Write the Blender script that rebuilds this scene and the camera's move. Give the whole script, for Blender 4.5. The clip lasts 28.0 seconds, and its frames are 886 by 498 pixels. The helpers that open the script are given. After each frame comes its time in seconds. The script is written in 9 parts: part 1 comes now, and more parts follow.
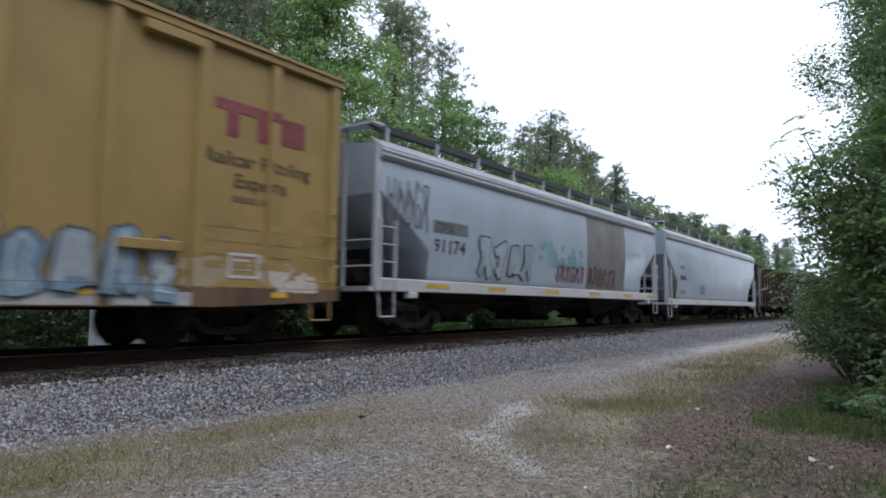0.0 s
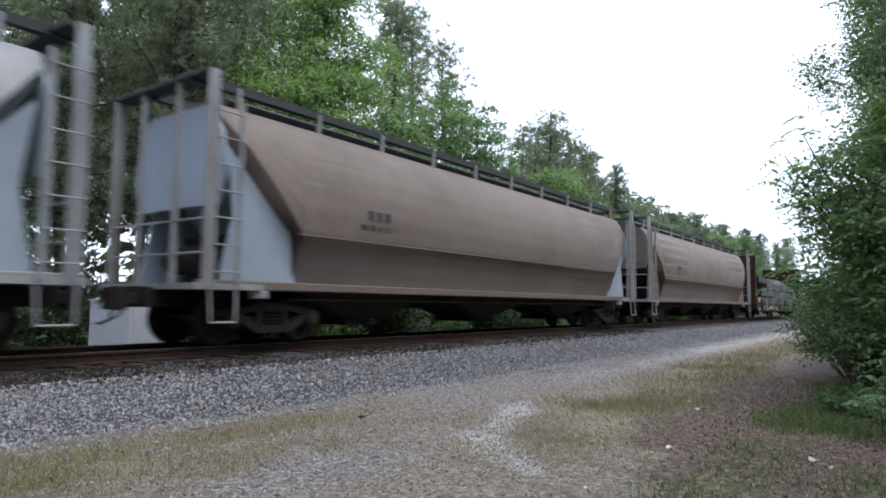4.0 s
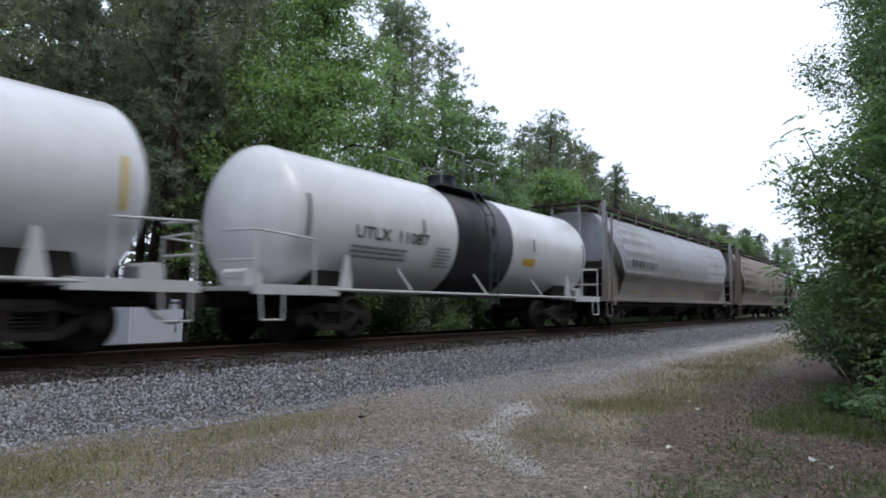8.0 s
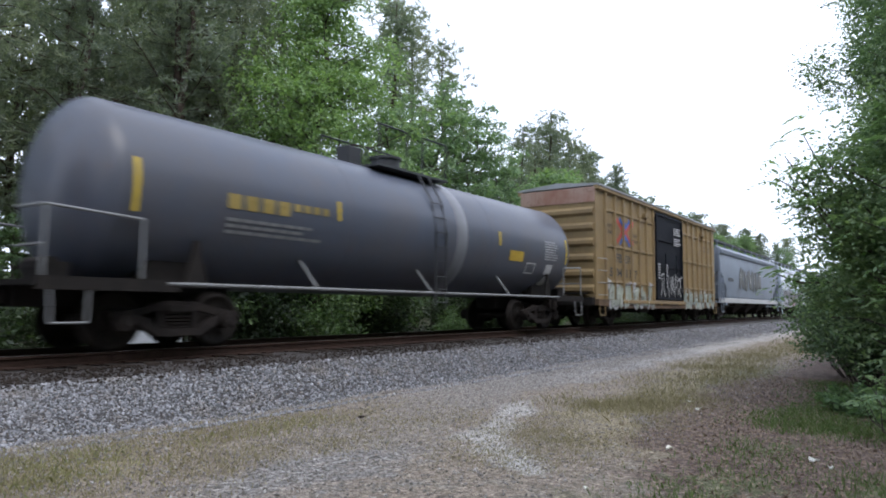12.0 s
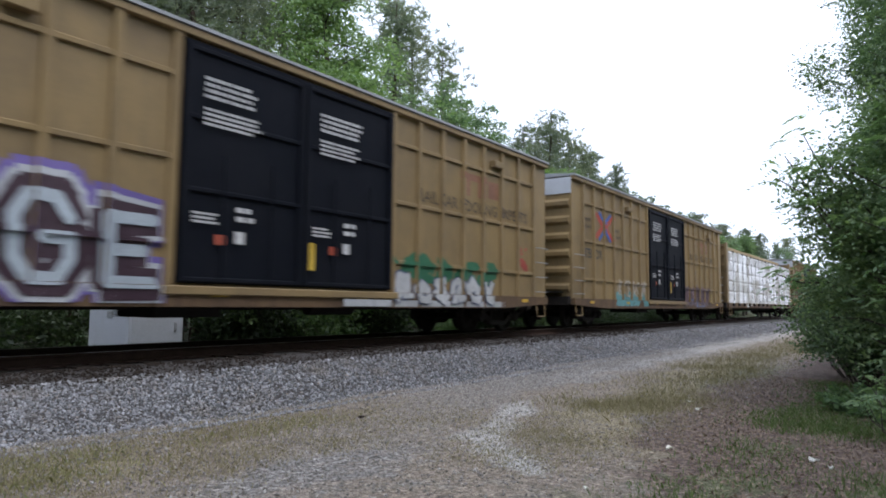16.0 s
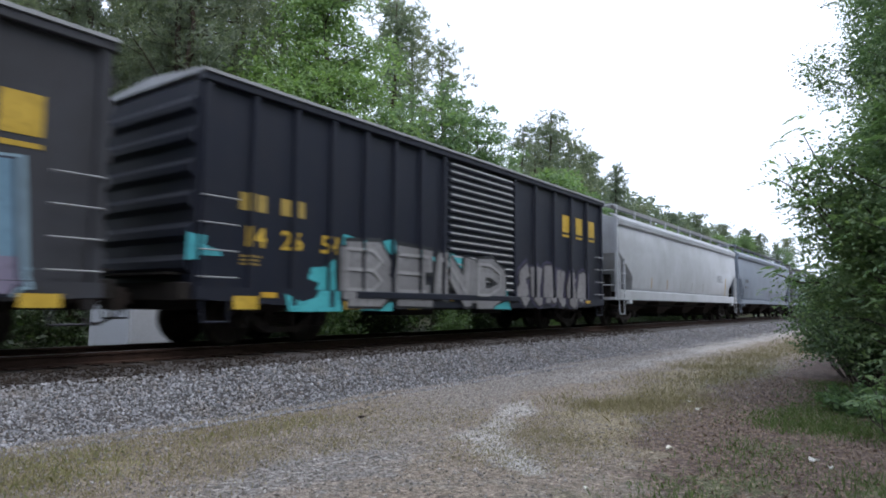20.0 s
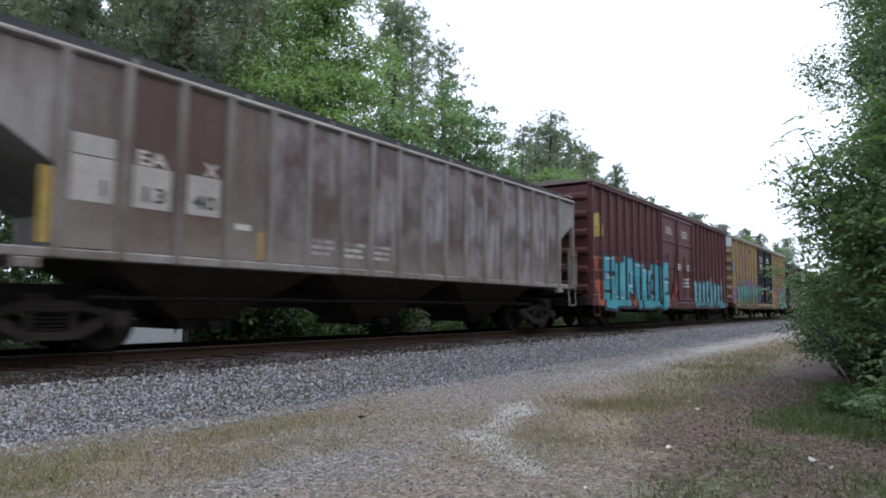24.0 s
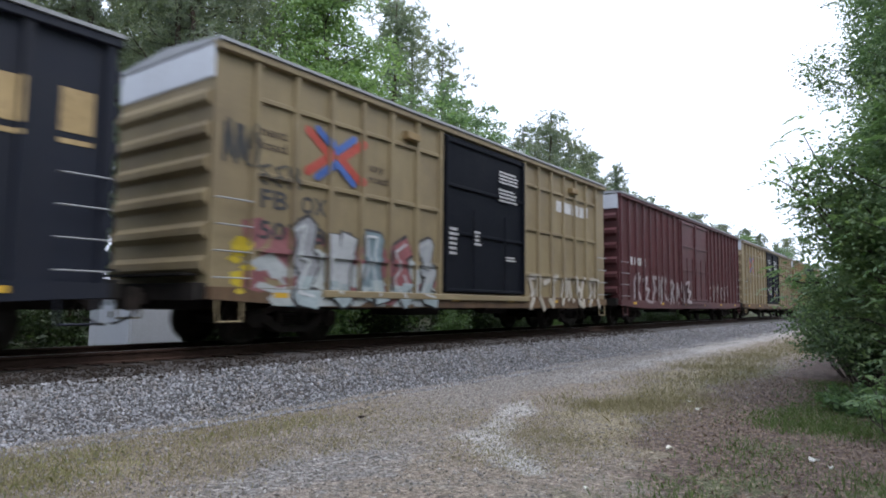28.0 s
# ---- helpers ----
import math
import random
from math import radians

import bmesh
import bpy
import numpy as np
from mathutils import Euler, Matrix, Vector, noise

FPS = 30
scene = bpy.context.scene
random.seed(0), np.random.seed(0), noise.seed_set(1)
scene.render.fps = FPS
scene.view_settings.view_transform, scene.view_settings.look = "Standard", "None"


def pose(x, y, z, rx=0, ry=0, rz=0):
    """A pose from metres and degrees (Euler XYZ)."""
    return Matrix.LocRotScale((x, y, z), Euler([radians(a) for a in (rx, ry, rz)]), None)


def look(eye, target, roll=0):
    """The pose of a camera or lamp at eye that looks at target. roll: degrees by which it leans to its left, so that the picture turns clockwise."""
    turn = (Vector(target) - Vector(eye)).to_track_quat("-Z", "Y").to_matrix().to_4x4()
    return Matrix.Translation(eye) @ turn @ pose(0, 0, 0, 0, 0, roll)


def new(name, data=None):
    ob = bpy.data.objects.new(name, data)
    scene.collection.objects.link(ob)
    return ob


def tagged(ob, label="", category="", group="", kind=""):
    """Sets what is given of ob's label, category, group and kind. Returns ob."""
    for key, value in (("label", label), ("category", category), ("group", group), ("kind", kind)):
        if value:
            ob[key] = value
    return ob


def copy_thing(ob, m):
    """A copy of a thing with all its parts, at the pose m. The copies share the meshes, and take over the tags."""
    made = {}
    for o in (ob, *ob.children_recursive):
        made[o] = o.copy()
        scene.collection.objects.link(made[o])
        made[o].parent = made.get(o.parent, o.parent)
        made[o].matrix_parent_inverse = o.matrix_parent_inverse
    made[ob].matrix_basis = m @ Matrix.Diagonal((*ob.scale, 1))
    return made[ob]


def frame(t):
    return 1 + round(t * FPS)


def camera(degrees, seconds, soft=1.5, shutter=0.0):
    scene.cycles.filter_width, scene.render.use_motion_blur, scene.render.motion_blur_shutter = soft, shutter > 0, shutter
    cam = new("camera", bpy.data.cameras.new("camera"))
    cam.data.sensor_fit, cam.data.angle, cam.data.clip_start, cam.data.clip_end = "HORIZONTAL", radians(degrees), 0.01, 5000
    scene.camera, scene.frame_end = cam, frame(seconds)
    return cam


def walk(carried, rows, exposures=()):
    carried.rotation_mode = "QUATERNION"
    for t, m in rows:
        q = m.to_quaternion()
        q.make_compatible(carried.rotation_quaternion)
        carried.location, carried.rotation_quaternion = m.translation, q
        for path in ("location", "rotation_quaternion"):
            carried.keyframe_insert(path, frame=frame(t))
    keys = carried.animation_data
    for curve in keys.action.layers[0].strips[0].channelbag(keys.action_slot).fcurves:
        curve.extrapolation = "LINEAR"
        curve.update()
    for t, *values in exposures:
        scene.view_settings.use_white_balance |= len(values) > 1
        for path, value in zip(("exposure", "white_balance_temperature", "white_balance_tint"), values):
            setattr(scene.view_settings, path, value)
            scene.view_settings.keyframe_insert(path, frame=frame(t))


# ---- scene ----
ZR = 0.70          # rail top above the ground
YT = 10.6          # centre line of the track
SPEED = 23.7       # the train, metres a second, towards -x
X0 = -6.605        # where the train stands at its passing time

cam = camera(68.57, 28.0, soft=1.82, shutter=0.18)
EYE = (0.0, 0.0, 1.45)
VIEW = look(EYE, (8.0326, 5.8948, 2.3037), 0.573)
walk(cam, [(0.0, VIEW), (28.0, VIEW)], [(0.0, 0.0), (1.0, 0.05), (2.0, -0.05), (3.0, 0.3), (6.0, 0.22), (7.0, 0.15), (8.0, -0.15), (9.0, -0.1), (10.0, 0.15), (11.0, 0.1), (12.0, 0.32), (15.0, -0.15), (16.0, 0.2), (17.0, 0.2), (18.0, -0.3), (19.0, 0.0), (20.0, 0.2), (22.0, 0.05), (24.0, 0.2), (26.0, 0.3), (28.0, 0.35)])

# ---- world and light: a bright, closed cloud layer in the evening ----
world = bpy.data.worlds.new("overcast_sky")
scene.world = world
world.use_nodes = True
wn, wl = world.node_tree.nodes, world.node_tree.links
wn.clear()
sky = wn.new("ShaderNodeTexSky")
sky.sky_type, sky.sun_disc = "NISHITA", False
sky.sun_elevation, sky.sun_rotation = radians(62), radians(197)
sky.dust_density, sky.air_density, sky.ozone_density = 4.0, 1.2, 1.0
wtc, wno, wramp = wn.new("ShaderNodeTexCoord"), wn.new("ShaderNodeTexNoise"), wn.new("ShaderNodeValToRGB")
wno.inputs["Scale"].default_value, wno.inputs["Detail"].default_value = 2.2, 4.0
wramp.color_ramp.elements[0].color = (12.2, 13.7, 17.2, 1)
wramp.color_ramp.elements[1].color = (15.8, 17.1, 20.8, 1)
wmix, wbg, wout = wn.new("ShaderNodeMixRGB"), wn.new("ShaderNodeBackground"), wn.new("ShaderNodeOutputWorld")
wmix.inputs["Fac"].default_value = 0.85
wbg.inputs["Strength"].default_value = 0.098
wl.new(wtc.outputs["Generated"], wno.inputs["Vector"])
wl.new(wno.outputs["Fac"], wramp.inputs["Fac"])
wl.new(sky.outputs["Color"], wmix.inputs["Color1"])
wl.new(wramp.outputs["Color"], wmix.inputs["Color2"])
wl.new(wmix.outputs["Color"], wbg.inputs["Color"])
wl.new(wbg.outputs["Background"], wout.inputs["Surface"])
sun = bpy.data.lights.new("sun", "SUN")
sun.energy, sun.angle, sun.color = 1.5, radians(35), (1.0, 0.98, 0.95)
sun_ob = new("sun", sun)
sun_ob.matrix_world = look((-6, -20, 39), (0, 0, 0))

# ---- materials ----
def nodes_of(name):
    m = bpy.data.materials.new(name)
    m.use_nodes = True
    nt = m.node_tree
    return m, nt.nodes, nt.links, nt.nodes["Principled BSDF"]


def noise_node(n, l, vec, scale, detail=4.0, rough=0.6):
    t = n.new("ShaderNodeTexNoise")
    t.inputs["Scale"].default_value, t.inputs["Detail"].default_value, t.inputs["Roughness"].default_value = scale, detail, rough
    l.new(vec, t.inputs["Vector"])
    return t.outputs["Fac"]


def ramp_node(n, l, fac, a, b, ca=(0, 0, 0), cb=(1, 1, 1)):
    r = n.new("ShaderNodeValToRGB")
    r.color_ramp.elements[0].position, r.color_ramp.elements[1].position = a, b
    r.color_ramp.elements[0].color, r.color_ramp.elements[1].color = (*ca, 1), (*cb, 1)
    l.new(fac, r.inputs["Fac"])
    return r.outputs["Color"]


def mix_node(n, l, fac, a, b, mode="MIX"):
    x = n.new("ShaderNodeMixRGB")
    x.blend_type = mode
    for sock, val in zip(("Fac", "Color1", "Color2"), (fac, a, b)):
        if isinstance(val, (int, float)):
            x.inputs[sock].default_value = val
        elif isinstance(val, tuple):
            x.inputs[sock].default_value = (*val, 1)
        else:
            l.new(val, x.inputs[sock])
    return x.outputs["Color"]


def math_node(n, l, op, a, b=0.0, clamp=False):
    x = n.new("ShaderNodeMath")
    x.operation, x.use_clamp = op, clamp
    for i, val in enumerate((a, b)):
        if isinstance(val, (int, float)):
            x.inputs[i].default_value = val
        else:
            l.new(val, x.inputs[i])
    return x.outputs[0]


def coords(n, l, scale=(1, 1, 1), shift=True):
    tc, mp = n.new("ShaderNodeTexCoord"), n.new("ShaderNodeMapping")
    mp.inputs["Scale"].default_value = scale
    if shift:
        oi, add = n.new("ShaderNodeObjectInfo"), n.new("ShaderNodeVectorMath")
        sc = math_node(n, l, "MULTIPLY", oi.outputs["Random"], 37.0)
        l.new(tc.outputs["Object"], add.inputs[0])
        l.new(sc, add.inputs[1])
        l.new(add.outputs[0], mp.inputs["Vector"])
    else:
        l.new(tc.outputs["Object"], mp.inputs["Vector"])
    return mp.outputs["Vector"]


def bump_node(n, l, p, height, strength, dist=0.02):
    b = n.new("ShaderNodeBump")
    b.inputs["Strength"].default_value, b.inputs["Distance"].default_value = strength, dist
    l.new(height, b.inputs["Height"])
    l.new(b.outputs["Normal"], p.inputs["Normal"])


def paint(name, col, grime=(0.10, 0.085, 0.07), amount=0.5, rust=0.15, rough=0.5, streak=0.5, spec=0.3, coat=0.0, dust=None, coat_ior=1.5):
    """Weathered paint on steel: large dirt patches, streaks that run down, rust spots, fine relief."""
    m, n, l, p = nodes_of(name)
    col, grime = tuple(0.8 * q for q in col), tuple(0.75 * q for q in grime)
    v = coords(n, l)
    vs = coords(n, l, (4.0, 4.0, 0.35))
    big = ramp_node(n, l, noise_node(n, l, v, 0.55, 6, 0.65), 0.42, 0.72)
    run = ramp_node(n, l, noise_node(n, l, vs, 1.6, 5, 0.7), 0.48, 0.75)
    fine = noise_node(n, l, v, 18.0, 6, 0.7)
    c = mix_node(n, l, math_node(n, l, "MULTIPLY", big, amount), col, grime)
    c = mix_node(n, l, math_node(n, l, "MULTIPLY", run, amount * streak), c, grime)
    if dust:
        # road dust that settled on the lower side, thinner and patchy higher up
        z0, z1, dcol, much = dust
        sp = n.new("ShaderNodeSeparateXYZ")
        l.new(coords(n, l, shift=False), sp.inputs[0])
        hz = math_node(n, l, "ADD", sp.outputs["Z"], math_node(n, l, "MULTIPLY", math_node(n, l, "SUBTRACT", noise_node(n, l, v, 0.8, 5, 0.65), 0.5), 1.1))
        hz = math_node(n, l, "DIVIDE", math_node(n, l, "SUBTRACT", hz, z0), z1 - z0)
        c = mix_node(n, l, math_node(n, l, "MULTIPLY", ramp_node(n, l, hz, 0.0, 1.0, (1, 1, 1), (0, 0, 0)), much), c, dcol)
    spots = ramp_node(n, l, noise_node(n, l, v, 3.1, 8, 0.75), 0.66 - 0.25 * rust, 0.74)
    c = mix_node(n, l, math_node(n, l, "MULTIPLY", spots, min(1.0, rust * 2)), c, (0.13, 0.055, 0.028))
    c = mix_node(n, l, 0.22, c, ramp_node(n, l, fine, 0.3, 0.75, (0.45, 0.45, 0.45), (1, 1, 1)), "MULTIPLY")
    l.new(c, p.inputs["Base Color"])
    p.inputs["Specular IOR Level"].default_value = spec
    p.inputs["Coat Weight"].default_value, p.inputs["Coat Roughness"].default_value, p.inputs["Coat IOR"].default_value = coat, 0.18 if coat_ior < 1.6 else 0.20, coat_ior
    l.new(math_node(n, l, "ADD", math_node(n, l, "MULTIPLY", fine, 0.35), rough - 0.15, True), p.inputs["Roughness"])
    bump_node(n, l, p, noise_node(n, l, v, 2.3, 5, 0.55), 0.25, 0.02)
    return m


def rusty(name, a, b, rough=0.85, scale=3.0, metal=0.0):
    m, n, l, p = nodes_of(name)
    v = coords(n, l)
    f = noise_node(n, l, v, scale, 8, 0.7)
    g = noise_node(n, l, v, scale * 14, 5, 0.7)
    c = mix_node(n, l, ramp_node(n, l, f, 0.32, 0.68), a, b)
    c = mix_node(n, l, 0.5, c, ramp_node(n, l, g, 0.25, 0.75, (0.35, 0.35, 0.35), (1.2, 1.2, 1.2)), "MULTIPLY")
    l.new(c, p.inputs["Base Color"])
    p.inputs["Roughness"].default_value, p.inputs["Metallic"].default_value = rough, metal
    p.inputs["Specular IOR Level"].default_value = 0.15
    bump_node(n, l, p, g, 0.4, 0.01)
    return m


def leafy(name, a, b, c2, trans=0.35, rough=0.5):
    """Leaves that differ from one to the next, with light coming through them."""
    m, n, l, p = nodes_of(name)
    geo = n.new("ShaderNodeNewGeometry")
    r = n.new("ShaderNodeValToRGB")
    r.color_ramp.elements[0].color, r.color_ramp.elements[1].color = (*a, 1), (*b, 1)
    e = r.color_ramp.elements.new(0.5)
    e.color = (*c2, 1)
    l.new(geo.outputs["Random Per Island"], r.inputs["Fac"])
    oi = n.new("ShaderNodeObjectInfo")
    tone = ramp_node(n, l, oi.outputs["Random"], 0.0, 1.0, (0.78, 0.82, 0.8), (1.2, 1.15, 1.0))
    col = mix_node(n, l, 1.0, r.outputs["Color"], tone, "MULTIPLY")
    l.new(col, p.inputs["Base Color"])
    p.inputs["Roughness"].default_value = rough
    tr, mx, out = n.new("ShaderNodeBsdfTranslucent"), n.new("ShaderNodeMixShader"), n["Material Output"]
    l.new(mix_node(n, l, 1.0, col, (1.1, 1.25, 0.6), "MULTIPLY"), tr.inputs["Color"])
    mx.inputs["Fac"].default_value = trans
    l.new(p.outputs["BSDF"], mx.inputs[1])
    l.new(tr.outputs["BSDF"], mx.inputs[2])
    l.new(mx.outputs["Shader"], out.inputs["Surface"])
    return m


def decal(name, col, rough=0.55):
    """Sprayed or stencilled paint, worn through in places."""
    m, n, l, p = nodes_of(name)
    v = coords(n, l, shift=False)
    f = noise_node(n, l, v, 9.0, 6, 0.7)
    g = noise_node(n, l, v, 1.1, 3, 0.5)
    c = mix_node(n, l, ramp_node(n, l, g, 0.35, 0.7), col, tuple(min(1, k * 1.35 + 0.02) for k in col))
    c = mix_node(n, l, ramp_node(n, l, f, 0.5, 0.8), c, tuple(k * 0.6 for k in col))
    l.new(c, p.inputs["Base Color"])
    p.inputs["Roughness"].default_value = rough
    return m


_cache = {}


def tint(col, rough=0.55):
    key = tuple(round(k, 3) for k in col)
    if key not in _cache:
        _cache[key] = decal("spray_paint", tuple(0.82 * q for q in col), rough)
    return _cache[key]


YEL = paint("yellow_car_paint", (0.345, 0.243, 0.116), (0.185, 0.138, 0.088), 0.65, 0.14)
YEL2 = paint("clean_yellow_car_paint", (0.385, 0.266, 0.098), (0.20, 0.14, 0.065), 0.45, 0.05)
TAN = paint("faded_yellow_car_paint", (0.33, 0.265, 0.155), (0.19, 0.145, 0.10), 0.6, 0.12)
SILLY = paint("grimy_yellow_sill_paint", (0.190, 0.120, 0.066), (0.066, 0.042, 0.034), 0.95, 0.35, 0.7, 1.0)
BLK = paint("black_door_paint", (0.008, 0.010, 0.016), (0.020, 0.021, 0.027), 0.5, 0.03, 0.6, 0.5, 0.08)
NAVY = paint("dark_blue_car_paint", (0.014, 0.018, 0.033), (0.032, 0.032, 0.038), 0.5, 0.06, 0.5)
CHAR = paint("charcoal_car_paint", (0.012, 0.014, 0.021), (0.028, 0.029, 0.033), 0.6, 0.1, 0.55)
GRAYBOX = paint("grey_weathered_car_paint", (0.055, 0.058, 0.070), (0.032, 0.030, 0.031), 0.6, 0.1, 0.55)
MAROON = paint("oxide_red_car_paint", (0.112, 0.036, 0.040), (0.060, 0.034, 0.034), 0.6, 0.1, 0.5)
GREENBOX = paint("faded_green_car_paint", (0.045, 0.045, 0.030), (0.075, 0.048, 0.030), 0.8, 0.3, 0.65)
BROWN = paint("rusty_gondola_paint", (0.028, 0.020, 0.018), (0.070, 0.039, 0.029), 1.0, 0.35, 0.75, 1.0)
WHITEHOP = paint("light_grey_hopper_paint", (0.56, 0.595, 0.64), (0.22, 0.21, 0.20), 0.4, 0.04, 0.36, 0.5, 0.5, 0.3)
BLUEHOP = paint("pale_blue_grey_hopper_paint", (0.44, 0.52, 0.62), (0.24, 0.25, 0.27), 0.35, 0.03, 0.36, 0.5, 0.5, 0.3)
SILVERHOP = paint("silver_blue_hopper_paint", (0.62, 0.71, 0.82), (0.34, 0.36, 0.40), 0.3, 0.02, 0.34, 0.4, 0.5, 0.4)
DIMHOP = paint("dull_blue_grey_hopper_paint", (0.29, 0.345, 0.42), (0.18, 0.185, 0.20), 0.4, 0.03, 0.5, 0.5, 0.3)
GREYDUST = paint("blue_grey_hopper_paint_under_road_dust", (0.37, 0.40, 0.445), (0.27, 0.235, 0.19), 0.85, 0.03, 0.45, 0.5, 0.4, 0.1, (1.6, 3.0, (0.165, 0.138, 0.112), 0.88))
DUSTY = paint("dusty_grey_hopper_paint", (0.38, 0.39, 0.40), (0.22, 0.18, 0.15), 0.7, 0.04, 0.45, 0.5, 0.5)
BROWNHOP = paint("dirt_brown_hopper_paint", (0.27, 0.222, 0.19), (0.165, 0.127, 0.105), 0.6, 0.06, 0.6, 0.5, 0.3, 0.0, (1.2, 2.4, (0.145, 0.115, 0.096), 0.6))
REDHOP = paint("rust_streaked_hopper_paint", (0.34, 0.36, 0.37), (0.27, 0.13, 0.085), 1.0, 0.2, 0.6)
RIBHOP = paint("stained_beige_grey_hopper_paint", (0.32, 0.305, 0.29), (0.12, 0.082, 0.066), 0.85, 0.12, 0.6, 1.0)


def panel_paint(name, cols, dirt, rust, amount=0.6, edge=(0.44, 0.60), dust=None):
    """Weathered side panels that differ one from the next, with streaks and blotches of their own."""
    m, n, l, p = nodes_of(name)
    v, vs = coords(n, l), coords(n, l, (5.0, 5.0, 0.5))
    oi = n.new("ShaderNodeObjectInfo")
    r = n.new("ShaderNodeValToRGB")
    r.color_ramp.elements[0].color, r.color_ramp.elements[1].color = (*cols[0], 1), (*cols[-1], 1)
    for i, c in enumerate(cols[1:-1]):
        r.color_ramp.elements.new((i + 1) / (len(cols) - 1)).color = (*c, 1)
    l.new(oi.outputs["Random"], r.inputs["Fac"])
    blot = ramp_node(n, l, noise_node(n, l, v, 0.9, 5, 0.6), *edge)
    c = mix_node(n, l, math_node(n, l, "MULTIPLY", blot, amount), r.outputs["Color"], dirt)
    c = mix_node(n, l, math_node(n, l, "MULTIPLY", ramp_node(n, l, noise_node(n, l, vs, 1.5, 5, 0.7), 0.46, 0.66), 0.8), c, rust)
    if dust:
        z0, z1, dcol, much = dust
        sp = n.new("ShaderNodeSeparateXYZ")
        l.new(coords(n, l, shift=False), sp.inputs[0])
        hz = math_node(n, l, "ADD", sp.outputs["Z"], math_node(n, l, "MULTIPLY", math_node(n, l, "SUBTRACT", noise_node(n, l, v, 1.4, 5, 0.65), 0.5), 1.3))
        hz = math_node(n, l, "DIVIDE", math_node(n, l, "SUBTRACT", hz, z0), z1 - z0)
        c = mix_node(n, l, math_node(n, l, "MULTIPLY", ramp_node(n, l, hz, 0.0, 1.0, (1, 1, 1), (0, 0, 0)), much), c, dcol)
    fine = noise_node(n, l, v, 14.0, 6, 0.7)
    c = mix_node(n, l, 0.35, c, ramp_node(n, l, fine, 0.3, 0.75, (0.4, 0.4, 0.4), (1.1, 1.1, 1.1)), "MULTIPLY")
    l.new(c, p.inputs["Base Color"])
    p.inputs["Roughness"].default_value = 0.62
    bump_node(n, l, p, noise_node(n, l, v, 2.3, 5, 0.55), 0.3, 0.03)
    return m


RIBPANEL = panel_paint("brown_streaked_lilac_grey_panel_paint", ((0.33, 0.33, 0.375), (0.22, 0.21, 0.225), (0.16, 0.135, 0.13), (0.35, 0.35, 0.39), (0.24, 0.22, 0.22), (0.29, 0.285, 0.31)), (0.085, 0.056, 0.050), (0.060, 0.038, 0.032), 0.92, (0.43, 0.60), (1.3, 2.3, (0.26, 0.24, 0.215), 0.6))
RUSTPANEL = panel_paint("rust_brown_panel_paint", ((0.092, 0.050, 0.042), (0.080, 0.044, 0.037)), (0.140, 0.105, 0.095), (0.055, 0.031, 0.027), 0.45, (0.50, 0.68), (1.3, 2.35, (0.225, 0.200, 0.172), 0.85))
MIXPANEL = panel_paint("grey_brown_panel_paint", ((0.13, 0.10, 0.092), (0.115, 0.09, 0.082)), (0.20, 0.18, 0.165), (0.085, 0.052, 0.044), 0.5, (0.48, 0.64), (1.3, 2.5, (0.25, 0.225, 0.195), 0.85))
GREENPANEL = panel_paint("mottled_green_panel_paint", ((0.070, 0.128, 0.064), (0.125, 0.098, 0.050), (0.056, 0.112, 0.066), (0.155, 0.082, 0.040), (0.082, 0.135, 0.062)), (0.150, 0.072, 0.037), (0.055, 0.048, 0.036), 0.8, (0.47, 0.60))
TANKW = paint("white_tank_paint", (0.78, 0.80, 0.82), (0.35, 0.33, 0.30), 0.3, 0.02, 0.32, 0.5, 0.5, 0.5)
TANKC = paint("cream_tank_paint", (0.66, 0.63, 0.54), (0.28, 0.25, 0.21), 0.7, 0.06, 0.4, 0.6, 0.4)
TANKB = paint("black_tank_paint", (0.009, 0.011, 0.017), (0.024, 0.025, 0.030), 0.4, 0.02, 0.42, 0.5, 0.10, 1.0, None, 1.78)
TANKG = paint("faded_black_tank_paint", (0.082, 0.098, 0.138), (0.12, 0.105, 0.10), 0.6, 0.14, 0.50, 0.7, 0.35, 0.25)
TANKS = paint("satin_black_tank_paint", (0.013, 0.015, 0.022), (0.032, 0.033, 0.038), 0.5, 0.03, 0.48, 0.5, 0.12, 0.6)
BANDB = paint("black_band_paint", (0.026, 0.029, 0.038), (0.065, 0.052, 0.048), 0.6, 0.08, 0.4)
BANDG = paint("faded_black_band_paint", (0.070, 0.078, 0.098), (0.085, 0.075, 0.070), 0.5, 0.06, 0.45)
BANDR = paint("red_brown_band_paint", (0.145, 0.050, 0.035), (0.08, 0.04, 0.03), 0.4, 0.1, 0.5)
WHITE = paint("white_part_paint", (0.62, 0.63, 0.64), (0.32, 0.31, 0.29), 0.4, 0.05, 0.5)
GREYP = paint("grey_part_paint", (0.27, 0.28, 0.29), (0.14, 0.13, 0.12), 0.4, 0.08, 0.5)
GALV = paint("galvanised_steel", (0.40, 0.42, 0.44), (0.22, 0.21, 0.2), 0.4, 0.02, 0.4)
GRATE = paint("dark_walkway_steel", (0.055, 0.060, 0.066), (0.03, 0.03, 0.03), 0.5, 0.05, 0.6)
UNDER = rusty("underframe_steel", (0.014, 0.013, 0.013), (0.028, 0.024, 0.022), 0.85, 2.0)
TRUCKM = rusty("truck_cast_steel", (0.018, 0.016, 0.016), (0.040, 0.032, 0.029), 0.8, 3.0)
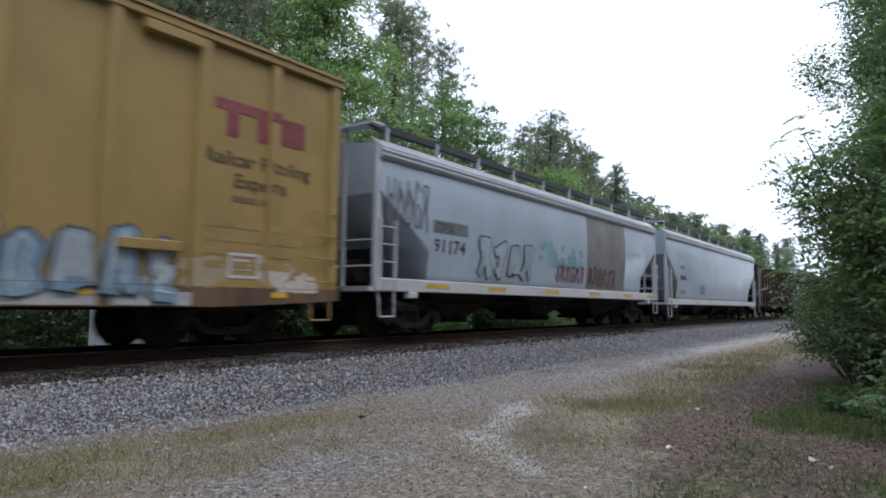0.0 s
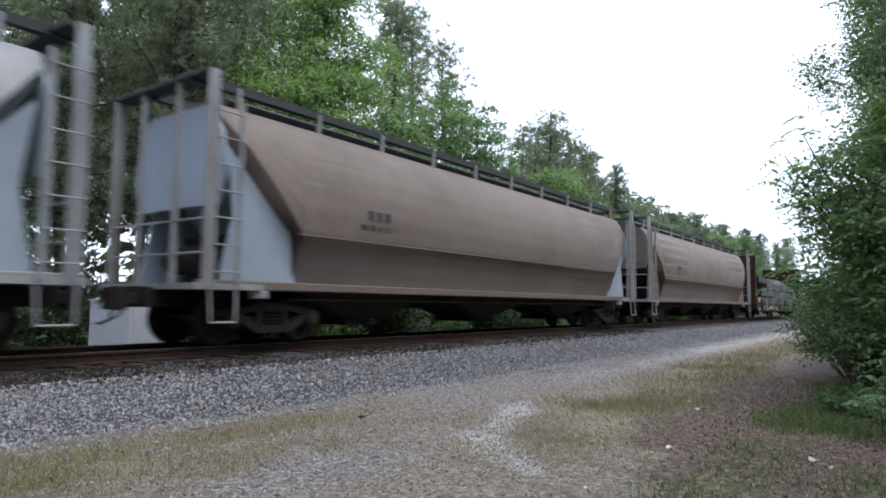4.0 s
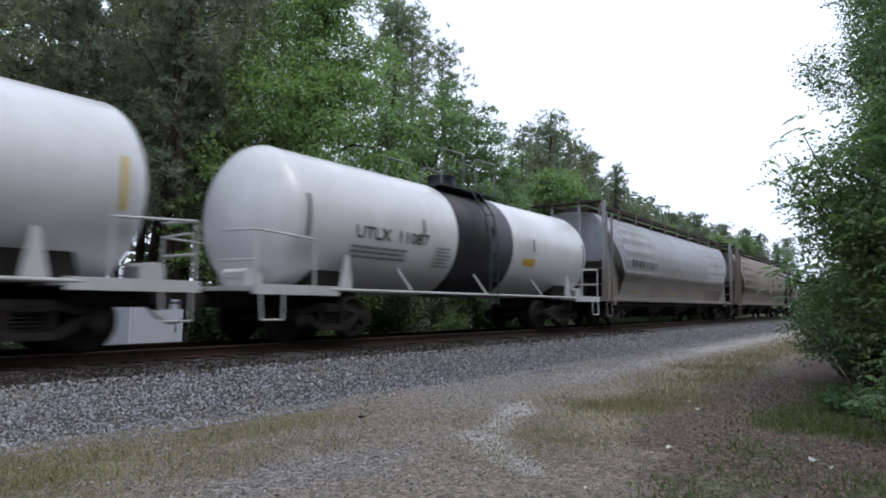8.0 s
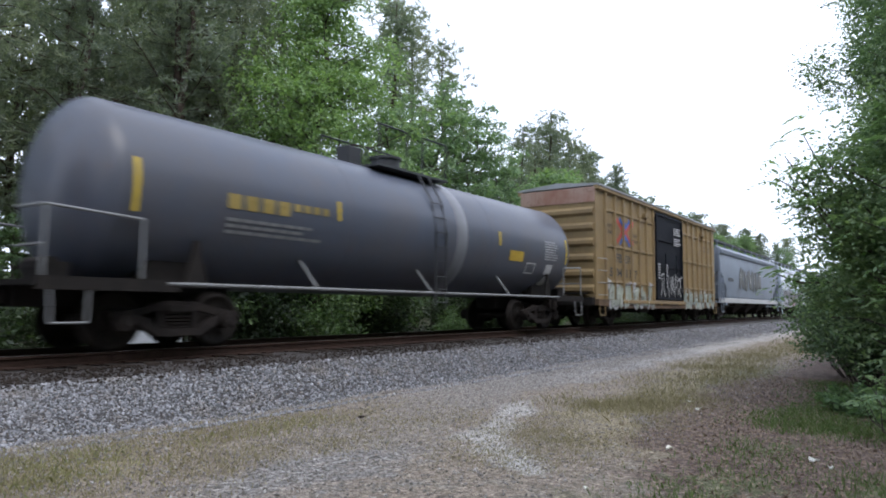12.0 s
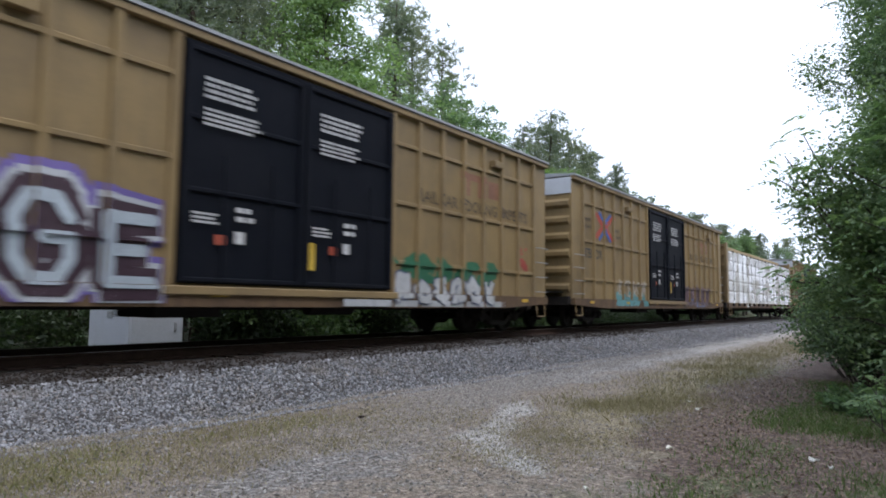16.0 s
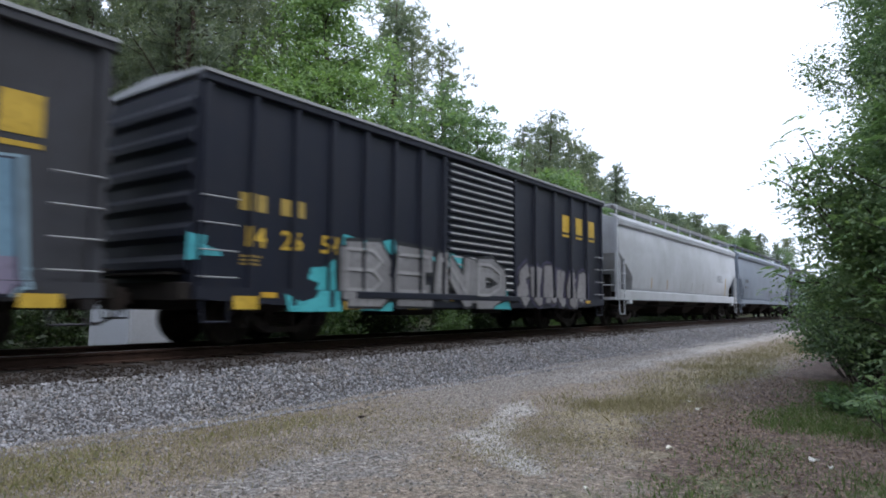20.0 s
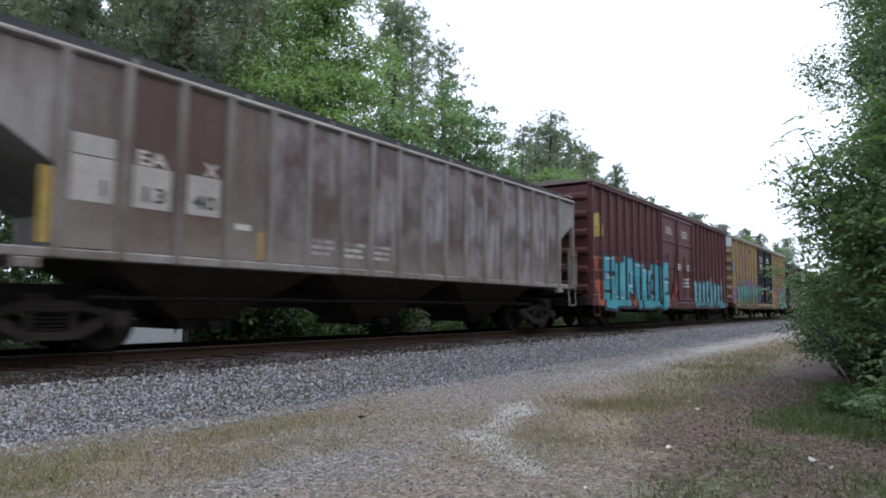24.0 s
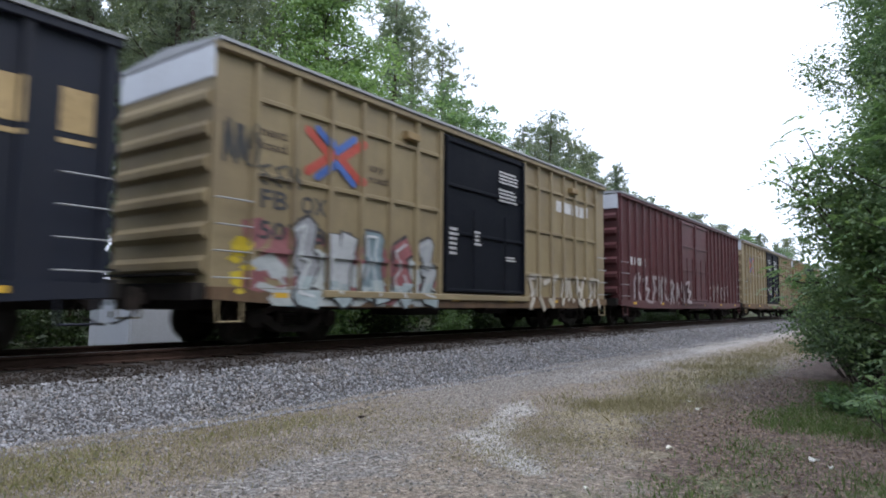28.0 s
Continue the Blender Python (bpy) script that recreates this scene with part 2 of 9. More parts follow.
WHEELM = rusty("wheel_steel", (0.018, 0.016, 0.015), (0.038, 0.031, 0.027), 0.6, 4.0, 0.3)
RUST = paint("rusted_bulkhead_steel", (0.026, 0.016, 0.015), (0.130, 0.050, 0.024), 0.65, 0.30, 0.85, 1.0)
PIPE = paint("bundled_steel_tube", (0.046, 0.047, 0.060), (0.070, 0.060, 0.060), 0.5, 0.04, 0.45)
SILLM = paint("dark_flatcar_sill_paint", (0.030, 0.018, 0.018), (0.052, 0.030, 0.026), 0.7, 0.2, 0.75)
STAKEM = paint("worn_cream_stake_paint", (0.50, 0.46, 0.40), (0.30, 0.15, 0.07), 0.8, 0.2, 0.6, 1.0)
MUDM = rusty("mud_brown_bay_steel", (0.036, 0.028, 0.026), (0.060, 0.046, 0.040), 0.85, 2.0)
RAILTOP = rusty("rail_steel", (0.034, 0.021, 0.017), (0.058, 0.034, 0.026), 0.8, 5.0)
SHINE = rusty("worn_rail_head", (0.30, 0.30, 0.31), (0.20, 0.19, 0.19), 0.3, 6.0, 0.9)
TIEM = rusty("creosoted_tie_wood", (0.022, 0.018, 0.016), (0.050, 0.038, 0.031), 0.9, 4.0)
CABM = paint("white_cabinet_paint", (0.66, 0.70, 0.78), (0.45, 0.46, 0.46), 0.3, 0.02, 0.5)
BARK = rusty("pine_bark", (0.040, 0.030, 0.024), (0.095, 0.070, 0.055), 0.95, 5.0)
BARK2 = rusty("grey_bark", (0.065, 0.055, 0.046), (0.13, 0.115, 0.098), 0.95, 5.0)
LEAF = leafy("bright_spring_leaves", (0.105, 0.172, 0.098), (0.225, 0.328, 0.172), (0.155, 0.242, 0.130), 0.5)
LEAF2 = leafy("soft_green_leaves", (0.108, 0.178, 0.118), (0.245, 0.335, 0.220), (0.165, 0.250, 0.162), 0.5)
LEAF3 = leafy("dark_shade_leaves", (0.062, 0.110, 0.058), (0.155, 0.235, 0.115), (0.100, 0.165, 0.080), 0.45)
NEEDLE = leafy("pine_needles", (0.110, 0.136, 0.118), (0.245, 0.276, 0.235), (0.166, 0.202, 0.170), 0.45)
GRASSM = leafy("dry_and_green_grass", (0.40, 0.335, 0.265), (0.225, 0.205, 0.120), (0.29, 0.238, 0.178), 0.3, 0.8)
GRASSV = leafy("yellow_green_tufts", (0.38, 0.33, 0.22), (0.19, 0.215, 0.105), (0.31, 0.275, 0.165), 0.3, 0.8)
GRASSG = leafy("fresh_green_grass", (0.075, 0.130, 0.045), (0.16, 0.215, 0.085), (0.11, 0.165, 0.060), 0.35, 0.6)
LITTER = leafy("fallen_leaves", (0.085, 0.057, 0.046), (0.31, 0.232, 0.192), (0.160, 0.112, 0.090), 0.15, 0.9)
SCRAP = leafy("pale_scraps", (0.5, 0.5, 0.5), (0.7, 0.7, 0.7), (0.6, 0.6, 0.6), 0.1, 0.7)
# darker copy of LEAF3: the wood's shade is put into the brush colour
BRUSHM = leafy("shade_darkened_brush_leaves", (0.024, 0.042, 0.024), (0.062, 0.092, 0.048), (0.038, 0.062, 0.033), 0.4)
DARKBUSH = leafy("dark_bush_leaves", (0.058, 0.096, 0.060), (0.150, 0.215, 0.122), (0.094, 0.148, 0.086), 0.45)
INNERM = leafy("inner_leaves_of_young_trees", (0.090, 0.150, 0.095), (0.215, 0.300, 0.190), (0.140, 0.212, 0.138), 0.5)
# darker copy of GRASSG, with the shade behind the track in its colour
RANKM = leafy("shade_darkened_rank_growth", (0.030, 0.062, 0.022), (0.075, 0.120, 0.045), (0.048, 0.085, 0.030), 0.35, 0.6)

# ---- mesh helpers ----
class Shape:
    """Collects vertices and faces of one part."""

    def __init__(self):
        self.v, self.f, self.s = [], [], []

    def add(self, vs, fs, smooth=False):
        o = len(self.v)
        self.v += [tuple(p) for p in vs]
        self.f += [tuple(i + o for i in q) for q in fs]
        self.s += [smooth] * len(fs)
        return self

    def box(self, x0, x1, y0, y1, z0, z1):
        vs = [(x, y, z) for x in (x0, x1) for y in (y0, y1) for z in (z0, z1)]
        return self.add(vs, [(0, 1, 3, 2), (4, 6, 7, 5), (0, 4, 5, 1), (2, 3, 7, 6), (0, 2, 6, 4), (1, 5, 7, 3)])

    def prism(self, prof, x0, x1, smooth=False):
        """A profile of (y, z), run along x."""
        k = len(prof)
        vs = [(x0, y, z) for y, z in prof] + [(x1, y, z) for y, z in prof]
        self.add(vs, [(i, (i + 1) % k, k + (i + 1) % k, k + i) for i in range(k)], smooth)
        return self.add(vs, [tuple(range(k - 1, -1, -1)), tuple(range(k, 2 * k))])

    def cbox(self, x0, x1, y0, y1, z0, z1, c=0.015):
        """A box with chamfered long edges."""
        return self.prism([(y0 + c, z0), (y1 - c, z0), (y1, z0 + c), (y1, z1 - c), (y1 - c, z1), (y0 + c, z1), (y0, z1 - c), (y0, z0 + c)], x0, x1)

    def plate(self, prof, y0, y1):
        """A profile of (x, z), run along y."""
        k = len(prof)
        vs = [(x, y0, z) for x, z in prof] + [(x, y1, z) for x, z in prof]
        return self.add(vs, [(i, (i + 1) % k, k + (i + 1) % k, k + i) for i in range(k)] + [tuple(range(k - 1, -1, -1)), tuple(range(k, 2 * k))])

    def cyl(self, a, b, r, k=8, r1=None, smooth=True):
        a, b = Vector(a), Vector(b)
        d = (b - a).normalized()
        u = d.orthogonal().normalized()
        w = d.cross(u)
        ring = [u * math.cos(2 * math.pi * i / k) + w * math.sin(2 * math.pi * i / k) for i in range(k)]
        r1 = r if r1 is None else r1
        vs = [a + q * r for q in ring] + [b + q * r1 for q in ring]
        self.add(vs, [(i, (i + 1) % k, k + (i + 1) % k, k + i) for i in range(k)], smooth)
        return self.add(vs, [tuple(range(k - 1, -1, -1)), tuple(range(k, 2 * k))])

    def rod(self, pts, r, k=6):
        for a, b in zip(pts, pts[1:]):
            self.cyl(a, b, r, k)
        return self

    def loft(self, rings, smooth=True, caps=True):
        k = len(rings[0])
        vs = [p for ring in rings for p in ring]
        fs = [(j * k + i, j * k + (i + 1) % k, (j + 1) * k + (i + 1) % k, (j + 1) * k + i) for j in range(len(rings) - 1) for i in range(k)]
        self.add(vs, fs, smooth)
        if caps:
            self.add(rings[0], [tuple(range(k - 1, -1, -1))])
            self.add(rings[-1], [tuple(range(k))])
        return self

    def mesh(self, name):
        me = bpy.data.meshes.new(name)
        me.from_pydata(self.v, [], self.f)
        me.polygons.foreach_set("use_smooth", self.s)
        me.update()
        return me


def part(name, shape, material, parent, label="", at=None):
    """Links a shape, or a mesh that is shared, as one mesh object under a thing or under a part."""
    me = shape.mesh(name) if isinstance(shape, Shape) else shape
    if not me.materials:
        me.materials.append(material)
    ob = new(name, me)
    ob.parent = parent
    if at is not None:
        ob.location = at
    if label:
        tagged(ob, label)
    return ob


def arrays(name, verts, faces, material):
    """A mesh from arrays: for leaves, grass and stones."""
    me = bpy.data.meshes.new(name)
    verts, faces = np.asarray(verts, np.float32), np.asarray(faces, np.int32)
    me.vertices.add(len(verts))
    me.vertices.foreach_set("co", verts.ravel())
    k = faces.shape[1]
    me.loops.add(faces.size)
    me.loops.foreach_set("vertex_index", faces.ravel())
    me.polygons.add(len(faces))
    me.polygons.foreach_set("loop_start", np.arange(0, faces.size, k, dtype=np.int32))
    me.polygons.foreach_set("loop_total", np.full(len(faces), k, np.int32))
    me.update(calc_edges=True)
    me.materials.append(material)
    return me


def structure(name, me_or_shape, material, label, category):
    me = me_or_shape.mesh(name) if isinstance(me_or_shape, Shape) else me_or_shape
    if not me.materials:
        me.materials.append(material)
    return tagged(new(name, me), label, category, "", "structure")


def lettering(text, size):
    """The outline of a text in the built-in font, as flat faces in x and z, from x = 0."""
    cu = bpy.data.curves.new("text", "FONT")
    cu.body, cu.size, cu.resolution_u, cu.offset = text, size, 2, size * 0.018
    ob = bpy.data.objects.new("text", cu)
    scene.collection.objects.link(ob)
    me = bpy.data.meshes.new_from_object(ob.evaluated_get(bpy.context.evaluated_depsgraph_get()))
    vs = [(p.co.x, p.co.y) for p in me.vertices]
    fs = [tuple(q.vertices) for q in me.polygons]
    bpy.data.objects.remove(ob)
    bpy.data.curves.remove(cu)
    bpy.data.meshes.remove(me)
    return vs, fs

# ---- ground, ballast, track ----
def ground_z(x, y):
    """Height of the ground sheet: nearly flat, a shallow ditch behind the track, small unevenness."""
    z = 0.035 * noise.noise((x * 0.35, y * 0.35, 3.0)) + 0.02 * noise.noise((x * 1.3, y * 1.3, 8.0))
    z += 0.35 * min(1.0, max(0.0, (y - 22) / 12.0))
    return z if abs(y - YT) > 2.6 else z - 0.05


def ground_material():
    """Thatch, gravel, a worn pale track, leaf litter and green patches, each where it lies on the plan."""
    m, n, l, p = nodes_of("lineside_ground")
    v = coords(n, l, shift=False)
    wob = noise_node(n, l, v, 0.55, 5, 0.6)
    wob2 = noise_node(n, l, v, 2.2, 6, 0.7)
    fine = noise_node(n, l, v, 30.0, 6, 0.75)
    mid = noise_node(n, l, v, 7.5, 5, 0.7)
    grit = n.new("ShaderNodeTexVoronoi")
    grit.inputs["Scale"].default_value = 34.0
    l.new(v, grit.inputs["Vector"])
    tone = n.new("ShaderNodeSeparateXYZ")
    l.new(grit.outputs["Color"], tone.inputs[0])
    sep = n.new("ShaderNodeSeparateXYZ")
    l.new(v, sep.inputs[0])

    def off(amp, amp2):
        a = math_node(n, l, "MULTIPLY", math_node(n, l, "SUBTRACT", wob, 0.5), amp)
        return math_node(n, l, "ADD", a, math_node(n, l, "MULTIPLY", math_node(n, l, "SUBTRACT", wob2, 0.5), amp2))

    X = math_node(n, l, "ADD", sep.outputs["X"], off(-2.2, 1.6))
    Y = math_node(n, l, "ADD", sep.outputs["Y"], off(2.0, 1.5))

    def line(k, c):
        return math_node(n, l, "ADD", math_node(n, l, "MULTIPLY", sep.outputs["X"], k), c)

    def blob(cx, cy, rx, ry, k=0.0, soft=0.75):
        """A soft, frayed patch round a place, slanting by k."""
        dx = math_node(n, l, "SUBTRACT", X, cx)
        dy = math_node(n, l, "SUBTRACT", math_node(n, l, "SUBTRACT", Y, cy), math_node(n, l, "MULTIPLY", dx, k))
        q = math_node(n, l, "ADD", math_node(n, l, "POWER", math_node(n, l, "ABSOLUTE", math_node(n, l, "DIVIDE", dx, rx)), 2.0), math_node(n, l, "POWER", math_node(n, l, "ABSOLUTE", math_node(n, l, "DIVIDE", dy, ry)), 2.0))
        return ramp_node(n, l, q, 1.0 - soft, 1.0, (1, 1, 1), (0, 0, 0))

    def worn(cx, cy, rx, ry, k):
        """A trodden patch with a firmer rim."""
        dx = math_node(n, l, "SUBTRACT", math_node(n, l, "ADD", sep.outputs["X"], off(1.2, 1.4)), cx)
        dy = math_node(n, l, "SUBTRACT", math_node(n, l, "SUBTRACT", math_node(n, l, "ADD", sep.outputs["Y"], off(-0.8, 0.9)), cy), math_node(n, l, "MULTIPLY", dx, k))
        q = math_node(n, l, "ADD", math_node(n, l, "POWER", math_node(n, l, "ABSOLUTE", math_node(n, l, "DIVIDE", dx, rx)), 2.0), math_node(n, l, "POWER", math_node(n, l, "ABSOLUTE", math_node(n, l, "DIVIDE", dy, ry)), 2.0))
        return ramp_node(n, l, q, 0.15, 1.15, (1, 1, 1), (0, 0, 0))

    def over(c, mask, col, amount=1.0):
        return mix_node(n, l, math_node(n, l, "MULTIPLY", mask, amount), c, col)

    thatch = mix_node(n, l, ramp_node(n, l, mid, 0.36, 0.66), (0.165, 0.131, 0.103), (0.365, 0.308, 0.255))
    thatch = mix_node(n, l, ramp_node(n, l, wob2, 0.42, 0.62), thatch, (0.262, 0.218, 0.158))
    stone = mix_node(n, l, tone.outputs["X"], (0.095, 0.090, 0.087), (0.365, 0.352, 0.342))
    litter = mix_node(n, l, ramp_node(n, l, mid, 0.34, 0.68), (0.088, 0.060, 0.049), (0.232, 0.168, 0.138))
    green = mix_node(n, l, mid, (0.070, 0.090, 0.035), (0.165, 0.180, 0.085))
    straw = mix_node(n, l, mid, (0.190, 0.160, 0.095), (0.360, 0.305, 0.190))
    # the gravel strip along the foot of the ballast, wider farther on
    lane = math_node(n, l, "MINIMUM", line(0.035, 4.70), line(0.30, 2.25))
    d = math_node(n, l, "SUBTRACT", Y, lane)
    reach = ramp_node(n, l, math_node(n, l, "MULTIPLY", X, 0.05), 0.30, 0.60, (0.30, 0.30, 0.30), (0.90, 0.90, 0.90))
    c = over(thatch, math_node(n, l, "MULTIPLY", ramp_node(n, l, d, -0.35, 0.55), reach), stone)
    c = over(c, ramp_node(n, l, wob2, 0.50, 0.60), stone, 0.40)
    # grass on the near verge
    c = over(c, blob(2.6, 5.7, 3.6, 1.25, 0.16), thatch, 0.95)
    c = over(c, blob(2.6, 6.2, 1.5, 0.6, 0.1), straw, 0.6)
    c = over(c, blob(6.3, 6.45, 2.6, 0.55, 0.22), thatch, 0.85)
    c = over(c, blob(4.2, 4.3, 1.4, 0.55, -0.1), stone, 0.8)
    # dry and green grass beyond the worn track
    c = over(c, blob(14.5, 3.75, 7.5, 1.0, 0.06), straw, 0.95)
    c = over(c, blob(8.0, 3.1, 2.2, 0.85, 0.35), straw, 0.75)
    c = over(c, blob(15.5, 3.0, 4.0, 0.45, 0.0), green, 0.7)
    # leaf litter under the bushes
    edge = math_node(n, l, "MINIMUM", line(0.40, -0.45), 2.75)
    right = ramp_node(n, l, math_node(n, l, "SUBTRACT", Y, edge), -0.40, 0.35, (1, 1, 1), (0, 0, 0))
    c = over(c, right, litter)
    c = over(c, blob(8.4, 2.75, 0.7, 0.35), stone, 0.6)
    for cx, cy, rx, ry, amount in ((5.5, 1.35, 0.75, 0.42, 0.85), (7.5, 1.35, 0.8, 0.22, 0.7), (11.6, 0.9, 3.4, 0.75, 0.95), (5.9, 0.35, 1.1, 0.35, 0.8), (4.4, 2.1, 0.6, 0.35, 0.4)):
        c = over(c, blob(cx, cy, rx, ry), green, amount)
    # the pale worn track
    dust = mix_node(n, l, fine, (0.40, 0.392, 0.382), (0.60, 0.59, 0.575))
    tracks = ((8.0, 4.62, 1.3, 0.30, 0.17), (6.4, 4.02, 0.9, 0.42, 0.40), (5.55, 3.30, 0.70, 0.46, 0.7))
    far = math_node(n, l, "ABSOLUTE", math_node(n, l, "SUBTRACT", Y, line(0.022, 5.35)))
    far = math_node(n, l, "MULTIPLY", ramp_node(n, l, far, 0.1, 0.75, (1, 1, 1), (0, 0, 0)), ramp_node(n, l, math_node(n, l, "MULTIPLY", sep.outputs["X"], 0.02), 0.20, 0.34))
    c = over(c, far, dust, 0.5)
    c = over(c, ramp_node(n, l, mid, 0.52, 0.60), mix_node(n, l, 0.5, thatch, c), 0.7)
    for cx, cy, rx, ry, k in tracks:
        c = over(c, worn(cx, cy, rx, ry, k), dust, 0.68)
    c = mix_node(n, l, 0.7, c, ramp_node(n, l, noise_node(n, l, v, 13.0, 3, 0.6), 0.36, 0.64, (0.55, 0.55, 0.55), (1.4, 1.4, 1.4)), "MULTIPLY")
    back = ramp_node(n, l, math_node(n, l, "SUBTRACT", sep.outputs["Y"], 12.6), 0.0, 1.0)
    c = mix_node(n, l, back, c, mix_node(n, l, wob2, (0.04, 0.06, 0.02), (0.09, 0.08, 0.045)))
    c = mix_node(n, l, 0.8, c, ramp_node(n, l, fine, 0.32, 0.68, (0.28, 0.28, 0.28), (1.5, 1.5, 1.5)), "MULTIPLY")
    c = mix_node(n, l, 0.6, c, ramp_node(n, l, noise_node(n, l, v, 70.0, 3, 0.6), 0.35, 0.68, (0.45, 0.45, 0.45), (1.45, 1.45, 1.45)), "MULTIPLY")
    l.new(c, p.inputs["Base Color"])
    p.inputs["Roughness"].default_value = 0.95
    bump_node(n, l, p, math_node(n, l, "ADD", fine, math_node(n, l, "MULTIPLY", grit.outputs["Distance"], 1.2)), 0.8, 0.03)
    return m


def axis_steps(lo, hi, step, far):
    a = list(np.arange(lo, hi + 1e-6, step))
    g = step
    while a[-1] < far:
        g *= 1.35
        a.append(a[-1] + g)
    g = step
    while a[0] > -far:
        g *= 1.35
        a.insert(0, a[0] - g)
    return a


gx, gy = axis_steps(-6, 40, 0.4, 1500), axis_steps(-4, 34, 0.4, 1500)
gv = [(x, y, ground_z(x, y)) for x in gx for y in gy]
gf = [(i * len(gy) + j, (i + 1) * len(gy) + j, (i + 1) * len(gy) + j + 1, i * len(gy) + j + 1) for i in range(len(gx) - 1) for j in range(len(gy) - 1)]
ground = structure("ground", arrays("ground", gv, gf, ground_material()), None, "lineside ground of dry grass, leaf litter and pale gravel", "ground")


def ballast_material(name):
    m, n, l, p = nodes_of(name)
    v = coords(n, l, shift=False)
    vo = n.new("ShaderNodeTexVoronoi")
    vo.inputs["Scale"].default_value = 24.0
    l.new(v, vo.inputs["Vector"])
    tone = n.new("ShaderNodeSeparateXYZ")
    l.new(vo.outputs["Color"], tone.inputs[0])
    c = mix_node(n, l, tone.outputs["X"], (0.17, 0.173, 0.184), (0.28, 0.284, 0.302))
    c = mix_node(n, l, ramp_node(n, l, vo.outputs["Distance"], 0.40, 0.80), c, (0.155, 0.156, 0.165))
    c = mix_node(n, l, ramp_node(n, l, noise_node(n, l, v, 0.8, 4, 0.6), 0.56, 0.80), c, (0.20, 0.18, 0.16))
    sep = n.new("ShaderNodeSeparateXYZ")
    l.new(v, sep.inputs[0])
    # dark brown stone near the rails, with the train's shadow painted into the band
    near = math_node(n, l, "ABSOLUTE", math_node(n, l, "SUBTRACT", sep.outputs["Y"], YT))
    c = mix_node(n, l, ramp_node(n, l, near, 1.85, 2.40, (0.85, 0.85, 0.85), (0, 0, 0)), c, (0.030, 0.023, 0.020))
    l.new(c, p.inputs["Base Color"])
    p.inputs["Roughness"].default_value = 0.9
    bump_node(n, l, p, vo.outputs["Distance"], 1.0, 0.05)
    return m


def stone_material(name, dark, middle, pale):
    m, n, l, p = nodes_of(name)
    geo, r = n.new("ShaderNodeNewGeometry"), n.new("ShaderNodeValToRGB")
    r.color_ramp.elements[0].color, r.color_ramp.elements[1].color = (*dark, 1), (*pale, 1)
    for at, col in ((0.50, middle), (0.68, tuple(1.2 * q for q in middle)), (0.73, (1.35 * middle[0], 1.16 * middle[1], 0.95 * middle[2])), (0.78, tuple(1.3 * q for q in middle))):
        r.color_ramp.elements.new(at).color = (*col, 1)
    l.new(geo.outputs["Random Per Island"], r.inputs["Fac"])
    v = coords(n, l, shift=False)
    c = mix_node(n, l, ramp_node(n, l, noise_node(n, l, v, 1.3, 5, 0.65), 0.54, 0.80), r.outputs["Color"], (0.20, 0.175, 0.155))
    l.new(c, p.inputs["Base Color"])
    p.inputs["Roughness"].default_value = 0.9
    return m


BED = [(-3.7, -0.06), (-3.2, 0.06), (-1.95, 0.46), (-1.55, 0.52), (1.55, 0.52), (1.95, 0.46), (3.2, 0.06), (3.7, -0.06)]
bed = Shape()
bx = axis_steps(-8, 45, 0.5, 900)
rows_ = []
for x in bx:
    for y, z in BED:
        w = 0.10 * noise.noise((x * 0.9, y * 2.0, 1.0)) if abs(y) > 1.6 else 0.0
        rows_.append((x, YT + y + w, z + 0.03 * noise.noise((x * 1.7, y * 3.0, 5.0))))
bed.add(rows_, [(i * 8 + j, (i + 1) * 8 + j, (i + 1) * 8 + j + 1, i * 8 + j + 1) for i in range(len(bx) - 1) for j in range(7)])
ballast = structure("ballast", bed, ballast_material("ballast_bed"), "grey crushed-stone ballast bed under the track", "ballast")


def bed_z(y):
    d = y - YT
    for (a, p), (b, q) in zip(BED, BED[1:]):
        if a <= d <= b:
            return p + (q - p) * (d - a) / (b - a)
    return 0.0


def stones(count, x0, x1, y0, y1, size, on_bed=True, seed=3, fall=0.0):
    """Loose angular stones, joined."""
    rng = np.random.default_rng(seed)
    u = rng.random(count)
    x = x0 + (x1 - x0) * u ** (1.0 + fall)
    y = rng.uniform(y0, y1, count)
    z = np.array([bed_z(b) if on_bed else ground_z(a, b) for a, b in zip(x, y)])
    base = np.array([(1, 0, 0), (-1, 0, 0), (0, 1, 0), (0, -1, 0), (0, 0, 1), (0, 0, -1)], float) * 1.35
    s = size * rng.uniform(0.45, 1.25, (count, 1, 1)) * rng.uniform(0.6, 1.1, (count, 1, 3))
    s *= rng.uniform((0.6, 0.6, 0.45), (1.45, 1.45, 0.85), (count, 1, 3))
    pts = base[None] * (1 + rng.uniform(-0.4, 0.2, (count, 6, 3))) * s + rng.uniform(-0.35, 0.35, (count, 6, 3)) * s
    a, b = rng.uniform(0, 6.28, (2, count))
    ca, sa, cb, sb = np.cos(a), np.sin(a), np.cos(b), np.sin(b)
    rot = np.stack([np.stack([ca * cb, -sa, ca * sb], -1), np.stack([sa * cb, ca, sa * sb], -1), np.stack([-sb, 0 * a, cb], -1)], -2)
    pts = np.einsum("nij,nkj->nki", rot, pts) + np.stack([x, y, z + size * 0.35], -1)[:, None]
    f = np.array([(0, 2, 4), (2, 1, 4), (1, 3, 4), (3, 0, 4), (2, 0, 5), (1, 2, 5), (3, 1, 5), (0, 3, 5)])
    return pts.reshape(-1, 3), (f[None] + 6 * np.arange(count)[:, None, None]).reshape(-1, 3)


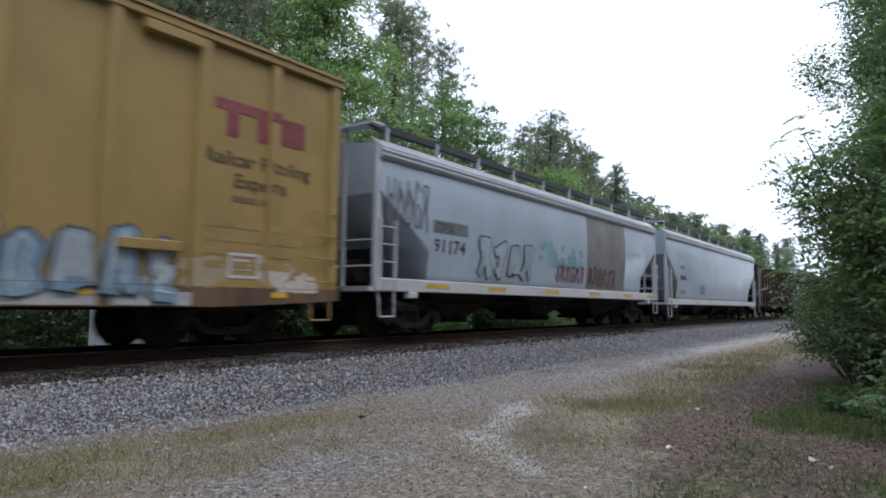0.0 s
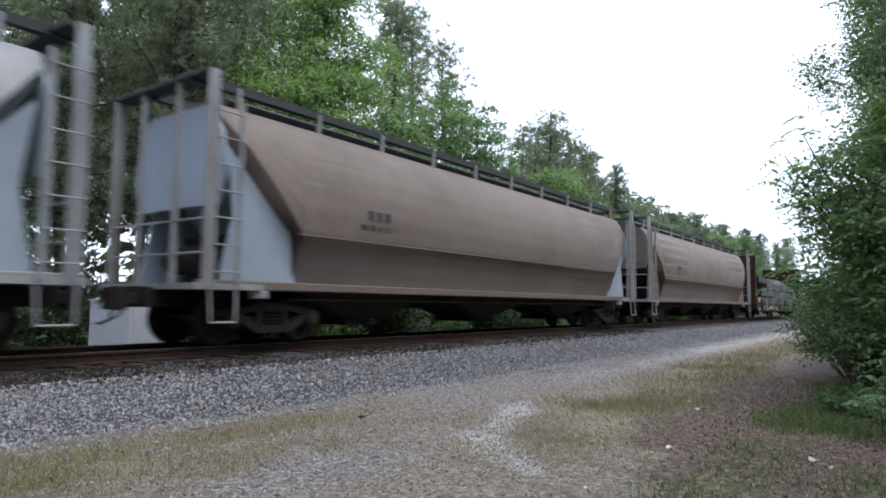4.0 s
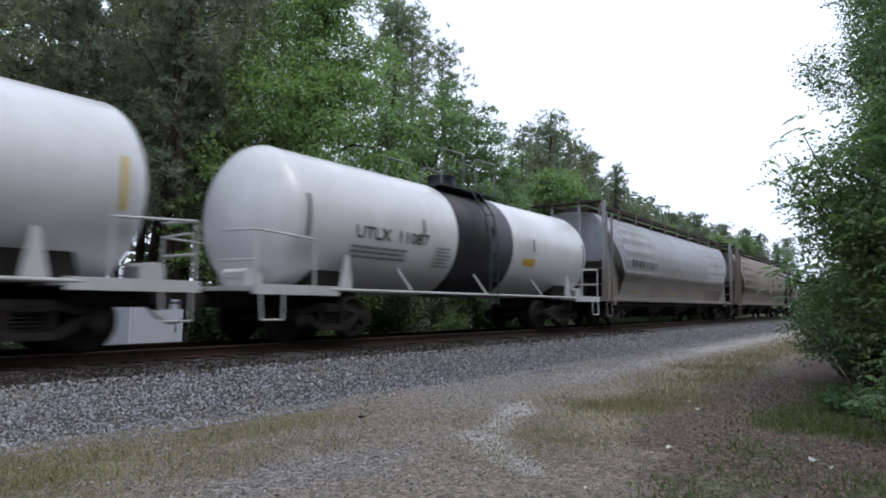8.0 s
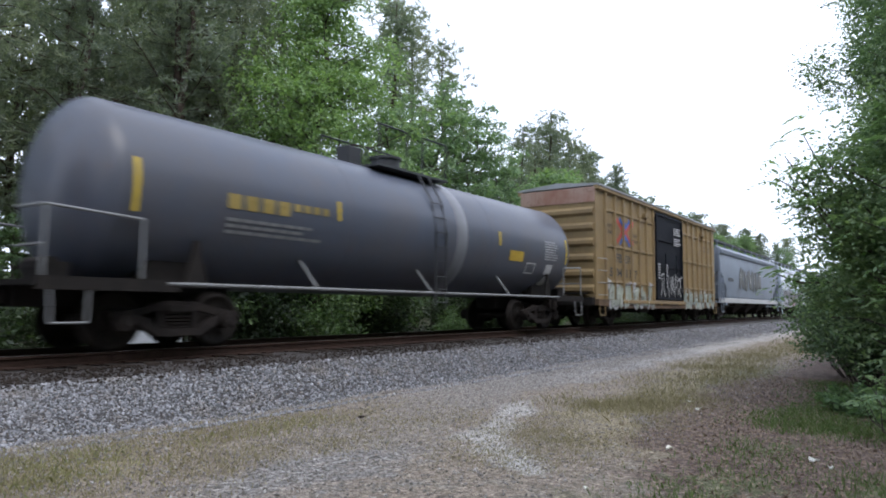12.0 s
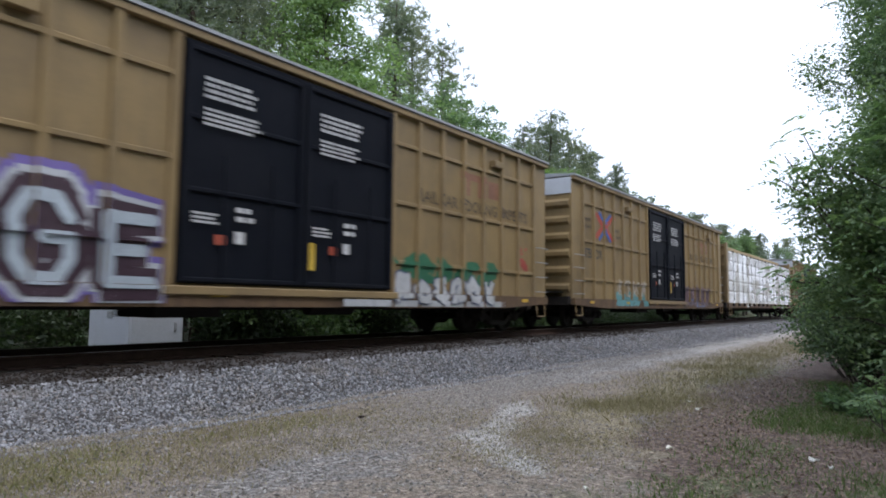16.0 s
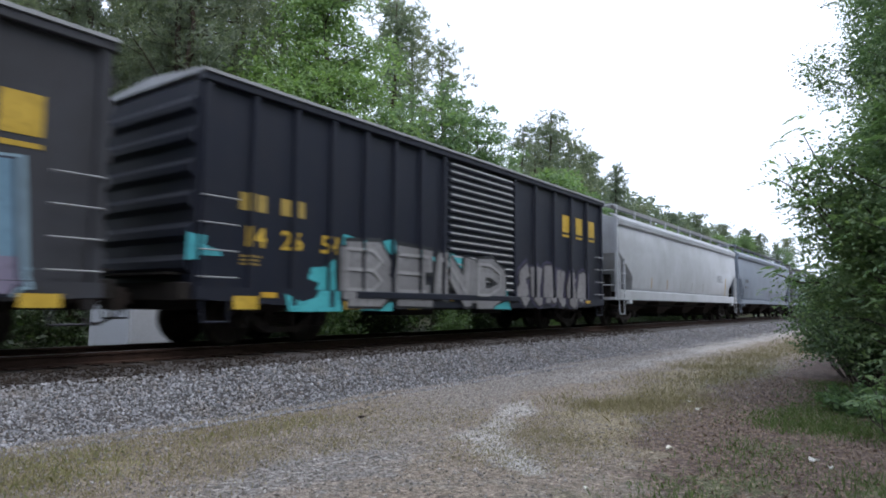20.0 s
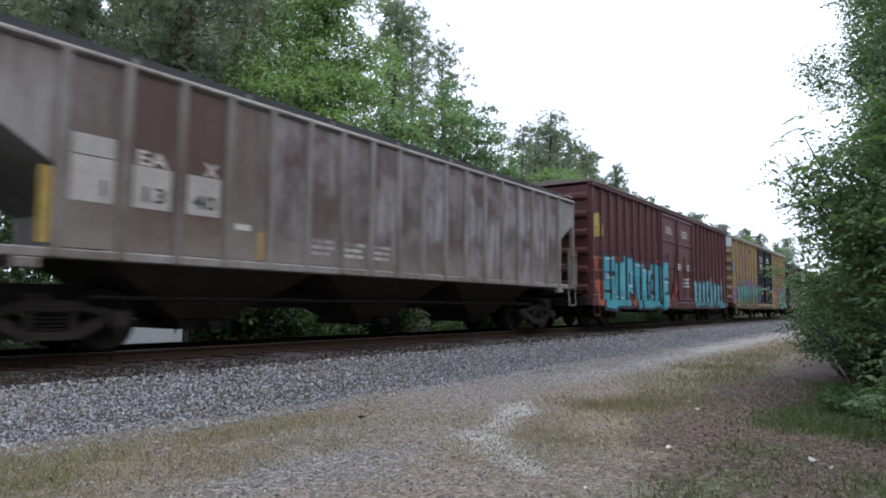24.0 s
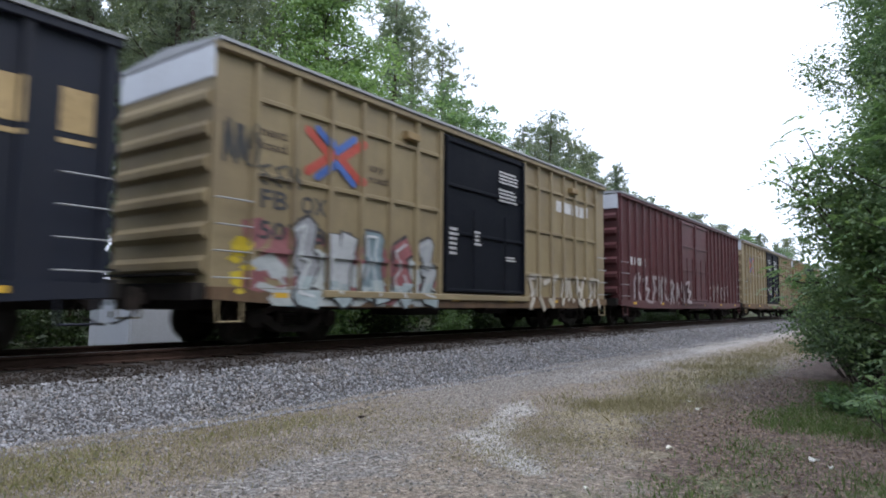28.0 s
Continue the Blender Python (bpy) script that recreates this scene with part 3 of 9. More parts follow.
STONEM = stone_material("crushed_stone", (0.085, 0.087, 0.095), (0.205, 0.209, 0.226), (0.385, 0.391, 0.416))
GRAVELM = stone_material("lane_gravel", (0.125, 0.113, 0.104), (0.225, 0.210, 0.198), (0.400, 0.382, 0.366))
sv, sf = stones(84000, 0.0, 62.0, YT - 3.85, YT - 2.0, 0.0205, True, 3, 1.6)
o = part("loose_stones", arrays("loose_stones", sv, sf, STONEM), STONEM, ballast, "loose angular grey stones")
tagged(o, kind="stuff")
# oily brown stones, their dark tone also standing in for the train's shadow
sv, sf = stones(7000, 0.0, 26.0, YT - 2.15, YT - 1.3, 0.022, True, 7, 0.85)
o = part("oily_stones", arrays("oily_stones", sv, sf, TIEM), TIEM, ballast, "rust-brown oily stones beside the rail, dark also for the train's shadow")
tagged(o, kind="stuff")
rgs = np.random.default_rng(15)
sv, sf = stones(24000, 1.6, 22.0, 0.0, 1.0, 0.0125, False, 5, 0.9)
gq = sv.reshape(-1, 6, 3)
gc = gq.mean(1)
far = 4.9 * rgs.random(len(gc)) ** 1.8
shift = np.stack([0 * far, YT - 3.4 - far - gc[:, 1], 0 * far], 1)
shift[:, 2] = np.array([ground_z(x, y) - z for x, y, z in zip(gc[:, 0], YT - 3.4 - far, gc[:, 2])]) + 0.006
sv = (gq + shift[:, None]).reshape(-1, 3)
tagged(new("gravel", arrays("gravel", sv, sf, GRAVELM)), "scattered pale gravel on the lane", "gravel", "", "stuff")

track = structure("track", Shape().box(-900, 900, YT - 0.05, YT + 0.05, 0.44, 0.47), UNDER, "single railway track of worn rails on timber ties", "railway track")
for side in (-1, 1):
    y = YT + side * 0.755
    rs = Shape()
    prof = [(-0.075, 0.525), (0.075, 0.525), (0.075, 0.54), (0.012, 0.565), (0.012, 0.655), (0.036, 0.665), (0.036, 0.692), (0.028, 0.699), (-0.028, 0.699), (-0.036, 0.692), (-0.036, 0.665), (-0.012, 0.655), (-0.012, 0.565), (-0.075, 0.54)]
    rs.prism([(y + a, b) for a, b in prof], -900, 900)
    rail = part("rail", rs, RAILTOP, track, "rust-brown steel rail")
    part("rail_head", Shape().box(-900, 900, y - 0.026, y + 0.026, 0.6985, 0.702), SHINE, rail, "bright worn rail head")
tie = Shape().cbox(-0.115, 0.115, -1.30, 1.30, 0.36, 0.535, 0.012).mesh("tie")
tie.materials.append(TIEM)
for i in range(130):
    part("tie", tie, TIEM, track, at=(-6 + 0.52 * i + random.uniform(-0.03, 0.03), YT + random.uniform(-0.04, 0.04), random.uniform(-0.01, 0.01)))
ft = Shape()
for i in range(500):
    ft.box(61.9 + 0.52 * i, 62.13 + 0.52 * i, YT - 1.3, YT + 1.3, 0.36, 0.535)
tagged(part("far_ties", ft, TIEM, track), kind="stuff")
plate_me = Shape().box(-0.1, 0.1, -0.18, 0.18, 0.535, 0.552).mesh("tie_plate")
plate_me.materials.append(RAILTOP)
for i in range(60):
    part("tie_plate", plate_me, RAILTOP, track, at=(-1 + 0.52 * i, YT - 0.755, 0))

def grass(count, spots, tall, seed, material, name, label):
    """Blades of grass in loose patches."""
    rng = np.random.default_rng(seed)
    pts = []
    for x0, x1, y0, y1, share in spots:
        k = int(count * share * 2.2)
        x, y = x0 + (x1 - x0) * rng.random(k) ** 1.4 + rng.normal(size=k) * 0.3, rng.uniform(y0, y1, k) + rng.normal(size=k) * 0.25
        keep = np.array([noise.noise((a * 0.8, b * 0.8, seed)) + 0.5 * noise.noise((a * 2.7, b * 2.7, seed)) for a, b in zip(x, y)]) > rng.uniform(-0.7, 0.9, k)
        pts.append(np.stack([x, y], 1)[keep])
    p = np.concatenate(pts)
    n = len(p)
    z = np.array([max(ground_z(a, b), bed_z(b)) for a, b in p])
    h = tall * rng.uniform(0.35, 1.2, (n, 1))
    a = rng.uniform(0, 6.28, n)
    side = np.stack([np.cos(a), np.sin(a), 0 * a], 1) * 0.0028 * (1 + h / 0.12)
    lean = np.stack([rng.normal(size=n), rng.normal(size=n), 0 * a], 1) * h * 0.35
    base = np.stack([p[:, 0], p[:, 1], z - 0.01], 1)
    mid = base + lean * 0.4 + np.array([0, 0, 1.0]) * h * 0.6
    tip = base + lean * 1.2 + np.array([0, 0, 1.0]) * h
    v = np.stack([base - side, base + side, mid + side * 0.7, tip, mid - side * 0.7], 1).reshape(-1, 3)
    return tagged(new(name, arrays(name, v, np.arange(len(v)).reshape(-1, 5), material)), label, "grass", "", "stuff")


grass(34000, ((1.5, 7.5, 4.6, 7.1, 0.62), (5.5, 11, 2.6, 4.0, 0.38)), 0.040, 4, GRASSM, "dry_grass", "short dry and green grass beside the lane")
grass(4200, ((1.8, 3.3, 5.4, 6.6, 0.8), (4.2, 6.0, 5.9, 6.3, 0.2)), 0.065, 14, GRASSV, "verge_tufts", "yellow-green tufts at the gravel edge")
grass(13000, ((8.5, 30, 2.9, 4.6, 0.7), (16, 34, 3.3, 5.0, 0.3)), 0.10, 6, GRASSM, "tall_dry_grass", "yellow-green grass beyond the lane")
grass(13000, ((8.8, 15, 0.2, 1.7, 0.75), (5.0, 6.2, 0.9, 1.7, 0.12), (6.9, 8.3, 1.1, 1.6, 0.04), (5.2, 7.0, 0.0, 0.6, 0.09)), 0.07, 9, GRASSG, "green_grass", "fresh green grass under the bushes")
grass(14000, ((2, 40, 13.6, 17.5, 1.0),), 0.35, 12, RANKM, "verge_grass", "rank green growth behind the track")

# ---- white equipment cabinet behind the track ----
cab = new("equipment_cabinet")
tagged(cab, "pale grey-white metal signal cabinet behind the track", "cabinet")
cab.location = (8.34, 15.6, 0.0)
part("body", Shape().cbox(0, 1.44, 0, 1.98, 0.05, 1.46, 0.02), CABM, cab)
part("roof", Shape().plate([(-0.05, 1.46), (1.49, 1.46), (1.49, 1.50), (0.72, 1.55), (-0.05, 1.50)], -0.06, 2.04), CABM, cab)
part("base", Shape().box(-0.06, 1.50, -0.06, 2.04, -0.1, 0.05), rusty("concrete_base", (0.25, 0.25, 0.24), (0.36, 0.35, 0.33), 0.9), cab)
door = part("door", Shape().cbox(0.08, 1.36, -0.022, -0.002, 0.14, 1.40, 0.006), CABM, cab, "flush white front door")
part("handle", Shape().cbox(1.18, 1.24, -0.06, -0.022, 0.72, 0.92, 0.01), GALV, door, "steel latch handle")
part("vent", Shape().cbox(-0.02, -0.002, 0.75, 1.05, 1.05, 1.20, 0.004), GALV, cab, "small side vent")

# ---- fallen leaves and scraps on the ground ----
rgl = np.random.default_rng(61)
lx, ly = rgl.uniform(4.2, 15.5, 17000), rgl.uniform(0.0, 3.4, 17000)
ok = ly < np.minimum(0.40 * lx - 0.45, 2.75) + rgl.normal(size=17000) * 0.30
lx, ly = lx[ok], ly[ok]
k = len(lx)
ld = rgl.normal(size=(k, 3)) * np.array([1, 1, 0.25])
ld /= np.linalg.norm(ld, axis=1, keepdims=True)
lw = np.cross(ld, np.array([0, 0, 1.0]) + rgl.normal(size=(k, 3)) * 0.35)
lw /= np.linalg.norm(lw, axis=1, keepdims=True)
lc = np.stack([lx, ly, [ground_z(a, b) + 0.008 for a, b in zip(lx, ly)]], 1)
ls = rgl.uniform(0.009, 0.026, (k, 1))
lv = np.stack([lc - ld * ls, lc + lw * ls * 0.5 + [0, 0, 0.006], lc + ld * ls, lc - lw * ls * 0.5 + [0, 0, 0.006]], 1).reshape(-1, 3)
tagged(new("leaf_litter", arrays("leaf_litter", lv, np.arange(4 * k).reshape(-1, 4), LITTER)), "dry brown fallen leaves under the bushes", "leaves", "", "stuff")
for i, (x, y, w) in enumerate(((6.82, 2.12, 0.062), (7.17, 0.88, 0.075), (10.41, 2.91, 0.06), (9.74, 2.62, 0.045), (4.95, 2.20, 0.028), (6.95, 0.72, 0.035))):
    sc = new("paper_scrap")
    tagged(sc, "small crumpled white scrap lying on the leaf litter", "litter", "scraps on the ground")
    sh = Shape()
    pts = [(w * math.cos(a) * (0.7 + 0.3 * math.sin(a * 3 + i)), w * 0.6 * math.sin(a), 0.012 + 0.012 * math.sin(a * 2 + i)) for a in np.arange(0, 6.28, 0.785)]
    sh.add(pts + [(p[0], p[1], p[2] - 0.012) for p in pts], [tuple(range(8)), tuple(range(15, 7, -1))] + [(j, j + 8, (j + 1) % 8 + 8, (j + 1) % 8) for j in range(8)])
    part("scrap", sh, SCRAP, sc)
    sc.matrix_basis = pose(x, y, ground_z(x, y) + 0.01, rz=40 * i)
clod = new("clod")
tagged(clod, "small dark clod of earth on the gravel", "clod")
cs = Shape()
cv, cf = stones(3, 0, 0.04, 0, 0.04, 0.05, False, 2)
cs.add([tuple(v) for v in cv], [tuple(int(j) for j in f) for f in cf])
part("lump", cs, TIEM, clod)
clod.location = (6.06, 5.68, ground_z(6.06, 5.68) + 0.02)

# ---- railway cars: x along the train, near side at -y, z from the rail top ----
def turned(k, r):
    return [(r * math.cos(2 * math.pi * i / k), r * math.sin(2 * math.pi * i / k)) for i in range(k)]


def wheelset_mesh():
    s = Shape()
    s.cyl((0, -1.05, 0), (0, 1.05, 0), 0.085, 10)
    for side in (-1, 1):
        prof = [(0.66, 0.10), (0.68, 0.30), (0.66, 0.38), (0.655, 0.490), (0.685, 0.487), (0.70, 0.458), (0.79, 0.452), (0.80, 0.39), (0.76, 0.36), (0.74, 0.16), (0.79, 0.12), (0.79, 0.02)]
        s.loft([[(r * c, side * y, r * d) for c, d in turned(18, 1.0)] for y, r in prof], True, True)
        for i in range(6):
            c, d = math.cos(i * math.pi / 3), math.sin(i * math.pi / 3)
            s.cyl((c * 0.25, side * 0.70, d * 0.25), (c * 0.25, side * 0.775, d * 0.25), 0.03, 6)
        s.cyl((0, side * 1.03, 0), (0, side * 1.16, 0), 0.12, 10)
    return s.mesh("wheelset")


def side_frame_mesh():
    s = Shape()
    up = [(-1.12, 0.52), (-1.12, 0.60), (-0.62, 0.66), (-0.30, 0.76), (0.30, 0.76), (0.62, 0.66), (1.12, 0.60), (1.12, 0.52), (0.74, 0.50), (0.62, 0.40), (0.36, 0.26), (-0.36, 0.26), (-0.62, 0.40), (-0.74, 0.50)]
    holes = 0.05
    s.plate([up[0], up[1], up[2], up[3], up[4], up[5], up[6], up[7], (0.72, 0.53), (0.34, 0.62), (-0.34, 0.62), (-0.72, 0.53)], -0.08, 0.08)
    s.plate([(-0.74, 0.53), (-0.60, 0.53), (-0.32, 0.33), (0.32, 0.33), (0.60, 0.53), (0.74, 0.53), (0.66, 0.38), (0.36, 0.22), (-0.36, 0.22), (-0.66, 0.38)], -0.08 - holes, 0.08)
    for sx in (-1, 1):
        s.plate([(sx * 0.24, 0.3), (sx * 0.34, 0.3), (sx * 0.34, 0.66), (sx * 0.24, 0.66)], -0.07, 0.07)
        s.cyl((sx * 0.89, -0.17, 0.46), (sx * 0.89, 0.10, 0.46), 0.15, 12)
        s.cyl((sx * 0.89, -0.21, 0.46), (sx * 0.89, -0.17, 0.46), 0.085, 8)
    for i in range(3):
        for k in range(5):
            z = 0.34 + k * 0.055
            s.cyl((-0.14 + i * 0.14, -0.02, z), (-0.14 + i * 0.14, -0.02, z + 0.032), 0.058, 8)
    return s.mesh("side_frame")


def bolster_mesh():
    s = Shape()
    s.prism([(-1.12, 0.60), (1.12, 0.60), (1.12, 0.70), (0.5, 0.86), (-0.5, 0.86), (-1.12, 0.70)], -0.20, 0.20)
    s.cyl((0, 0, 0.86), (0, 0, 0.95), 0.2, 14)
    for sx in (-1, 1):
        s.box(sx * 0.36 - 0.06, sx * 0.36 + 0.06, -0.95, 0.95, 0.36, 0.50)
    return s.mesh("truck")


def coupler_mesh():
    s = Shape()
    s.cbox(-0.95, -0.22, -0.09, 0.09, 0.70, 0.90, 0.02)
    s.plate([(-0.24, 0.62), (0.02, 0.62), (0.02, 0.98), (-0.24, 0.98)], -0.16, 0.16)
    s.cyl((-0.06, 0.11, 0.60), (-0.06, 0.11, 1.0), 0.07, 8)
    s.rod([(-0.5, -0.25, 0.72), (-0.3, -0.26, 0.50), (0.0, -0.22, 0.38), (0.06, -0.2, 0.40)], 0.022)
    s.rod([(-0.5, 0.0, 1.0), (-0.45, -0.9, 0.98), (-0.55, -1.3, 0.86), (-0.55, -1.42, 0.7)], 0.018)
    return s.mesh("coupler")


WHEELSET, SIDE_FRAME, BOLSTER, COUPLER = wheelset_mesh(), side_frame_mesh(), bolster_mesh(), coupler_mesh()
WHEELSETS = {-1: [], 1: []}
CARS = []
SHIFT = [0.0]


def running_gear(car, half, centre):
    """Two trucks with their wheels, and the couplers."""
    for sx in (-1, 1):
        t = part("truck", BOLSTER, TRUCKM, car, at=(sx * centre, 0, 0))
        for sy in (-1, 1):
            f = part("side_frame", SIDE_FRAME, TRUCKM, t, at=(0, sy * 1.02, 0))
            if sy > 0:
                f.rotation_euler = (0, 0, math.pi)
        for k in (-1, 1):
            WHEELSETS[k].append(part("wheelset", WHEELSET, WHEELM, t, "dark rust-coated steel wheelset", at=(k * 0.89, 0, 0.457)))
        c = part("coupler", COUPLER, TRUCKM, car, at=(sx * (half - 0.04), 0, 0))
        if sx < 0:
            c.rotation_euler = (0, 0, math.pi)


RUNGS = {}


def rung_mesh(width, out=0.07):
    key = (round(width, 2), out)
    if key not in RUNGS:
        s = Shape().rod([(0, 0, 0), (0, -out, 0), (width, -out, 0), (width, 0, 0)], 0.013)
        RUNGS[key] = s
    return RUNGS[key]


def shared(key, maker, mat):
    """One mesh for alike parts in one paint."""
    k = (key, mat.name)
    if k not in _cache:
        me = maker().mesh(key[0])
        me.materials.append(mat)
        _cache[k] = me
    return _cache[k]


def grab_rungs(parent, x, y, zs, width, mat, name="rung"):
    for z in zs:
        part(name, shared(("rung", round(width, 2)), lambda: rung_mesh(width), mat), mat, parent, at=(x, y, z))


def ladder(parent, x0, x1, y, z0, z1, n, mat, label=""):
    s = Shape()
    for x in (x0, x1):
        s.box(x - 0.025, x + 0.025, y - 0.035, y + 0.035, z0, z1)
    lad = part("ladder", s, mat, parent, label)
    grab_rungs(lad, x0, y, [z0 + (i + 0.5) * (z1 - z0) / n for i in range(n)], x1 - x0, mat)
    return lad


def stirrup(parent, x, y, z, w, mat, drop=0.42):
    part("step", Shape().rod([(x, y, z), (x + 0.02, y - 0.03, z - drop), (x + w - 0.02, y - 0.03, z - drop), (x + w, y, z)], 0.018), mat, parent)


class Skin:
    """The near side's surface, for paint that lies on it: y by x and z, and where it steps."""

    def __init__(self, y, xs=(), zs=(), stepped=True):
        self.y, self.xs, self.zs, self.stepped = y, sorted(xs), sorted(zs), stepped


def cut(poly, axis, at):
    """Cuts a convex polygon of (x, z) at a line; the two sides."""
    low, high = [], []
    for p, q in zip(poly, poly[1:] + poly[:1]):
        (low if p[axis] <= at else high).append(p)
        if (p[axis] - at) * (q[axis] - at) < 0:
            t = (at - p[axis]) / (q[axis] - p[axis])
            m = (p[0] + t * (q[0] - p[0]), p[1] + t * (q[1] - p[1]))
            low.append(m)
            high.append(m)
    return [s for s in (low, high) if len(s) > 2]


def lay(name, polys, mat, parent, skin, lift=0.006, label="", step=0.00012):
    """Lays flat convex polygons of (x, z) on a side's surface."""
    s = Shape()
    for i, poly in enumerate(polys):
        poly = [(p[0] - SHIFT[0], p[1]) for p in poly]
        bits = [poly]
        for axis, lines in ((0, skin.xs), (1, skin.zs)):
            lo, hi = min(p[axis] for p in poly), max(p[axis] for p in poly)
            for at in lines:
                if lo < at < hi:
                    bits = [c for b in bits for c in (cut(b, axis, at) if min(p[axis] for p in b) < at < max(p[axis] for p in b) else [b])]
        off = lift + step * i
        for b in bits:
            k = len(b)
            if skin.stepped:
                y = skin.y(sum(p[0] for p in b) / k, sum(p[1] for p in b) / k)
                vs = [(x, y - off, z) for x, z in b]
            else:
                vs = [(x, skin.y(x, z) - off, z) for x, z in b]
            area = sum(b[j][0] * b[(j + 1) % k][1] - b[(j + 1) % k][0] * b[j][1] for j in range(k))
            s.add(vs, [tuple(range(k)) if area > 0 else tuple(range(k - 1, -1, -1))])
    return part(name, s, mat, parent, label)


def quad(x0, x1, z0, z1):
    return [(x0, z0), (x1, z0), (x1, z1), (x0, z1)]


def bars(parent, skin, x0, x1, z0, z1, rows, mat, seed=1, label="", words=8, name="lettering"):
    """Small print that cannot be read: rows of short bars."""
    r = random.Random(seed)
    polys, h = [], (z1 - z0) / rows
    for i in range(rows):
        x = x0
        end = x0 + (x1 - x0) * r.uniform(0.75, 1.0)
        while x < end - 0.02:
            w = min(end - x, (x1 - x0) / words * r.uniform(0.5, 1.2))
            polys.append(quad(x, x + w, z1 - i * h - h * 0.56, z1 - i * h))
            x += w + h * 0.34
    return tagged(lay(name, polys, mat, parent, skin, 0.006, label), kind="stuff")


def letters_of(vs, fs):
    """Sorts a text's faces into its letters, from left to right."""
    root = list(range(len(vs)))

    def find(i):
        while root[i] != i:
            root[i] = root[root[i]]
            i = root[i]
        return i

    for f in fs:
        for i in f[1:]:
            root[find(i)] = find(f[0])
    islands = {}
    for f in fs:
        islands.setdefault(find(f[0]), []).append(f)
    spans = sorted((min(vs[i][0] for f in q for i in f), max(vs[i][0] for f in q for i in f), n, q) for n, q in enumerate(islands.values()))
    out = []
    for a, b, _, q in spans:
        if out and a < (out[-1][0] + out[-1][1]) / 2:
            out[-1] = (out[-1][0], max(b, out[-1][1]), out[-1][2] + q)
        else:
            out.append((a, b, q))
    return [q for _, _, q in out]


def write(parent, skin, text, x, z, size, mat, width=None, label="", name="letter", proud=0.008):
    """A text on the side, each letter a piece of its own."""
    vs, fs = lettering(text, size)
    if width:
        k = width / max(p[0] for p in vs)
        vs = [(p[0] * k, p[1]) for p in vs]
    for q in letters_of(vs, fs):
        lay(name, [[(x + vs[i][0], z + vs[i][1]) for i in f] for f in q], mat, parent, skin, proud, label, 0.0)


GLYPHS = [
    [[(.1, 0), (.18, .8), (.5, 1), (.85, .8), (.6, .5), (.9, .12)], [(.4, .3), (.55, .05)]],
    [[(.9, .8), (.45, 1), (.1, .6), (.3, .1), (.75, .05), (.92, .4), (.55, .5)]],
    [[(.05, .9), (.6, 1), (.35, .55), (.85, .5), (.3, .05), (.95, 0)]],
    [[(.08, .1), (.3, .95), (.55, .25), (.8, .95), (.95, .2)], [(.45, .95), (.62, .85)]],
    [[(.5, .98), (.1, .62), (.25, .12), (.75, .08), (.92, .55), (.6, .8), (.42, .5)]],
    [[(.9, .95), (.25, .8), (.55, .5), (.1, .3), (.7, .02)], [(.75, .4), (.95, .25)]],
    [[(.15, .05), (.1, .7), (.4, 1), (.5, .5), (.85, .9)], [(.5, .45), (.9, .05)]],
    [[(.05, .05), (.4, .5), (.2, .95), (.8, .95), (.65, .45), (.95, 0)]],
    [[(.05, .75), (.95, .98), (.6, .6), (.5, .02), (.25, .2)]],
    [[(.1, .98), (.25, .15), (.6, .05), (.65, .5), (.9, .98)], [(.3, .6), (.5, .62)]],
    [[(.08, .02), (.25, .98), (.5, .35), (.7, 1), (.92, .1), (.7, .2)]],
]


def stroke(line, w):
    polys = []
    for a, b in zip(line, line[1:]):
        dx, dz = b[0] - a[0], b[1] - a[1]
        d = math.hypot(dx, dz) or 1e-6
        nx, nz = -dz / d * w / 2, dx / d * w / 2
        polys.append([(a[0] + nx, a[1] + nz), (a[0] - nx, a[1] - nz), (b[0] - nx, b[1] - nz), (b[0] + nx, b[1] + nz)])
    for p in line:
        polys.append([(p[0] + c, p[1] + d) for c, d in turned(9, w * 0.52)])
    return polys


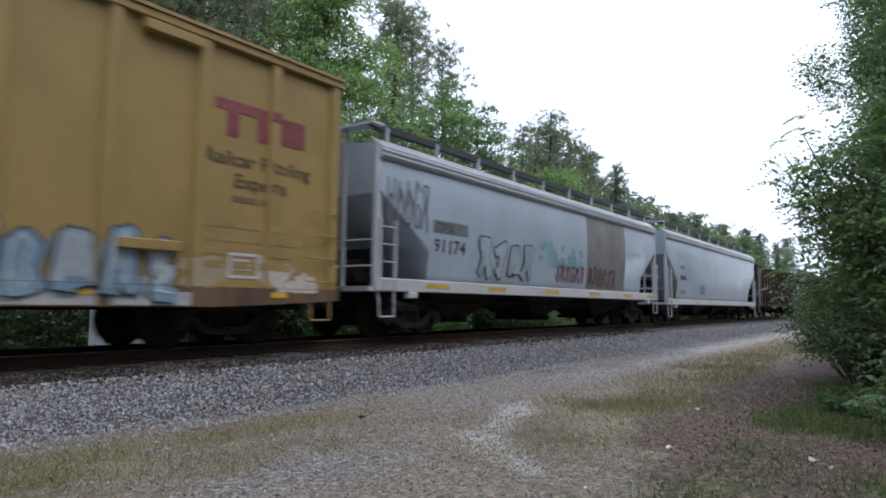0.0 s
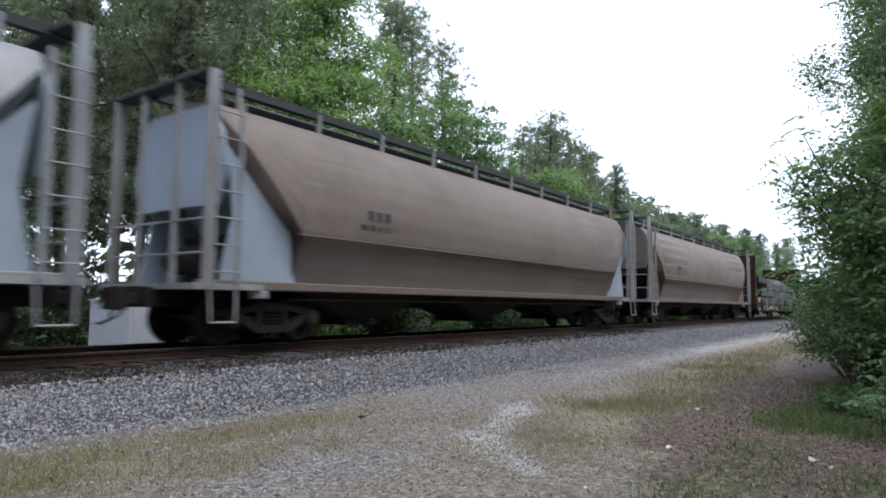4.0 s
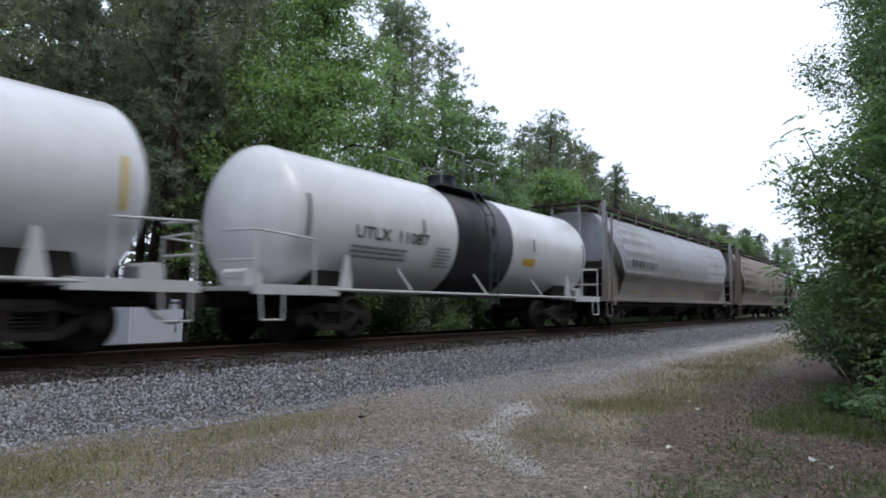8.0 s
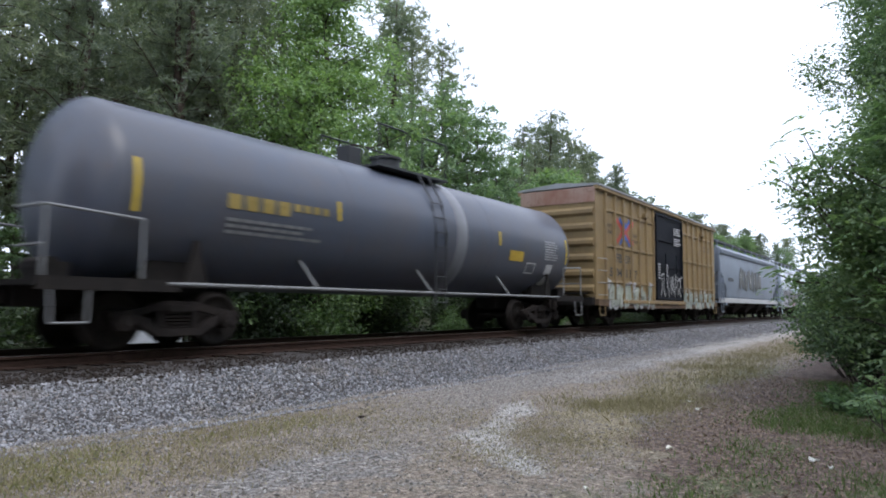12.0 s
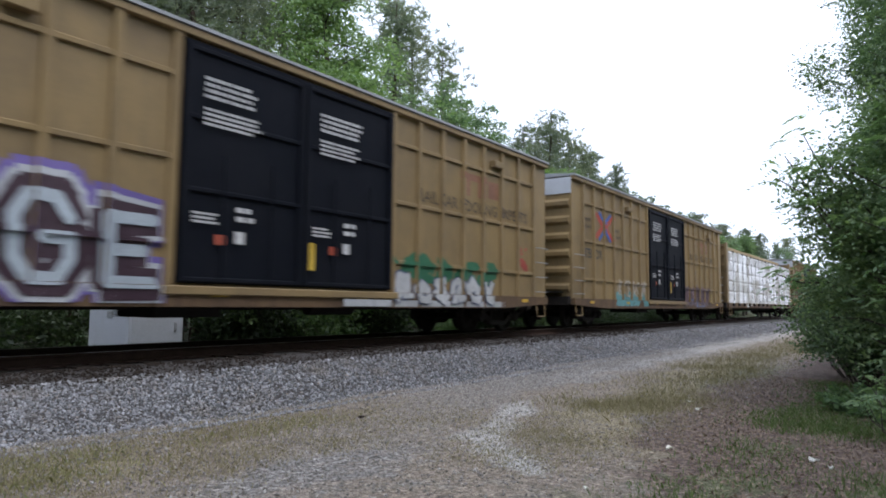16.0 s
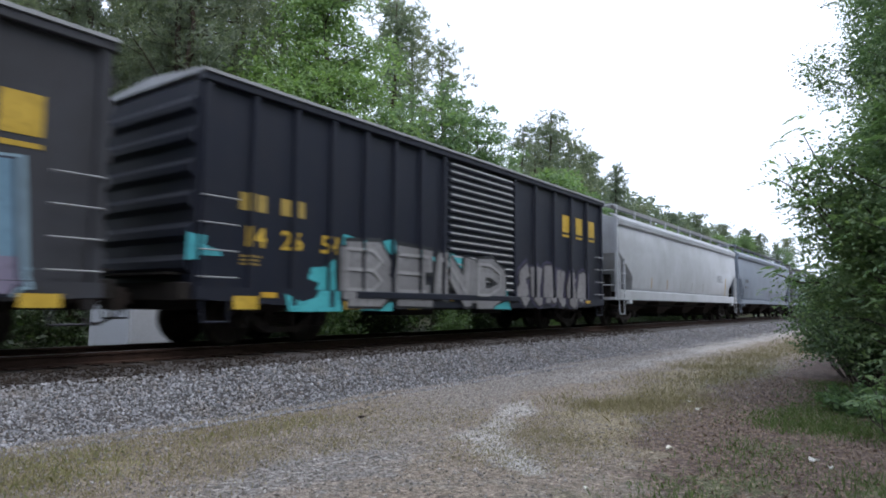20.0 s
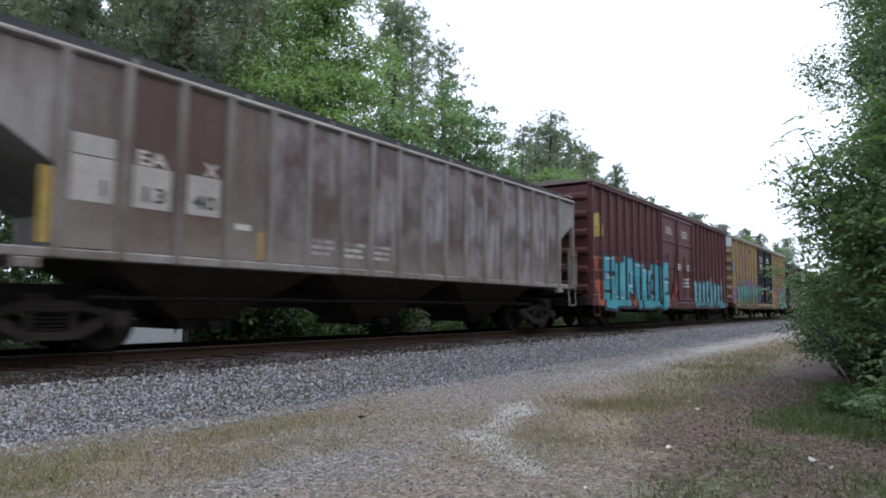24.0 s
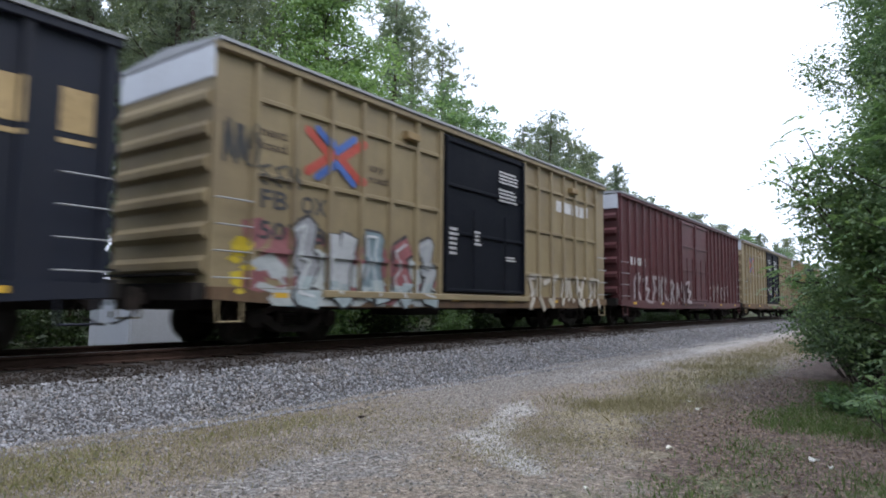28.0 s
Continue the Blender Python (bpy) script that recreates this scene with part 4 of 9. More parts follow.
def graffiti(parent, skin, x0, x1, z0, z1, n, fill, edge, seed, shade=None, back=None, fat=0.30, label="sprayed letter shapes"):
    """Wild sprayed letters that spell nothing: a ground, outlines, a fill and touches of light or shade."""
    r = random.Random(seed)
    cw, h = (x1 - x0) / n, z1 - z0
    lines, clouds = [], []
    for i in range(n):
        g = GLYPHS[r.randrange(len(GLYPHS))]
        lean, dz, sc = r.uniform(-0.12, 0.12), r.uniform(-0.05, 0.05) * h, r.uniform(0.86, 1.0)
        m = 0.5 * fat * h
        for pl in g:
            lines.append([(x0 + cw * (i + 0.08 + 0.84 * (px + lean * (pz - 0.5))), z0 + m * 0.8 + dz + (h - 1.6 * m) * pz * sc) for px, pz in pl])
        for _ in range(5):
            clouds.append((x0 + cw * (i + r.random()), z0 + h * r.uniform(0.05, 1.0), h * r.uniform(0.16, 0.30)))
    w = min(fat * h, cw * 0.42)
    if back:
        polys = [[(cx + c, max(z0 - 0.1 * h, cz + d)) for c, d in turned(11, rr)] for cx, cz, rr in clouds]
        lay("graffiti_ground", polys, tint(back), parent, skin, 0.004, "sprayed colour ground")
    lay("graffiti_outline", [p for ln in lines for p in stroke(ln, w * 1.42)], tint(edge), parent, skin, 0.016, "sprayed outline of letter shapes")
    lay("graffiti_fill", [p for ln in lines for p in stroke(ln, w)], tint(fill), parent, skin, 0.034, label)
    if shade:
        low = []
        for ln in lines:
            for p in stroke(ln, w * 0.98):
                low += [c for c in cut(p, 1, z0 + h * 0.42) if sum(q[1] for q in c) / len(c) < z0 + h * 0.42]
        if low:
            lay("graffiti_shade", low, tint(shade), parent, skin, 0.052, "sprayed fade in the letter shapes")
    lay("graffiti_gleam", [p for ln in lines[::2] for p in stroke([(a[0] - w * 0.15, a[1] + w * 0.2) for a in ln[:2]], w * 0.13)], tint((0.75, 0.76, 0.78)), parent, skin, 0.066, "thin white sprayed gleams")


SLABS = (((0, .4, 0, 1), (.4, 1, .7, 1), (.4, .95, .36, .6), (.4, 1, 0, .26)), ((0, .38, 0, .9), (.62, 1, 0, .9), (.1, .9, .74, 1), (.38, .62, .32, .52)), ((0, .4, .05, .95), (.2, 1, .7, 1), (.2, 1, 0, .3), (.66, 1, .3, .52)),
         ((0, .4, 0, 1), (.4, 1, .72, 1), (.64, 1, .4, .72), (.4, .9, .3, .52)), ((0, .38, .1, 1), (.62, 1, .1, 1), (.08, .92, 0, .3)), ((.3, .7, 0, .74), (0, 1, .66, 1)), ((0, .38, 0, 1), (.62, 1, 0, 1), (.38, .62, .36, .66)),
         ((0, 1, .7, 1), (0, .4, .44, .7), (0, 1, .36, .6), (.6, 1, .2, .4), (0, 1, 0, .26)))


def slab_piece(parent, skin, x0, x1, z0, z1, cols, edge, seed, low=None, back=None, label="sprayed block letter shapes", gleam=True):
    """Bold sprayed block shapes that spell nothing, with thick outlines, a lower fade and a cloud behind."""
    r = random.Random(seed)
    n, h = len(cols), z1 - z0
    cw = (x1 - x0) / n
    if back:
        polys = []
        for i in range(n * 3):
            cx, cz, rr = x0 + cw * (i + r.random()) / 3, z0 + h * r.uniform(0.3, 1.02), h * r.uniform(0.16, 0.26)
            polys.append([(cx + c, cz + d) for c, d in turned(12, rr)])
        lay("graffiti_ground", polys, tint(edge), parent, skin, 0.003, "dark outline of the sprayed cloud")
        lay("graffiti_ground", [[(sum(q[0] for q in p) / 12 + (c[0] - sum(q[0] for q in p) / 12) * 0.86, sum(q[1] for q in p) / 12 + (c[1] - sum(q[1] for q in p) / 12) * 0.86) for c in p] for p in polys], tint(back), parent, skin, 0.007, "sprayed cloud behind the letters")
    outs, lows, shine = [], [], []
    for i, col in enumerate(cols):
        lean, dz, sc = r.uniform(-0.10, 0.14), r.uniform(-0.04, 0.04) * h, r.uniform(0.9, 1.06)
        flip = r.random() < 0.3

        def at(u, v):
            u = 1 - u if flip else u
            return (x0 + cw * (i + 0.02 + 0.96 * u + lean * (v - 0.5)), z0 + dz + h * v * sc)

        fills = []
        for a, b, c, d in SLABS[r.randrange(len(SLABS))]:
            j = [r.uniform(-0.05, 0.05) for _ in range(8)]
            e = 0.055
            quad_in = [at(a + j[0], c + j[1] * 0.6), at(b + j[2], c + j[3] * 0.6), at(b + j[4], d + j[5]), at(a + j[6], d + j[7])]
            ex, ez = 0.055 * h / cw, e
            outs.append([at(a + j[0] - ex, c + j[1] * 0.6 - ez), at(b + j[2] + ex, c + j[3] * 0.6 - ez), at(b + j[4] + ex, d + j[5] + ez), at(a + j[6] - ex, d + j[7] + ez)])
            fills.append(quad_in)
            if r.random() < 0.5:
                p, q = quad_in[3], quad_in[2]
                shine += stroke([(p[0] + 0.1 * (q[0] - p[0]), p[1] - 0.05 * h), (q[0] - 0.15 * (q[0] - p[0]), q[1] - 0.05 * h)], 0.022 * h)
        lay("graffiti_fill", fills, tint(col), parent, skin, 0.030 + 0.004 * (i % 2), label)
        if low:
            for p in fills:
                lows += [c for c in cut(p, 1, z0 + h * 0.36) if sum(q[1] for q in c) / len(c) < z0 + h * 0.36]
    lay("graffiti_outline", outs, tint(edge), parent, skin, 0.015, "sprayed outline of letter shapes")
    if lows:
        lay("graffiti_shade", lows, tint(low), parent, skin, 0.048, "sprayed fade in the letter shapes")
    if gleam and shine:
        lay("graffiti_gleam", shine, tint((0.66, 0.68, 0.70)), parent, skin, 0.060, "thin white sprayed gleams")


# letters as strokes on a grid of five by five: two digits a point, a blank between strokes
ALPHABET = {"A": "002440 1131", "B": "0004 0434433202 32413000", "C": "4334140301103041", "D": "00042443412000", "E": "4404 0400 0040 0232", "G": "43341403011030414222", "H": "0004 4044 0242", "I": "2024", "K": "0004 440240",
            "L": "040040", "M": "0004224440", "N": "00044044", "O": "103041433414030110", "P": "000434433202", "R": "000434433202 2240", "S": "43341403123241301001", "T": "0444 2420", "U": "040110304144", "V": "042044", "Z": "04440040"}


def chiselled(line, w, r, floor):
    """A stroke with uneven width and cornered ends, kept above the lower edge."""
    polys, ws = [], [w * r.uniform(0.82, 1.18) for _ in line]
    for a, b, wa, wb in zip(line, line[1:], ws, ws[1:]):
        dx, dz = b[0] - a[0], b[1] - a[1]
        d = math.hypot(dx, dz) or 1e-6
        ux, uz = dx / d, dz / d
        ea, eb = wa * 0.22, wb * 0.22
        polys.append([(a[0] - uz * wa / 2 - ux * ea, a[1] + ux * wa / 2 - uz * ea), (a[0] + uz * wa / 2 - ux * ea, a[1] - ux * wa / 2 - uz * ea), (b[0] + uz * wb / 2 + ux * eb, b[1] - ux * wb / 2 + uz * eb), (b[0] - uz * wb / 2 + ux * eb, b[1] + ux * wb / 2 + uz * eb)])
    for p, ww in zip(line[1:-1], ws[1:-1]):
        t = r.uniform(0, 1.2)
        polys.append([(p[0] + 0.53 * ww * math.cos(t + k * 1.0472), p[1] + 0.53 * ww * math.sin(t + k * 1.0472)) for k in range(6)])
    return [[(x, max(floor, z)) for x, z in p] for p in polys if max(q[1] for q in p) > floor + 0.02]


def throw_up(parent, skin, word, x0, x1, z0, z1, fill, edge, seed, low=None, mid=None, halo=None, cloud=None, fat=0.30, core=None, label="fat sprayed letter", core_w=0.14):
    """A sprayed word, letter by letter: a cloud behind, a halo, outlines, fills that fade downwards, thin cores. A question mark stands for a shape that spells nothing."""
    r = random.Random(seed)
    n, h = len(word), z1 - z0
    cw = (x1 - x0) / n
    w = min(fat * h, cw * 0.40)
    fills = fill if isinstance(fill, list) else [fill] * n
    if cloud:
        discs = [(x0 + cw * (i + r.random()) / 4, z0 + h * r.uniform(0.35, 1.04), h * r.uniform(0.11, 0.22)) for i in range(n * 4)]
        lay("graffiti_ground", [[(cx + c * 1.16, max(z0 - 0.04, cz + d * 1.16)) for c, d in turned(11, rr)] for cx, cz, rr in discs], tint(edge), parent, skin, 0.001, "dark rim of the sprayed cloud", 0.00005)
        lay("graffiti_ground", [[(cx + c, max(z0, cz + d)) for c, d in turned(11, rr)] for cx, cz, rr in discs], tint(cloud), parent, skin, 0.008, "sprayed cloud behind the letters", 0.00005)
    every = []
    for i, ch in enumerate(word):
        lean, dz, sc = r.uniform(-0.06, 0.10), r.uniform(-0.02, 0.04) * h, r.uniform(0.92, 1.06)
        if ch == "?":
            rows = GLYPHS[r.randrange(len(GLYPHS))]
        else:
            rows = [[(int(q[j]) / 4, int(q[j + 1]) / 4) for j in range(0, len(q), 2)] for q in ALPHABET[ch].split()]
        ww = w * r.uniform(0.92, 1.10)
        lines = [[(x0 + cw * i + 0.62 * w + (cw - 1.05 * w) * px + lean * h * (pz - 0.5), z0 + 0.55 * w + dz + (h * sc - 1.1 * w) * pz) for px, pz in pl] for pl in rows]
        every += [(ln, ww, r.random()) for ln in lines]
        polys = [p for ln, _, sd in every[-len(lines):] for p in chiselled(ln, ww, random.Random(sd), z0)]
        lay("graffiti_letter", polys, tint(fills[i]), parent, skin, 0.036 + 0.002 * (i % 2), label)
        for col, at, lift in ((mid, 0.58, 0.044), (low, 0.32, 0.052)):
            bits = [c for p in polys for c in cut(p, 1, z0 + h * (at + r.uniform(-0.05, 0.05))) if sum(q[1] for q in c) / len(c) < z0 + h * at] if col else []
            if bits:
                lay("graffiti_shade", bits, tint(col), parent, skin, lift, "sprayed fade in a letter")
    if halo:
        lay("graffiti_halo", [p for ln, ww, sd in every for p in chiselled(ln, ww * 1.75, random.Random(sd), z0 - 0.01)], tint(halo), parent, skin, 0.014, "pale sprayed rim round the letters", 0.00005)
    lay("graffiti_outline", [p for ln, ww, sd in every for p in chiselled(ln, ww * 1.34, random.Random(sd), z0 - 0.01)], tint(edge), parent, skin, 0.024, "sprayed outline of the letters", 0.00006)
    if core:
        lay("graffiti_gleam", [p for ln, ww, sd in every for p in stroke([(a - ww * (0.18 if core_w < 0.2 else 0.04), b + ww * (0.18 if core_w < 0.2 else 0.04)) for a, b in ln], ww * core_w)], tint(core), parent, skin, 0.060, "thin sprayed lines in the letters", 0.00006)


def side_panels(car, edges, y, z0, z1, mat, gap=0.07, label=""):
    """Sheet panels between the posts, each a piece of its own."""
    for a, b in zip(edges, edges[1:]):
        part("side_panel", Shape().cbox(a + gap, b - gap, y - 0.006, y + 0.004, z0, z1, 0.003), mat, car, label)


def scrawl(parent, skin, x0, x1, z0, z1, n, col, seed, w=0.06, name="graffiti_tag"):
    """A quick thin tag in one colour."""
    r = random.Random(seed)
    cw, h = (x1 - x0) / n, z1 - z0
    polys = []
    for i in range(n):
        for pl in GLYPHS[r.randrange(len(GLYPHS))]:
            lean = r.uniform(-0.2, 0.3)
            polys += stroke([(x0 + cw * (i + px * 0.9 + lean * (pz - 0.5)), z0 + h * pz * r.uniform(0.9, 1.05)) for px, pz in pl], w)
    lay(name, polys, tint(col), parent, skin, 0.012, "thin sprayed tag")


def splash(parent, skin, x0, x1, z0, z1, n, col, seed, size=0.3):
    r = random.Random(seed)
    polys = []
    for _ in range(n):
        cx, cz, s = r.uniform(x0, x1), r.uniform(z0, z1), size * r.uniform(0.5, 1.2)
        wide, tall, lean = r.uniform(0.5, 1.5), r.uniform(0.4, 1.4), r.uniform(-0.6, 0.6)
        polys.append([(cx + (c * wide + d * lean) * r.uniform(0.85, 1.1), max(z0 - 0.02, cz + d * tall * r.uniform(0.85, 1.1))) for c, d in turned(r.choice((4, 5, 6, 7)), s)])
    tagged(lay("graffiti_patch", polys, tint(col), parent, skin, 0.003, "patches of sprayed colour"), kind="stuff")


def new_car(name, label, category, k, inset):
    """A car's base, its half length over the couplers, and how far its middle lies from that of its gaps."""
    car = new(name)
    tagged(car, label, category, "cars of the freight train")
    half = SPEED * (GAPS[k + 1] - GAPS[k]) / 2
    a, b = ENDS.get(k, (-half + inset, half - inset))
    SHIFT[0] = (a + b) / 2
    CARS.append((car, (GAPS[k] + GAPS[k + 1]) / 2 + SHIFT[0] / SPEED))
    return car, (b - a) / 2 + inset


def ridged(x0, x1, y, z0, z1, n, depth):
    """A pressed sheet with ridges that run along x."""
    prof, h = [(y + 0.03, z0)], (z1 - z0) / n
    for i in range(n):
        z = z0 + i * h
        prof += [(y, z + 0.12 * h), (y - depth, z + 0.32 * h), (y - depth, z + 0.58 * h), (y, z + 0.78 * h)]
    prof += [(y + 0.03, z1)]
    return Shape().prism(prof, x0, x1)


def boxcar(k, label, mat, H=4.45, door=(-1.4, 1.7), doors=1, door_style="plug", door_mat=None, posts=7, posts_r=5, bands=(), post_w=0.13, plate=None,
           ends=6, trim=None, sill=0.68, inset=0.62, plate_label="white end plate", roof_mat=None, rung_mat=None, name="boxcar", ridge_mat=None, corner=0.0):
    """A boxcar: body, sill, chords, posts, doors, ridged ends, roof, ladders and steps. Returns it with its side's surface."""
    car, half = new_car(name, label, "boxcar", k, inset)
    hl = half - inset
    door_mat, trim, rung_mat, roof_mat = door_mat or mat, trim or mat, rung_mat or GALV, roof_mat or GALV
    d0, d1 = door[0] - SHIFT[0], door[1] - SHIFT[0]
    W, P = 1.50, 0.085
    part("body", Shape().box(-hl, hl, -W, W, 0.98, H - 0.14), mat, car)
    for sy in (-1, 1):
        y0, y1 = (-W - 0.09, -W + 0.06) if sy < 0 else (W - 0.06, W + 0.09)
        part("side_sill", Shape().plate([(-hl, 1.0), (-hl, 0.80), (-hl + 1.6, sill + 0.04), (-hl + 2.6, sill), (hl - 2.6, sill), (hl - 1.6, sill + 0.04), (hl, 0.80), (hl, 1.0)], y0, y1), SILLY if mat in (YEL, YEL2, TAN) else trim, car)
        part("top_chord", Shape().cbox(-hl - 0.02, hl + 0.02, y0 - (0.02 if sy < 0 else 0), y1 + (0.02 if sy > 0 else 0), H - 0.17, H - 0.04), mat, car)
    roof = Shape().prism([(-1.64, H - 0.035), (1.64, H - 0.035), (1.64, H + 0.02), (0, H + 0.16), (-1.64, H + 0.02)], -hl - 0.03, hl + 0.03)
    roof = part("roof", roof, roof_mat, car, "galvanised roof with cross seams")
    for i in range(1, 15):
        part("roof_seam", shared(("roof_seam", round(H, 2)), lambda: Shape().prism([(-1.60, H + 0.02), (0, H + 0.15), (1.60, H + 0.02), (1.60, H + 0.05), (0, H + 0.20), (-1.60, H + 0.05)], -0.04, 0.04), roof_mat), roof_mat, roof, at=(-hl + i * 2 * hl / 15, 0, 0))
    if corner:
        xs = [-hl + corner + i * (d0 - 0.1 + hl - corner) / posts for i in range(posts + 1)]
        xs += [d1 + 0.1 + i * (hl - corner - d1 - 0.1) / posts_r for i in range(posts_r + 1)]
    else:
        xs = [-hl + 0.12 + i * (d0 - 0.12 + hl - 0.06) / posts for i in range(posts)] + [d0 - 0.1]
        xs += [d1 + 0.1] + [hl - 0.12 - i * (hl - d1 - 0.22) / posts_r for i in range(posts_r)]
    post = shared(("post", round(H, 2), post_w), lambda: Shape().add([(x, y, z) for x, y in ((-post_w / 2, 0), (-post_w * 0.36, -P), (post_w * 0.36, -P), (post_w / 2, 0)) for z in (1.0, H - 0.16)], [(0, 2, 3, 1), (2, 4, 5, 3), (4, 6, 7, 5), (0, 6, 4, 2), (1, 3, 5, 7)]), mat)
    for x in xs:
        for sy in (-1, 1):
            o = part("post", post, mat, car, at=(x, sy * W, 0))
            if sy > 0:
                o.rotation_euler = (0, 0, math.pi)
    for z in bands:
        for a, b in ((-hl + max(0.2, corner), d0 - 0.1), (d1 + 0.1, hl - max(0.2, corner))):
            part("band", Shape().cbox(a, b, -W - 0.05, -W + 0.01, z - 0.045, z + 0.045, 0.012), mat, car)
    # doors
    dw = (d1 - d0) / doors
    for i in range(doors):
        a, b = d0 + i * dw + 0.02, d0 + (i + 1) * dw - 0.02
        if door_style == "ridged":
            dr = part("door", ridged(a, b, -W - 0.05, 1.04, H - 0.24, 17, 0.05), door_mat, car, "ridged sliding door")
            hh = (H - 0.24 - 1.04) / 17
            # pale crest strips: worn paint, plus the sky's glint painted on
            for j in range(17):
                part("worn_ridge", shared(("worn_ridge", round(b - a, 2)), lambda: Shape().cbox(0, b - a - 0.16, -0.012, 0.0, 0, 0.036, 0.004), ridge_mat or WHITE), ridge_mat or WHITE, dr, at=(a + 0.08, -W - 0.10, 1.04 + j * hh + 0.55 * hh))
        else:
            dr = part("door", Shape().box(a, b, -W - 0.075, -W + 0.02, 1.04, H - 0.22), door_mat, car, "flush plug door with framing bars")
            for j in (0, 2):
                x = a + 0.06 + (b - a - 0.12) * j / 2
                part("door_bar", Shape().cbox(x - 0.05, x + 0.05, -W - 0.14, -W - 0.07, 1.06, H - 0.26), door_mat, dr)
            for j in (0.0, 0.385, 0.70, 1.0):
                z = 1.10 + (H - 1.44) * j
                part("door_band", Shape().cbox(a + 0.02, b - 0.02, -W - 0.12, -W - 0.07, z - 0.04, z + 0.04), door_mat, dr)
            for q in (0.30, 0.70):
                part("door_lock", Shape().rod([(a + (b - a) * q, -W - 0.16, 1.15), (a + (b - a) * q, -W - 0.16, 3.1)], 0.022), door_mat, dr)
    part("door_track", Shape().cbox(d0 - (0.2 if doors > 1 else d1 - d0), d1 + 0.2, -W - 0.15, -W, 0.86, 1.0), trim, car)
    # ends
    end = shared(("end_rib", ends, round(H, 2)), lambda: Shape().add([(x, y, z) for y in (-1.42, 1.42) for x, z in ((0, -0.16), (0.10, -0.06), (0.10, 0.06), (0, 0.16))], [(0, 1, 5, 4), (1, 2, 6, 5), (2, 3, 7, 6), (0, 3, 2, 1), (4, 5, 6, 7)]), mat)
    top = H - (0.75 if plate else 0.35)
    for sx in (-1, 1):
        for j in range(ends):
            o = part("end_rib", end, mat, car, at=(sx * hl, 0, 1.35 + j * (top - 1.35 - 0.2) / (ends - 1)))
            if sx < 0:
                o.rotation_euler = (0, 0, math.pi)
        if plate:
            a, b = sorted((sx * hl, sx * (hl + 0.03)))
            part("end_plate", Shape().box(a, b, -1.48, 1.48, H - 0.62, H - 0.08), plate, car, plate_label)
        a, b = sorted((sx * (hl - 0.1), sx * (hl + 0.22)))
        part("end_sill", Shape().cbox(a, b, -1.45, 1.45, 0.78, 1.06), UNDER, car)
        xr = -hl + 0.06 if sx < 0 else hl - 0.72
        grab_rungs(car, xr, -W - 0.05, [1.15 + 0.43 * j for j in range(4)], 0.66, rung_mat)
        stirrup(car, xr + 0.05, -W - 0.06, 0.86, 0.5, trim)
        stirrup(car, xr + 0.05, W + 0.06, 0.86, 0.5, trim)
        part("brake_step", Shape().box(*sorted((sx * hl, sx * (hl + 0.3))), -1.2, 1.2, 1.18, 1.22), UNDER, car)
    part("underframe", Shape().cbox(-half + 0.5, half - 0.5, -0.42, 0.42, 0.62, 0.98).box(-2.4, -1.2, -1.0, 0.2, 0.5, 0.9).cyl((0.8, -0.9, 0.72), (2.0, -0.9, 0.72), 0.2, 10), UNDER, car)
    for i in range(6):
        x = -hl + 1.4 + i * (2 * hl - 2.8) / 5
        part("reflector", Shape().box(x - 0.16, x + 0.16, -W - 0.10, -W - 0.085, 0.84, 0.93), tint((0.55, 0.33, 0.02)), car, "yellow reflective strip")
    running_gear(car, half, hl - 2.1)

    def y(x, z):
        for p in xs:
            if abs(x - p) < post_w * 0.4:
                return -W - P
        if d0 + 0.02 < x < d1 - 0.02:
            return -W - (0.14 if door_style == "plug" else 0.10)
        for b in bands:
            if abs(z - b) < 0.045:
                return -W - 0.05
        return -W - (0.09 if z < 0.99 else 0.0)

    edges = [p + s * post_w * 0.4 for p in xs for s in (-1, 1)] + [d0 + 0.02, d1 - 0.02]
    return car, Skin(y, edges, [b + s * 0.045 for b in bands for s in (-1, 1)] + [0.99]), hl


def curved_side(z, flat):
    if flat == "ribbed":
        return 1.54
    if flat:
        return 1.575 - (0.042 if z < 2.9 else 0.07) * (z - 2.9) ** 2
    pts = ((0.9, 1.22), (1.25, 1.24), (1.62, 1.32), (1.94, 1.47), (2.00, 1.55), (2.06, 1.55), (2.5, 1.585), (2.9, 1.555), (3.3, 1.465), (3.65, 1.325), (3.9, 1.19), (4.15, 0.98), (4.30, 0.80))
    for (a, p), (b, q) in zip(pts, pts[1:]):
        if z <= b:
            return p + (q - p) * max(0.0, z - a) / (b - a)
    return pts[-1][1]


